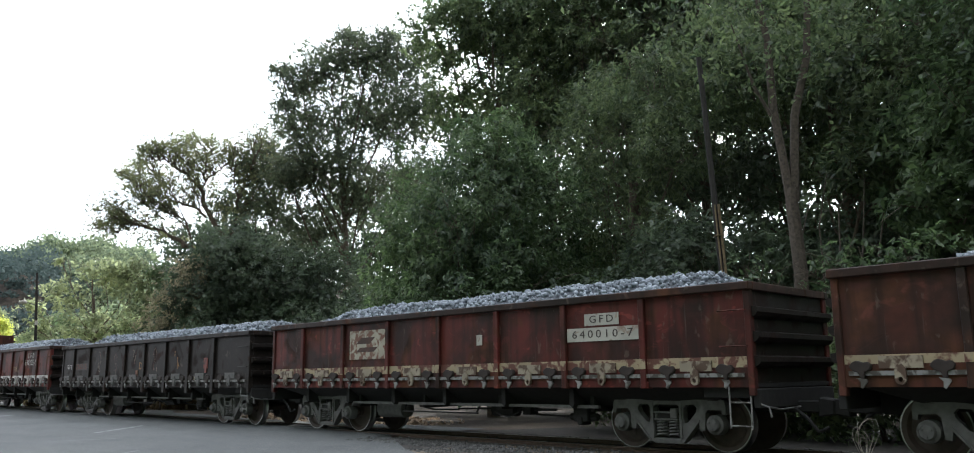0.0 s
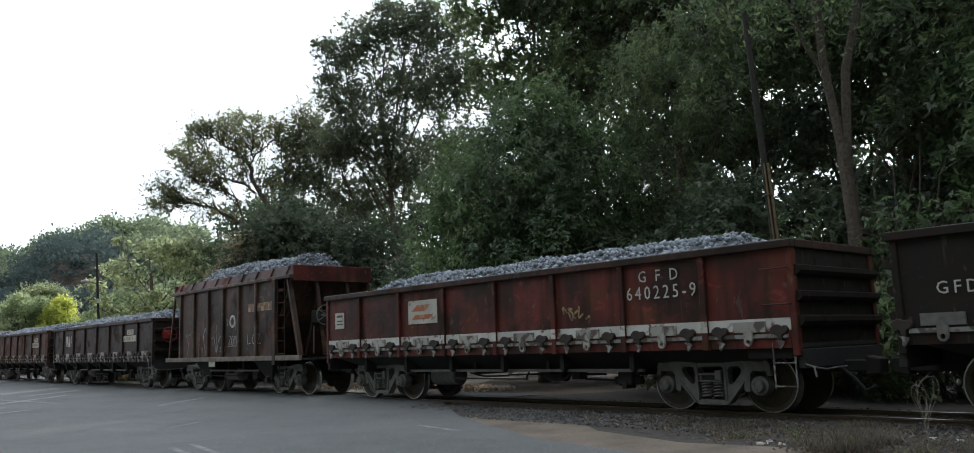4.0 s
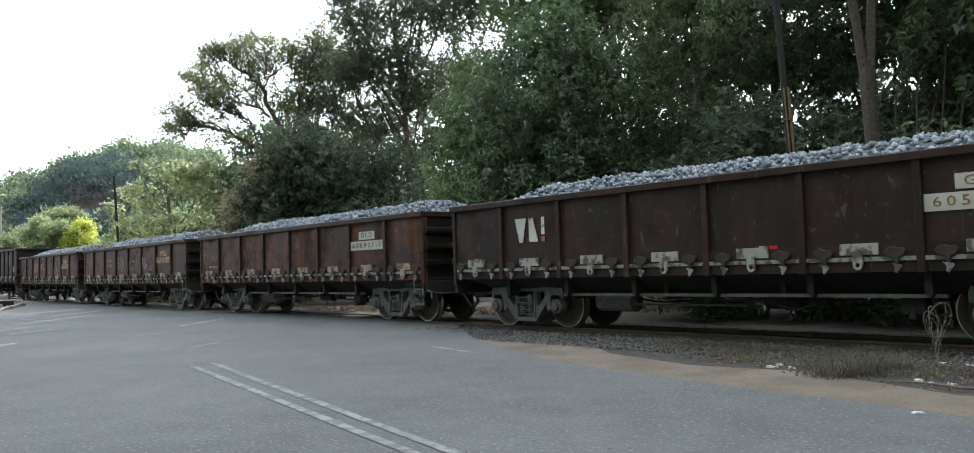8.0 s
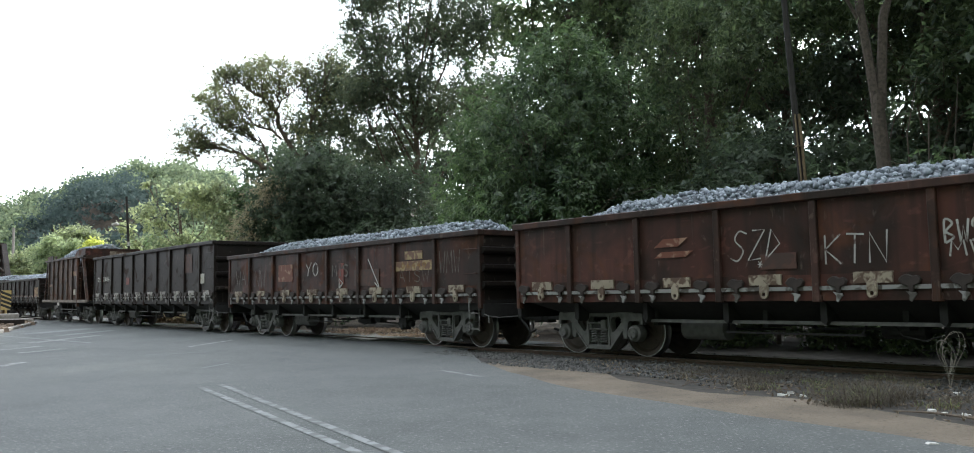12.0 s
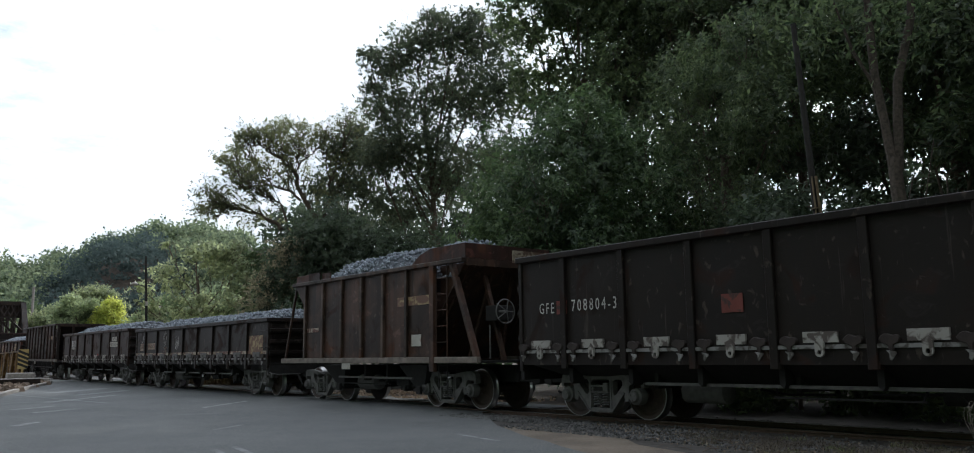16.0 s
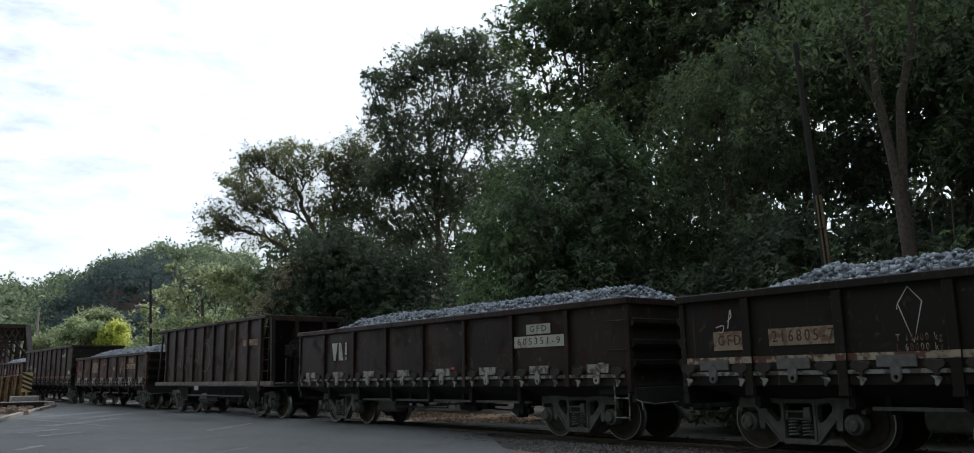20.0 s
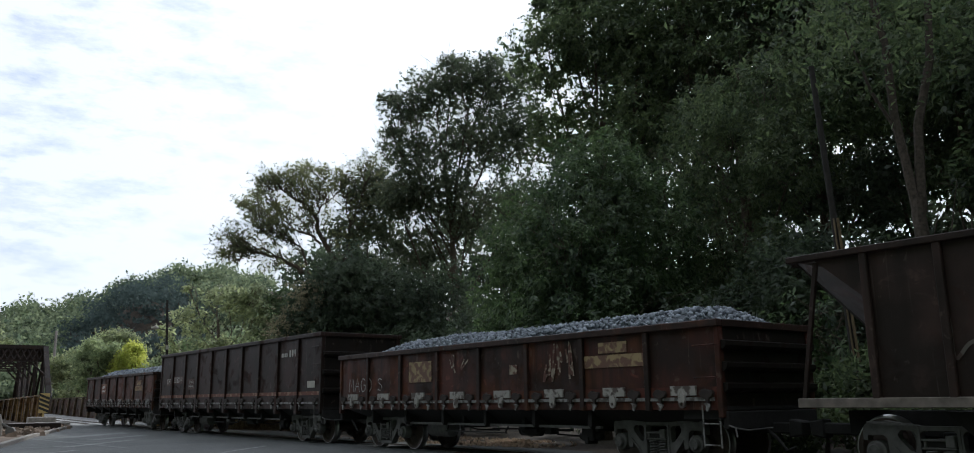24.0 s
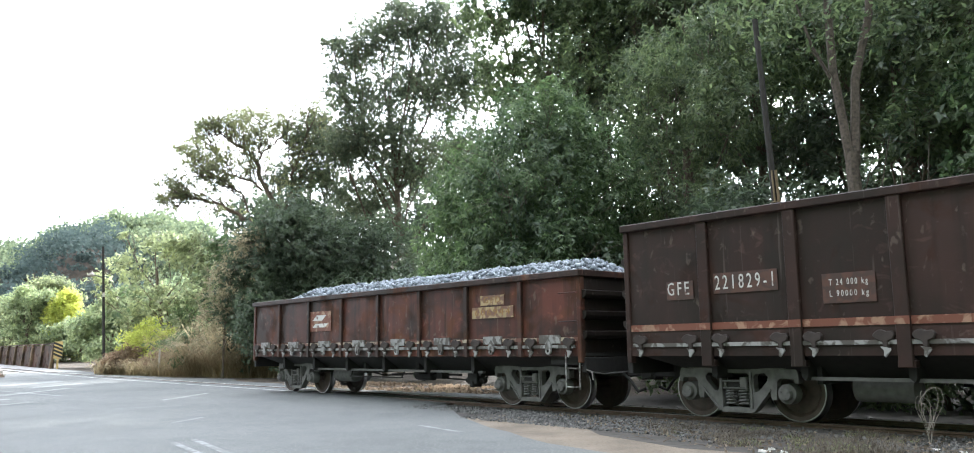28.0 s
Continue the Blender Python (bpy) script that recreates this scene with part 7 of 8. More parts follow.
def umbrella_tree():
    """A leaning trunk whose limbs spread wide to one side and end in fine sprays of small leaves."""
    rng = np.random.default_rng(204)
    fx, fy, _ = polar(17.2, 45)
    z0 = ground_z(fx, fy) - 0.1
    ob = empty("tree", pose(fx, fy, z0), "open-branched tree with a wide flat crown against the sky", "tree", "trees behind the track")
    wood, at, out = Shape(), [], []

    def P(az, el, d=45.0):
        return Vector((polar(az, d)[0] - fx, polar(az, d)[1] - fy, 1.27 + d * math.tan(radians(el)) - z0))

    def limb(rows, r0, r1):
        pts, line = [P(*r) for r in rows], []
        ext = [pts[0]] + pts + [pts[-1]]
        for a, b, c, d in zip(ext, ext[1:], ext[2:], ext[3:]):
            for t in (0, 0.25, 0.5, 0.75):
                line.append(0.5 * (2 * b + (c - a) * t + (2 * a - 5 * b + 4 * c - d) * t * t + (3 * b - a - 3 * c + d) * t ** 3) + Vector(rng.normal(size=3)) * 0.05)
        line.append(pts[-1])
        n = len(line) - 1
        wood.tube(line, [0.72 * r0 + (0.6 * r1 - 0.72 * r0) * i / n for i in range(n + 1)], 6, False)
        return line
    limb(((17.2, -1.6), (17.2, 4), (17.6, 8.0), (17.7, 9.4)), 0.3, 0.22)
    limb(((17.4, 6.0), (18.6, 7.9), (20.0, 8.7)), 0.22, 0.19)
    mains = [limb(((17.7, 9.4), (18.8, 11.1), (19.2, 12.3), (19.9, 13.0), (20.8, 13.7), (21.6, 14.1, 44.5), (22.6, 14.0, 44.2)), 0.21, 0.03),
             limb(((19.1, 12.2), (18.9, 13.6, 44.6), (18.6, 14.9, 44.3)), 0.1, 0.025), limb(((20.0, 8.7), (21.1, 9.4), (22.0, 9.7), (23.3, 9.9), (24.0, 10.3)), 0.18, 0.03),
             limb(((18.8, 10.6), (19.6, 11.2, 45.4), (20.8, 11.5, 45.8), (21.9, 11.9, 46), (22.8, 12.3, 46.2), (23.4, 12.8, 46.4)), 0.12, 0.025),
             limb(((19.6, 9.2), (20.2, 10.3, 44.5), (20.9, 10.6, 44.2), (21.9, 11.2, 44), (22.7, 11.3, 44)), 0.08, 0.02), limb(((22.6, 9.8), (23.5, 9.7), (24.2, 9.1)), 0.05, 0.015),
             limb(((19.9, 13.0), (19.9, 14.0, 45.5), (20.2, 15.0, 45.8)), 0.07, 0.02), limb(((20.8, 11.5, 45.8), (21.4, 12.6, 45.6), (22.2, 13.4, 45.4)), 0.06, 0.02),
             limb(((17.5, 8.8), (17.0, 10.4, 44.6), (16.9, 12.2, 44.2), (17.5, 14.2, 44)), 0.12, 0.025), limb(((17.2, 9.6), (16.2, 11.4), (15.4, 13.6), (15.0, 15.4)), 0.11, 0.025),
             limb(((16.9, 11.6, 44.3), (16.2, 13.6, 44), (15.9, 15.6, 43.8)), 0.07, 0.02), limb(((16.4, 11.0), (15.0, 12.0), (14.2, 13.2)), 0.07, 0.02), limb(((18.9, 13.0, 44.6), (18.0, 13.8, 44.2), (17.4, 14.4, 44)), 0.06, 0.02)]
    crest = lambda az: float(np.interp(az, (14, 16.2, 17.6, 19.4, 21.4, 23.2, 24.2, 25.9, 26.5), (17.4, 17.1, 16.0, 16.3, 15.9, 14.8, 13.6, 11.4, 9.0)))
    hub = P(18.4, 8.8)
    for line in mains:
        for i in range(2, len(line)):
            for _ in range(3):
                away = (line[i] - hub).normalized()
                d = (away * 0.8 + Vector((rng.uniform(-0.75, 0.75), rng.uniform(-0.9, 0.9), rng.uniform(-0.3, 0.7)))).normalized()
                n = rng.uniform(0.7, 2.4)
                for _ in range(5):
                    x, y, z = line[i] + d * n + Vector((fx, fy, z0 - 1.27))
                    if z < math.hypot(x, y) * math.tan(radians(crest(math.degrees(math.atan2(-x, y))))) - 0.1:
                        break
                    n *= 0.75
                if n < 0.5 and rng.random() < 0.7:
                    continue
                g, e = line[i] + d * n * 0.5 + Vector(rng.normal(size=3)) * 0.14, line[i] + d * n
                wood.tube([line[i], g, e], [0.026, 0.016, 0.006], 5, False)
                twigs = [(g, e)]
                for _ in range(3):
                    a = line[i].lerp(e, rng.uniform(0.3, 0.95))
                    f = a + d * 0.25 + Vector((rng.uniform(-0.6, 0.6), rng.uniform(-0.6, 0.6), rng.uniform(-0.3, 0.35)))
                    wood.tube([a, f], [0.011, 0.005], 4, False)
                    twigs.append((a, f))
                for a, f in twigs:
                    for _ in range(4):
                        at.append(a.lerp(f, rng.uniform(0.25, 1.08)) + Vector(rng.normal(size=3)) * 0.12)
                        out.append((d + Vector(rng.normal(size=3)) * 0.6).normalized())
    part("trunk", wood.mesh("trunk", "bark", smooth=True), ob, "")
    part("crown", rosettes("crown", np.array(at), np.array(out), 0.14, "leaf_airy", 205, 4, 0.46, 0.15), ob, "")


def build_woods():
    D, M, L = "leaf_dark", "leaf_mid", "leaf_light"
    W, S = "trees behind the track", "shrubs behind the track"
    # broad dense tree with drooping glossy leaves
    leafy("tree", (-0.5, 28.0), "dense round tree with drooping glossy leaves", ((0.6, 27, 6.4, 2.9, 3.3), (4.2, 27.4, 5.0, 1.9, 2.6), (-3.6, 26.6, 5.6, 2.1, 3.2), (0.6, 26, 3.2, 3.0, 2.2), (5.8, 27.6, 3.0, 1.6, 1.9),
                                 (-1.0, 27.2, 8.4, 1.8, 1.7), (-5.4, 26.4, 3.4, 1.7, 2.0), (1.8, 25.4, 5.2, 1.5, 1.6), (-1.8, 25.2, 4.6, 1.4, 1.5)), "leaf_gloss", 0.205, 84, 101, W, 0.2, holes=0.42, grain=1.2, droop=0.75, count=9, width=0.32)
    # shaded trees beside it
    leafy("tree", (-10.5, 29.0), "shaded dark-leaved tree with hanging sprays", ((-9, 29, 6.2, 2.3, 2.8), (-12.2, 27, 4.6, 2.0, 2.2), (-9.2, 30, 9.8, 2.4, 2.3), (-13.6, 26.5, 8.6, 1.9, 1.7), (-7.4, 29, 3.6, 2.2, 1.9), (-12.4, 27.5, 11.0, 2.2, 1.6)),
          D, 0.2, 76, 111, W, 0.17, holes=0.4, droop=0.8, count=8, width=0.3)
    # tall fine-leaved tree against the sky, in airy layers
    leafy("tree", (9.4, 43.0), "tall fine-leaved tree with airy layered crown", ((12.8, 42, 16.4, 1.6, 1.0), (12.7, 42, 14.2, 1.9, 1.3), (10.9, 42, 17.5, 2.1, 1.4), (8.2, 42, 18.2, 2.1, 1.4), (5.6, 42, 17.6, 2.1, 1.6), (11.2, 42, 12.4, 2.5, 1.8),
                                 (8.4, 43, 15.2, 2.9, 2.1), (5.2, 41, 14.6, 2.5, 2.1), (8.6, 43, 11.0, 2.9, 2.0), (13.4, 42, 11.4, 1.6, 1.2), (5.0, 41, 11.2, 2.2, 1.8), (14.3, 42, 17.1, 0.8, 0.35), (14.0, 42, 15.2, 0.9, 0.4), (9.6, 42, 19.2, 0.9, 0.6),
                                 (6.8, 42, 19.2, 0.9, 0.6), (12.0, 44, 9.2, 2.4, 1.5)), "leaf_fine", 0.165, 98, 121, W, 0.2, fork=0.42, holes=0.26, grain=2.6, count=7, width=0.5, droop=0.25, inner=0.05)
    leafy("tree", (15.6, 45.0), "small backlit tree with light leaves", ((15.9, 45, 12.4, 1.5, 1.3), (17.0, 46, 10.6, 1.5, 1.2), (14.6, 44, 10.4, 1.7, 1.4), (13.8, 44, 12.2, 1.3, 1.1), (15.0, 45, 13.4, 1.1, 0.7), (16.0, 46, 8.6, 1.9, 1.3)),
          "leaf_fine", 0.175, 100, 131, W, 0.1, holes=0.2, grain=2.2, count=6, width=0.5, droop=0.2, inner=0.05)
    # tall trees at the back
    leafy("tree", (-1.5, 38.0), "tall dark tree rising over the others", ((2.4, 38, 17.6, 2.2, 1.9), (-0.8, 37, 18.2, 2.5, 2.3), (1.6, 38, 14.0, 2.0, 1.9), (-4.0, 36, 17.4, 2.6, 2.2), (-4.0, 36, 13.4, 2.5, 2.1), (-1.6, 38, 22.0, 3.0, 2.4), (1.4, 38.5, 20.6, 2.0, 1.6)),
          D, 0.23, 62, 141, W, 0.26, fork=0.4, holes=0.36, grain=0.9, count=7, width=0.48, droop=0.3)
    leafy("tree", (-10.0, 35.0), "tall dark tree rising over the others", ((-8.0, 35, 16.2, 2.5, 2.1), (-7.2, 36, 20.0, 2.8, 2.3), (-12.0, 34, 14.6, 2.5, 2.1), (-12.0, 34, 18.6, 2.9, 2.4), (-16.4, 32, 13.6, 2.3, 1.7), (-16.0, 33, 17.4, 3.0, 2.2), (-9.0, 34, 12.6, 2.2, 1.6)),
          D, 0.23, 55, 151, W, 0.26, fork=0.4, holes=0.34, grain=0.9, count=7, width=0.48, droop=0.4)
    leafy("tree", (-24.4, 26.5), "spreading dark-leaved tree over the track", ((-19.4, 26, 10.4, 2.1, 1.6), (-23.6, 25, 9.8, 2.1, 1.7), (-27.8, 24, 9.0, 2.1, 1.8), (-21.2, 27, 13.2, 2.5, 1.8), (-27.0, 26, 12.8, 2.6, 2.0), (-25.4, 23.5, 6.6, 1.4, 1.0), (-22.8, 26, 7.6, 1.3, 0.9)),
          D, 0.24, 62, 161, W, 0.18, holes=0.36, count=8, width=0.38, droop=0.5)
    leafy("tree", (-31.5, 22.5), "spreading leafy tree beside the track", ((-31.5, 22, 7.6, 1.9, 1.8), (-29.8, 21.5, 5.2, 1.5, 1.1), (-34.0, 21, 6.0, 2.0, 2.4), (-33.5, 22, 10.2, 2.3, 1.8), (-36.5, 21, 8.6, 2.2, 2.2), (-28.4, 22.6, 7.0, 1.3, 0.9)),
          "leaf_gloss", 0.24, 62, 171, W, 0.16, holes=0.36, count=8, width=0.38, droop=0.5)
    # dense dark thicket at the foot of the far trees
    leafy("shrub", (17.0, 38.5), "dense dark thicket under the open-branched tree", ((18.6, 38.5, 4.7, 1.9, 2.8), (16.4, 37.5, 5.4, 2.1, 3.0), (19.8, 40, 5.6, 1.2, 1.2), (17.6, 38, 6.6, 1.5, 1.2), (19.6, 39.5, 3.2, 1.5, 2.1), (17.4, 36.5, 2.4, 2.2, 1.8), (14.6, 37, 3.4, 2.0, 2.6)),
          "leaf_shade", 0.19, 92, 181, S, 0.12, holes=0.75, count=7, width=0.5, droop=0.4)
    # added bush, its pale brown imitates haze at the thicket's edge
    leafy("shrub", (21.0, 39.6), "brownish bush added at the edge of the thicket, with haze in its colour", ((21.2, 39, 2.9, 1.3, 1.4), (20.3, 38, 4.5, 1.4, 1.3), (19.4, 37.4, 6.0, 1.2, 0.8), (22.0, 40.5, 1.9, 1.0, 0.9)),
          "leaf_hazed", 0.15, 62, 185, S, 0.05, holes=0.22, grain=1.8, count=6, width=0.4, droop=0.4)
    leafy("shrub", (10.5, 37.0), "dense dark thicket under the tall tree", ((13.2, 37.4, 4.9, 2.2, 2.6), (10.4, 37, 4.6, 2.1, 2.5), (7.8, 35.5, 3.4, 2.0, 2.0), (12.0, 35, 2.4, 2.4, 1.8), (8.2, 33.5, 2.6, 2.2, 2.0), (6.2, 33, 2.0, 1.6, 1.7)),
          "leaf_shade", 0.19, 88, 191, S, 0.12, holes=0.65, count=7, width=0.5, droop=0.4)
    leafy("shrub", (-15.0, 24.5), "dark shrub in the shade of the trees", ((-14.2, 24, 4.2, 1.7, 1.9), (-11.4, 24.5, 3.4, 1.7, 1.7), (-19.2, 24, 4.4, 1.2, 1.3), (-8.4, 24.6, 2.8, 1.6, 1.5), (-21.6, 23.6, 4.0, 1.2, 1.1)),
          "leaf_shade", 0.22, 70, 201, S, 0.1, holes=0.4, count=8, width=0.4, droop=0.5)
    leafy("shrub", (-27.5, 25.5), "dark shrub in the shade of the trees", ((-24.2, 25.5, 4.0, 1.5, 1.4), (-27.0, 25.5, 4.6, 1.6, 1.6), (-30.4, 25, 4.4, 1.7, 1.7), (-33.4, 24.5, 4.2, 1.7, 1.9), (-25.4, 26.5, 6.4, 1.2, 1.0)),
          "leaf_shade", 0.2, 60, 205, S, 0.08, holes=0.3, grain=1.4, count=8, width=0.4, droop=0.5)
    # lighter undergrowth that catches the sky, along the far side of the track
    for i, (az, d, z, r, rz) in enumerate(((-14.2, 20.5, 2.9, 1.0, 0.9), (-18.2, 20.0, 3.2, 0.9, 0.9), (-9.8, 21.6, 2.6, 1.0, 0.8), (-23.8, 19.0, 3.4, 0.9, 0.9), (-28.0, 18.6, 3.3, 1.0, 1.0), (-31.8, 18.0, 3.2, 1.0, 1.1))):
        leafy("shrub", (az, d), "leafy green undergrowth beside the track", ((az, d, z, r, rz), (az + 1.6, d, z - 0.9, r, rz), (az - 1.8, d + 0.3, z - 1.1, r * 0.9, rz)), "leaf_gloss", 0.2, 26, 210 + i, S, 0.05, holes=0.25, count=7, width=0.38, droop=0.6)
    # deeper woods behind, as a dark mass with a few windows to the sky
    deep = None
    for i, (az, low, tall) in enumerate(((17.0, 3, 9.5), (11.5, 3, 12), (6.0, 3, 13.5), (0.5, 3, 14), (-5.0, 3, 21), (-10.5, 3, 22), (-15.5, 3, 21), (-21.0, 3, 20), (-27.5, 3, 19), (-34.0, 3, 19))):
        rng = random.Random(400 + i)
        d = 54 if az > -4 else 41 - 0.42 * max(0.0, -az)
        boughs, z = [], low
        while z < tall:
            for da in (-2.1, 0.4, 2.6):
                if not (-18.6 < az + da < -16.2 and 5.5 < z < 8.5):
                    boughs.append((az + da + rng.uniform(-0.6, 0.6), d + rng.uniform(-1.5, 1.5), z + rng.uniform(-0.8, 0.8), rng.uniform(1.7, 2.3) * (1.25 if az > -4 else 1.0), rng.uniform(1.5, 2.0)))
            z += 3.1
        deep = leafy("tree", (az, d), "dark tree deep in the woods behind the track", tuple(boughs), "leaf_shade", 0.3, 17 if az > -12 else 23, 410 + i, W, 0.2, fork=0.5, holes=0.5, count=7, width=0.5, droop=0.4, inner=0.15)
    # unseen trees added on along the track, to darken the wagon ends
    for k, (st, la) in enumerate(((-12, 8.0), (-20, 6.5), (-29, 8.0), (-40, 7.0))):
        x, y, z, _ = track(st, la)
        copy_thing(deep, pose(x, y, z - 0.1, 0, 0, 20 + 67 * k))
    # low dark bushes added along the far side of the track to block light
    x, y, z, yaw = track(-10, 4.0)
    low = tree(x, y, 2.4, 1.9, "low dark bush added along the track to block light", D, "bark", 0.0, 60, 150, 0.18, 90, 0.06, 0.2, name="shrub", group="low bushes along the track", depth=3, wide=1.3)
    rng = random.Random(8)
    for k in range(13):
        s = -7.5 + 2.7 * k
        if s > 14:
            break
        x, y, z, yaw = track(s, 4.0 + rng.uniform(-0.3, 0.9))
        copy_thing(low, pose(x, y, z - 0.1, 0, 0, 47 * k))
    # forked pale trunk
    x, y, _ = polar(-20.85, 20.5)
    fork = Shape()
    fork.tube([(0.05, 0, 0), (0.0, 0, 2), (0.06, 0, 3.6), (0.0, 0.05, 5.2), (0.02, 0.05, 5.6)], [0.2, 0.17, 0.16, 0.15, 0.15], 9)
    fork.tube([(-0.03, 0.05, 5.3), (-0.12, 0.1, 6.4), (-0.22, 0.2, 7.6), (-0.2, 0.3, 9.4), (-0.45, 0.4, 11.4), (-0.6, 0.5, 14)], [0.11, 0.1, 0.1, 0.085, 0.07, 0.04], 8)
    fork.tube([(0.06, 0.05, 5.3), (0.16, 0.1, 6.3), (0.28, 0.2, 7.4), (0.75, 0.3, 9), (1.0, 0.4, 11.5), (1.5, 0.4, 14.5)], [0.115, 0.11, 0.105, 0.09, 0.07, 0.04], 8)
    fork.tube([(-0.2, 0.15, 7.2), (-0.7, 0.1, 8.2), (-1.1, 0.2, 9.8)], [0.045, 0.035, 0.015], 6)
    for k in range(5):
        fork.tube([(0.3 + 0.3 * k, 0.4, 0.3), (0.4 + 0.34 * k, 0.3, 2.6), (0.2 + 0.5 * k, 0.3, 4.2 + 0.5 * (k % 3)), (0.5 + 0.45 * k, 0.2, 5.4 + 0.6 * (k % 2))], [0.025, 0.022, 0.018, 0.008], 5)
    ob = empty("tree", pose(x, y, 0), "slender forked tree with a pale trunk", "tree", "trees behind the track")
    part("trunk", fork.mesh("trunk", "pale_bark", smooth=True), ob, "pale forked trunk")
    nr = np.random.default_rng(77)
    cen = np.concatenate([np.array((a, b, c)) + nr.normal(size=(900, 3)) * (1.2, 1.2, 0.8) for a, b, c in ((-2.3, 0.4, 12.5), (1.0, 0.5, 13), (-1.2, 0.3, 10.4), (0.3, 1.2, 11), (1.6, -0.6, 9.6), (-0.4, -0.4, 9.2))])
    part("crown", leaf_cloud("crown", cen, 0.18, "leaf_dark", 78), ob, "")
    # open-branched tree against the sky
    umbrella_tree()
    # lighter trees beyond the crossing
    leafy("tree", (24.6, 54), "light-leaved tree beyond the crossing", ((26.8, 54, 6.3, 1.5, 1.1), (24.6, 53, 7.4, 1.6, 1.0), (23.0, 52, 6.6, 1.6, 1.3), (28.2, 55, 4.6, 0.9, 0.8), (25.6, 53, 4.4, 2.0, 1.3), (22.2, 51, 4.8, 1.6, 1.5), (27.2, 54, 8.3, 0.5, 0.2), (25.4, 54, 8.0, 1.2, 0.6), (23.2, 52, 7.8, 1.2, 0.7), (28.6, 55, 5.7, 0.8, 0.6), (26.4, 53, 3.0, 1.4, 1.0), (24.0, 52, 2.8, 1.4, 1.0)),
          L, 0.28, 30, 231, "trees beyond the crossing", 0.12, holes=0.08, grain=1.3, count=6, width=0.55, droop=0.25, inner=0.1)
    for i, (az, d, h, sp, mat, base, cl, per, leaf) in enumerate(((20.6, 52, 8.2, 2.8, M, 0.1, 25, 110, 0.26),
                                                            (23.6, 60, 6.0, 3.2, "leaf_pale", 0.0, 40, 110, 0.3), (27.6, 66, 5.2, 2.8, "leaf_pale", 0.0, 30, 100, 0.32), (25.4, 66, 6.2, 3.0, M, 0.0, 40, 100, 0.3))):
        x, y, _ = polar(az, d)
        tree(x, y, h, sp, "light-leaved tree beyond the crossing", mat, "bark", base, cl, per, leaf, 220 + i, 0.14, 0.2, group="trees beyond the crossing", depth=4, wide=1.2)
    for i, (az, d, h, sp) in enumerate(((27.3, 49.8, 1.2, 0.9), (26.6, 48.8, 1.6, 0.9), (25.9, 47.9, 1.1, 0.9), (24.6, 46.8, 1.3, 0.9), (26.2, 50.5, 2.2, 1.0))):
        x, y, _ = polar(az, d)
        tree(x, y, h, sp, "withered brown brushwood on the bank", "leaf_brown", "bark", 0.0, 30, 130, 0.13, 300 + i, 0.03, 0.24, group="brushwood on the bank", name="shrub", depth=3, wide=1.3)
    # dry bank with tall grass and a sunlit yellow bush
    nr = np.random.default_rng(9)
    spots = []
    for _ in range(210):
        q = nr.random()
        az = 17.5 + 10.5 * q
        d = (39.5 + 8.5 * max(0, (az - 19.4) / 8.2)) + 0.4 + nr.uniform(0, 3.0)
        p = polar(az, d)
        spots.append((p[0], p[1], nr.uniform(0.35, 1.0) * (1.15 if az < 22.8 else 0.42)))
    blades("dry_grass", "tall dry grass on the bank by the road", spots, 2.6, 60, 0.6, "dry_grass", 31, width=0.02, lean=1.0)
    blades("green_grass", "tall greenish grass on the bank", [(a + 0.3, b + 0.7, h) for a, b, h in spots[::2]], 2.2, 60, 0.7, "green_grass", 32, width=0.02, lean=0.8)
    x, y, _ = polar(25.6, 48.6)
    tree(x, y, 3.1, 1.25, "sunlit yellow-green bush on the bank", "leaf_sunlit", "bark", 0.05, 24, 80, 0.16, 240, 0.05, 0.22, name="shrub", group="bushes on the bank", depth=3)
    x, y, _ = polar(22.0, 44.5)
    tree(x, y, 2.4, 1.7, "dull green bush on the bank", "leaf_mid", "bark", 0.0, 40, 120, 0.16, 241, 0.05, 0.22, name="shrub", group="bushes on the bank", depth=3)
    # beyond the bridge
    P = "leaf_pale"
    # the small yellow trees paint in the sunlit side of the pale crowns
    for i, (az, d, h, sp, mat, leaf) in enumerate(((31.5, 99, 8.7, 4.2, L, 0.36), (30.4, 90, 7.0, 1.5, "leaf_sunlit", 0.32), (29.75, 89.6, 5.0, 1.1, "leaf_sunlit", 0.3), (33.2, 110, 7.2, 3.4, L, 0.38), (32.4, 92, 7.4, 2.7, P, 0.32), (31.2, 92, 6.2, 2.2, P, 0.32), (29.4, 88, 4.0, 3.2, P, 0.34),
                                            (38.2, 165, 14.5, 7, L, 0.6), (41.5, 165, 14, 7.5, L, 0.6), (36.0, 165, 11, 5.5, M, 0.55), (28.3, 96, 3.6, 3.0, M, 0.36))):
        x, y, _ = polar(az, d)
        tree(x, y, h, sp, "sunlit side of a crown beyond the bridge, drawn as a yellow-green tree" if mat == "leaf_sunlit" else "light green tree beyond the bridge", mat, "bark", 0.02, 55, 110, leaf, 260 + i, 0.2, 0.17,
             group="trees beyond the bridge", depth=4, wide=1.2)
    build_hill()
    nr = np.random.default_rng(61)
    cen = []
    while len(cen) < 2600:
        s, la = nr.uniform(17.6, 28), nr.uniform(1.5, 5.0)
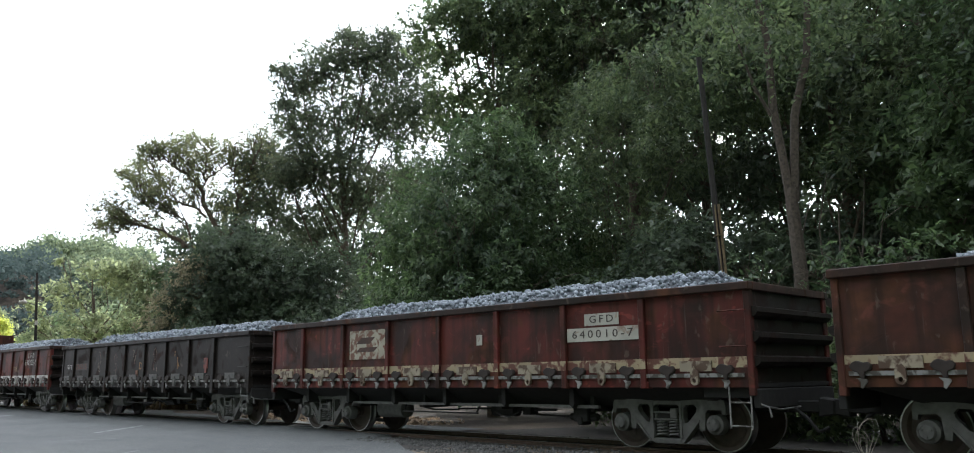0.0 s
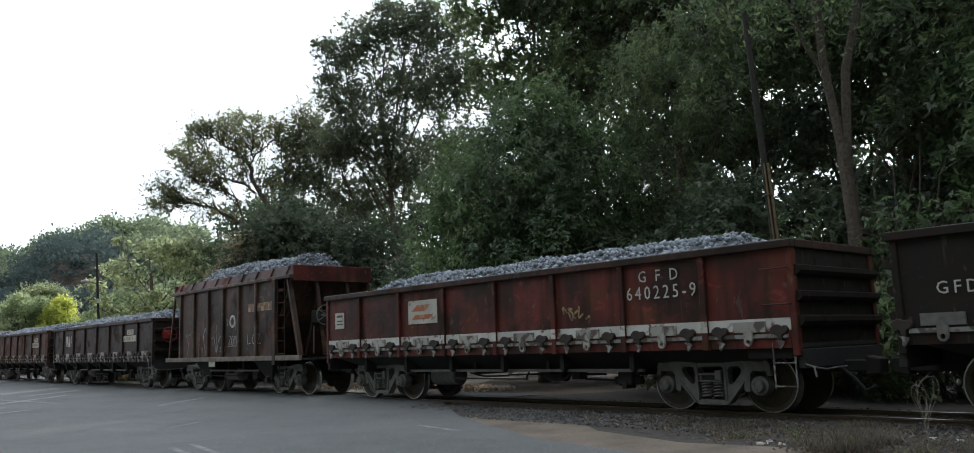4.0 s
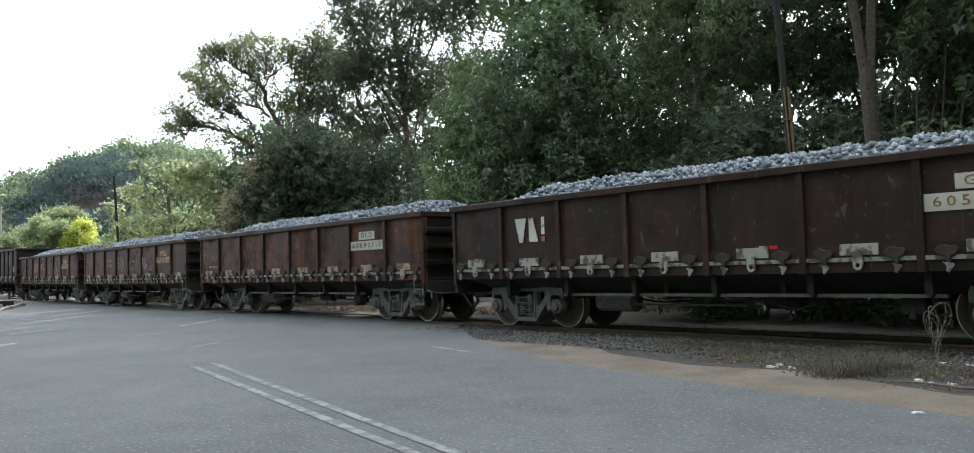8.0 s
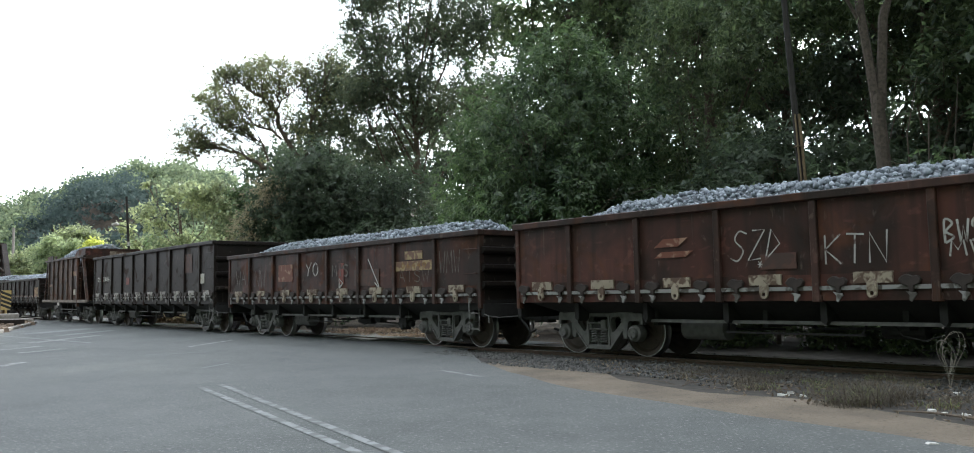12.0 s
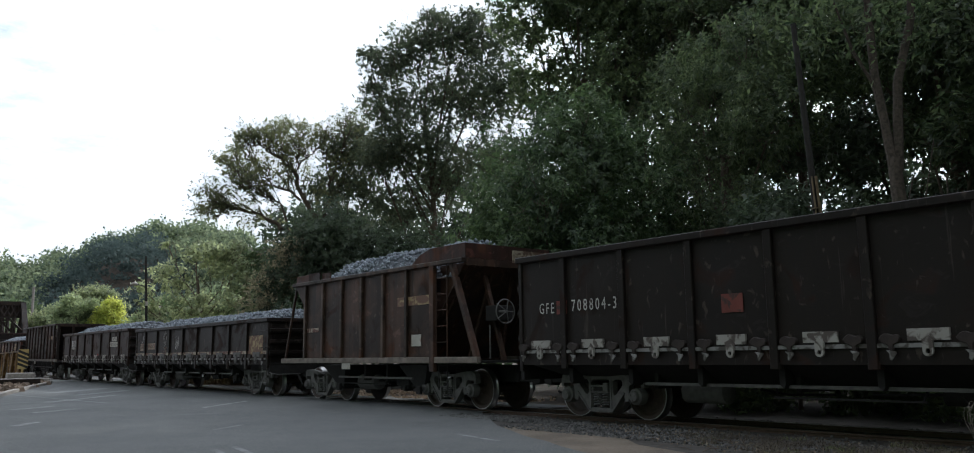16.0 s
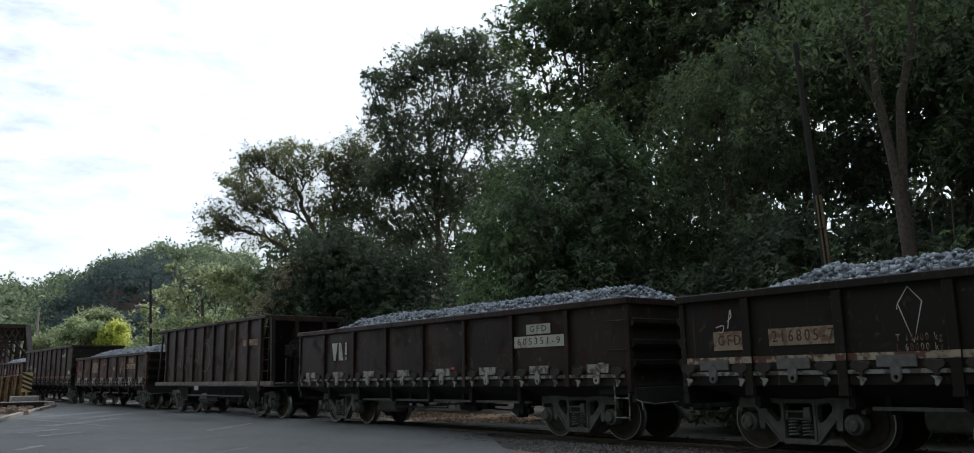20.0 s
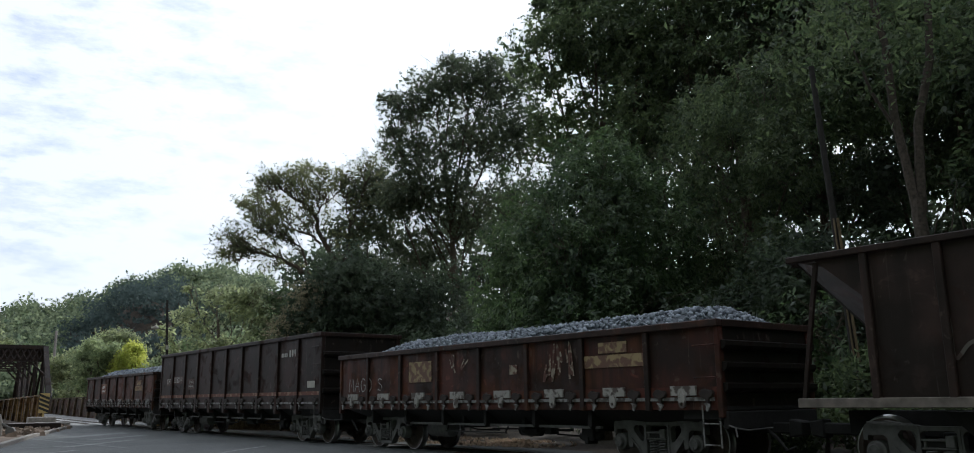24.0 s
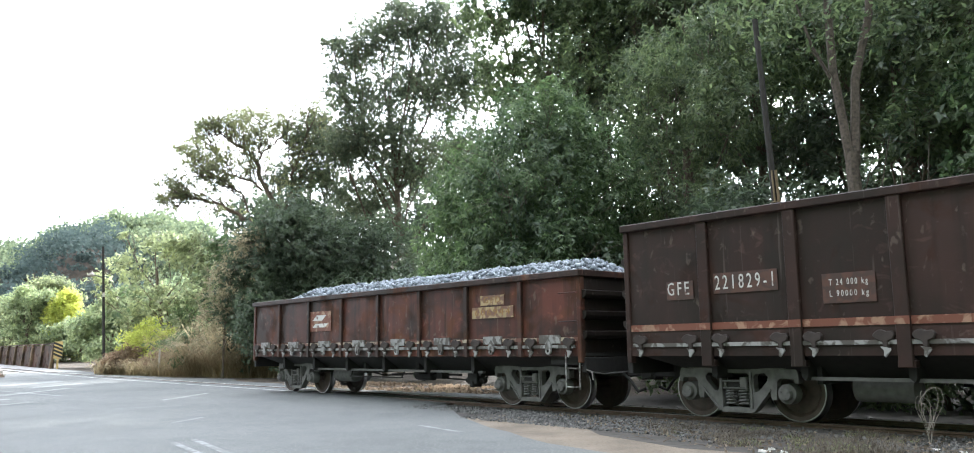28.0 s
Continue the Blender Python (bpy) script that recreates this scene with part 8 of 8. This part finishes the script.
        if math.sin(s * 1.3) + math.sin(s * 0.47 + la * 1.9) + nr.normal() * 0.6 < -0.2:
            continue
        p = track(s, la)
        cen.append((p[0], p[1], p[2] + nr.uniform(-0.02, 0.03)))
    solid("leaf_litter", leaf_cloud("leaf_litter", np.array(cen), 0.13, "litter_leaf", 62, 0.6, 0.0), "fallen dry leaves beyond the rails", "leaves", kind="stuff")
    # dry weeds beside the rails
    nr = np.random.default_rng(14)
    spots = []
    while len(spots) < 210:
        s, la = nr.uniform(-9, 9), nr.uniform(-4.2, -1.15)
        if la < -4.3 + max(0, s - 4.5) * 0.5 or math.sin(s * 1.3) + math.sin(la * 2.3 + s * 0.8) < -0.5:
            continue
        p = track(s, la)
        spots.append((p[0], p[1], nr.uniform(0.35, 1.0) * (1.3 if s < 4.5 else 0.7)))
    cen = []
    while len(cen) < 3800:
        s, la = nr.uniform(-9, 11), nr.uniform(-4.5, -1.1)
        if la > -4.5 + max(0, s - 4.5) * 0.4 + nr.uniform(0, 0.5):
            p = track(s, la)
            cen.append((p[0], p[1], nr.uniform(-0.015, 0.02)))
    solid("dead_leaves", leaf_cloud("dead_leaves", np.array(cen), 0.06, "weed_litter", 63, 0.5, 0.0), "small dead leaves and straw on the track bed", "leaves", kind="stuff")
    tw = Shape()
    for _ in range(190):
        s, la = nr.uniform(-8, 9), nr.uniform(-3.7, -1.8)
        p, a, ln = track(s, la), nr.uniform(0, 6.283), nr.uniform(0.08, 0.35)
        q = (p[0] + ln * math.cos(a), p[1] + ln * math.sin(a))
        tw.tube([(p[0], p[1], 0.0), ((p[0] + q[0]) / 2, (p[1] + q[1]) / 2, nr.uniform(0.01, 0.05)), (q[0], q[1], nr.uniform(0.0, 0.06))], nr.uniform(0.002, 0.006), 4)
    solid("twigs", tw.mesh("twigs", "bark"), "scattered dry twigs beside the track", "twigs", kind="stuff")
    blades("weeds", "dry weeds and grass beside the rails", spots, 0.22, 95, 0.24, "weed", 33, width=0.003, lean=1.3)
    blades("green_weeds", "low green weeds beside the rails", spots[::5], 0.16, 50, 0.22, "green_grass", 34, width=0.005, lean=1.0)


def build_hill():
    """A wooded hill: earth form and a canopy of leaf clumps."""
    nr = np.random.default_rng(41)

    def hz(az, d):
        el = float(np.interp(az, (-30, 5, 18, 25, 27.3, 29.8, 33.3, 36.6, 42, 60), (6, 7, 7.5, 8.2, 8.2, 7.5, 5.8, 5.3, 5.0, 4.5)))
        ridge = 245 * math.tan(radians(el)) - 2.2 + 1.2 * math.sin(az * 2.3)
        q = min(1.0, max(0.0, (d - 130) / 115))
        spur = 8.5 * math.exp(-((az - 30.2) / 2.8) ** 2 - ((d - 184) / 17) ** 2)
        return ridge * (q * q * (3 - 2 * q)) + spur
    sh = Shape()
    azs, ds = list(range(-30, 64, 2)), [128, 150, 170, 190, 210, 230, 250, 290, 340]
    for a in azs:
        for d in ds:
            x, y = -math.sin(radians(a)) * d, math.cos(radians(a)) * d
            sh.v.append((x, y, 0.3 + hz(a, d) - (2 if d == 128 else 0) - (6 if d == 340 else 0)))
    k = len(ds)
    sh.f = [(i * k + j, (i + 1) * k + j, (i + 1) * k + j + 1, i * k + j + 1) for i in range(len(azs) - 1) for j in range(k - 1)]
    me = sh.mesh("hill", "earth", smooth=True)
    if me.polygons[0].normal.z < 0:
        me.flip_normals()
    solid("hill", me, "wooded hillside behind the bridge", "hill", kind="structure")
    # an unseen slope added behind the viewer, cutting sky light on the wagon sides
    sh = Shape()
    azs = list(range(64, 312, 8))
    for a in azs:
        for d, z in ((50, -1.0), (68, 22), (92, 50), (140, 84), (260, 100)):
            x, y = -math.sin(radians(a)) * d, math.cos(radians(a)) * d
            sh.v.append((x, y, z + 3 * math.sin(a * 0.11 + d)))
    sh.f = [(i * 5 + j, (i + 1) * 5 + j, (i + 1) * 5 + j + 1, i * 5 + j + 1) for i in range(len(azs) - 1) for j in range(4)]
    me = sh.mesh("hill", "unseen_slope", smooth=True)
    if me.polygons[0].normal.z < 0:
        me.flip_normals()
    solid("hill", me, "unseen green slope added behind the viewer to cut the sky light", "hill", kind="structure")
    far, dull = [], []
    for _ in range(1450):
        a, d = nr.uniform(22, 46), nr.uniform(138, 258)
        x, y = -math.sin(radians(a)) * d, math.cos(radians(a)) * d
        r = 1.3 + 2.6 * nr.random() ** 2
        n = int(36 + 31 * r)
        p = nr.normal(size=(n, 3))
        p /= np.linalg.norm(p, axis=1)[:, None]
        p[:, 2] = np.abs(p[:, 2]) * nr.uniform(0.7, 1.3)
        # a spur lies in front of the ridge, its haze and shade put into the colour
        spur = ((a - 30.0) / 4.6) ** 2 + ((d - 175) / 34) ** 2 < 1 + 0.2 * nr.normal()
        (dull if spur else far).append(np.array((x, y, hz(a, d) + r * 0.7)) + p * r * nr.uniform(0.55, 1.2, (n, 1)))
    # single crowns that stand out on the ridge and catch the sun before it
    for a, d, z, r in ((29.7, 236, 29.0, 3.4), (30.3, 236, 27.0, 3.6), (31.3, 236, 26.6, 3.8), (32.5, 236, 25.6, 3.6), (28.6, 236, 26.4, 3.2), (33.6, 236, 23.8, 3.4), (27.6, 236, 26.6, 3.4), (26.6, 236, 26.0, 3.4),
                       (32.0, 214, 21.4, 3.2), (32.8, 212, 20.4, 3.4), (33.5, 210, 18.6, 3.4), (31.2, 216, 21.6, 2.6), (28.2, 212, 22.0, 3.2), (27.4, 206, 20.6, 3.0)):
        x, y = -math.sin(radians(a)) * d, math.cos(radians(a)) * d
        for _ in range(5):
            o = nr.normal(size=3) * (r * 0.55, r * 0.55, r * 0.3)
            p = nr.normal(size=(150, 3))
            p /= np.linalg.norm(p, axis=1)[:, None]
            far.append(np.array((x, y, z)) + o + p * r * nr.uniform(0.3, 0.62, (150, 1)))
    solid("far_woods", leaf_cloud("far_woods", np.concatenate(far), 0.8, "leaf_far", 42, 0.7), "trees covering the hill, with haze put into the leaf colour", "woods", kind="stuff")
    solid("shaded_woods", leaf_cloud("shaded_woods", np.concatenate(dull), 0.64, "leaf_blue_haze", 43, 0.7), "trees on the spur of the hill, with haze and shade put into the leaf colour", "woods", kind="stuff")


def build_small():
    # dark timber pole with yellowed conduits by the track
    x, y, _ = polar(-16.55, 19.0)
    p = empty("utility_pole", pose(x, y, 0, 0, -2.6, 0), "dark timber utility pole with yellowed conduits", "pole")
    part("shaft", Shape().tube([(0, 0, -0.2), (0, 0, 3), (0.0, 0, 6), (0, 0, 8.5)], [0.075, 0.07, 0.066, 0.06], 12).mesh("shaft", "timber_pole", smooth=True), p, "")
    for dx in (-0.035, 0.05):
        part("conduit", Shape().tube([(dx, -0.1, 0.6), (dx, -0.1, 5.0)], 0.018 if dx < 0 else 0.03, 8).mesh("conduit", "conduit", smooth=True), p, "yellowed pipe strapped to the pole")
    for z in (3.3, 4.3):
        part("strap", Shape().box(-0.08, 0.09, -0.135, 0.085, z, z + 0.02).mesh("strap", "conduit"), p, "")
    x, y, _ = polar(28.03, 52.4)
    p = empty("utility_pole", pose(x, y, ground_z(x, y), 0, -3.0, 28), "slim dark pole with small pale fittings beyond the crossing", "pole")
    part("shaft", Shape().tube([(0, 0, -0.2), (0, 0, 7.2)], [0.09, 0.065], 10).mesh("shaft", "timber_pole", smooth=True), p, "")
    part("lamp_arm", Shape().tube([(0, 0, 5.4), (-0.6, -0.1, 5.6)], 0.03, 6).mesh("lamp_arm", "cast"), p, "thin steel arm")
    part("lamp_head", Shape().tube([(-0.45, -0.1, 5.56), (-0.6, -0.1, 5.6), (-0.85, -0.1, 5.56)], [0.06, 0.13, 0.05], 8).mesh("lamp_head", "white_plate", smooth=True), p, "small pale lamp head")
    part("insulator", Shape().tube([(0.02, -0.15, 4.3), (0.02, -0.15, 4.55)], [0.09, 0.07], 8).mesh("insulator", "white_plate", smooth=True), p, "white insulator")
    part("sleeve", Shape().tube([(0, 0, 0.2), (0, 0, 0.9)], [0.11, 0.1], 10).mesh("sleeve", "bridge_post", smooth=True), p, "peeling pale sleeve at the foot")
    x, y, _ = polar(34.65, 130)
    p = empty("utility_pole", pose(x, y, ground_z(x, y), 0, 0, 0), "distant pale pole with a wire", "pole")
    part("shaft", Shape().tube([(0, 0, 0), (0, 0, 10.9)], [0.2, 0.16], 8).mesh("shaft", "concrete", smooth=True), p, "")
    a, c = Vector(polar(34.65, 130)) + Vector((0, 0, 10.7)), Vector(polar(28.03, 52.4)) + Vector((-0.3, 0, 6.9))
    pts = [tuple(a.lerp(c, q) - Vector((0, 0, 1.6 * 4 * q * (1 - q)))) for q in np.linspace(0, 1, 15)]
    solid("overhead_wire", Shape().tube(pts, 0.012, 5).mesh("overhead_wire", "timber_pole"), "thin dark overhead wire between two poles", "wire")
    # white marker stake on the bank
    x, y, z = polar(24.86, 45.2)
    solid("marker_stake", Shape().box(-0.045, 0.045, -0.03, 0.03, -0.1, 1.3).mesh("marker_stake", "white_plate", bevel=0.01), "thin white stake in the dry grass", "stake", m=pose(x, y, z))
    # bent dry stalk by the rail
    x, y, z, _ = track(4.29, -1.56)
    plant = empty("dry_plant", pose(x, y, z - 0.03), "curled bleached plant stalks beside the rails", "plant")
    rng = random.Random(5)
    for k in range(6):
        a, r, h = rng.uniform(0, 6.28), rng.uniform(0.08, 0.16), rng.uniform(0.45, 0.72)
        cx, cy = r * math.cos(a), r * math.sin(a)
        loop = [(0, 0, 0), (cx * 0.5, cy * 0.5, h * 0.4), (cx * 1.3, cy * 1.3, h * 0.75), (cx * 1.1, cy * 1.1, h), (cx * 0.1, cy * 0.1, h * 0.96), (-cx * 0.7, -cy * 0.7, h * 0.7),
                (-cx * 0.2, -cy * 0.3, h * 0.4), (cx * 0.4, cy * 0.6, h * 0.3)]
        ext, line = [loop[0]] + loop + [loop[-1]], []
        for p, q, e, f in zip(ext, ext[1:], ext[2:], ext[3:]):
            for u in (0, 0.25, 0.5, 0.75):
                line.append(tuple(0.5 * (2 * b + (c - a) * u + (2 * a - 5 * b + 4 * c - d) * u * u + (3 * b - a - 3 * c + d) * u ** 3) for a, b, c, d in zip(p, q, e, f)))
        part("stalk", Shape().tube(line, 0.0026, 5).mesh("stalk", "straw"), plant)
    # litter on the verge
    for k, (s, la) in enumerate(((5.41, -3.58), (5.46, -3.31), (5.2, -3.5), (3.64, -3.77), (3.49, -3.95), (3.3, -3.85), (4.01, -2.17), (3.7, -2.2), (2.2, -3.6), (0.6, -3.2))):
        x, y, z, _ = track(s, la)
        rr = random.Random(k)
        sh = Shape()
        pts = [(0.07 * rr.uniform(0.5, 1.3) * math.cos(a), 0.05 * rr.uniform(0.5, 1.3) * math.sin(a)) for a in np.linspace(0, 6.283, 8)[:-1]]
        sh.v = [(px, py, 0.004) for px, py in pts] + [(px * 0.9, py * 0.9, 0.012 + rr.uniform(0, 0.02)) for px, py in pts]
        n = len(pts)
        sh.f = [tuple(range(n, 2 * n))] + [(i, (i + 1) % n, n + (i + 1) % n, n + i) for i in range(n)]
        solid("litter", sh.mesh("litter", "litter"), "crumpled pale scrap on the ground", "litter", "litter on the verge", m=pose(x, y, z - 0.02, 0, 0, k * 50))
    x, y, z = 2.95, 7.05, 0.0
    solid("litter", Shape().prism([(-0.05, 0.004), (0.05, 0.004), (0.035, 0.012), (-0.03, 0.016)], -0.03, 0.03).mesh("litter", "litter"), "flat pale scrap on the asphalt edge", "litter",
          "litter on the verge", m=pose(x, y, z))
    # fallen branch
    x, y, z, _ = track(3.3, -4.16)
    br = Shape().tube([(-0.6, 0, 0.02), (-0.2, 0.03, 0.04), (0.25, -0.02, 0.035), (0.7, 0.04, 0.05)], [0.007, 0.012, 0.015, 0.013], 6)
    solid("fallen_branch", br.mesh("fallen_branch", "bark"), "thin fallen branch on the verge", "branch", m=pose(x, y, z - 0.02, 0, 0, -52))


build_ground()
build_road()
build_track()
build_train()
build_bridge()
build_woods()
build_small()


# ---- what moves: the train, at its running pace ----
TIMES = list(range(0, 29, 2))
RUN = (0.0, 14.7, 29.4, 44.3, 59.2, 74.2, 89.2, 104.1, 119.0, 133.9, 148.7, 163.4, 177.9, 192.4, 206.7)


def travelled(t):
    return float(np.interp(t, TIMES, RUN))


def train_pose(mid, t):
    s = mid - travelled(t)
    x, y, z, yaw = track(s)
    slope = math.degrees(math.atan2(rise(s + 4) - rise(s - 4), 8.0))
    return pose(x, y, z + RAIL_Z, 0, slope, math.degrees(yaw) - 90)


def motions():
    for thing, mid in MOVERS:
        walk(thing, [(t, train_pose(mid, t)) for t in range(0, 29)])
    steps = [k / 15 for k in range(0, 421)]
    for ws in WHEELS:
        base = ws.matrix_basis.copy()
        walk(ws, [(t, base @ pose(0, 0, 0, 0, math.degrees(travelled(t) / WHEEL_R) % 360, 0)) for t in steps])


motions()
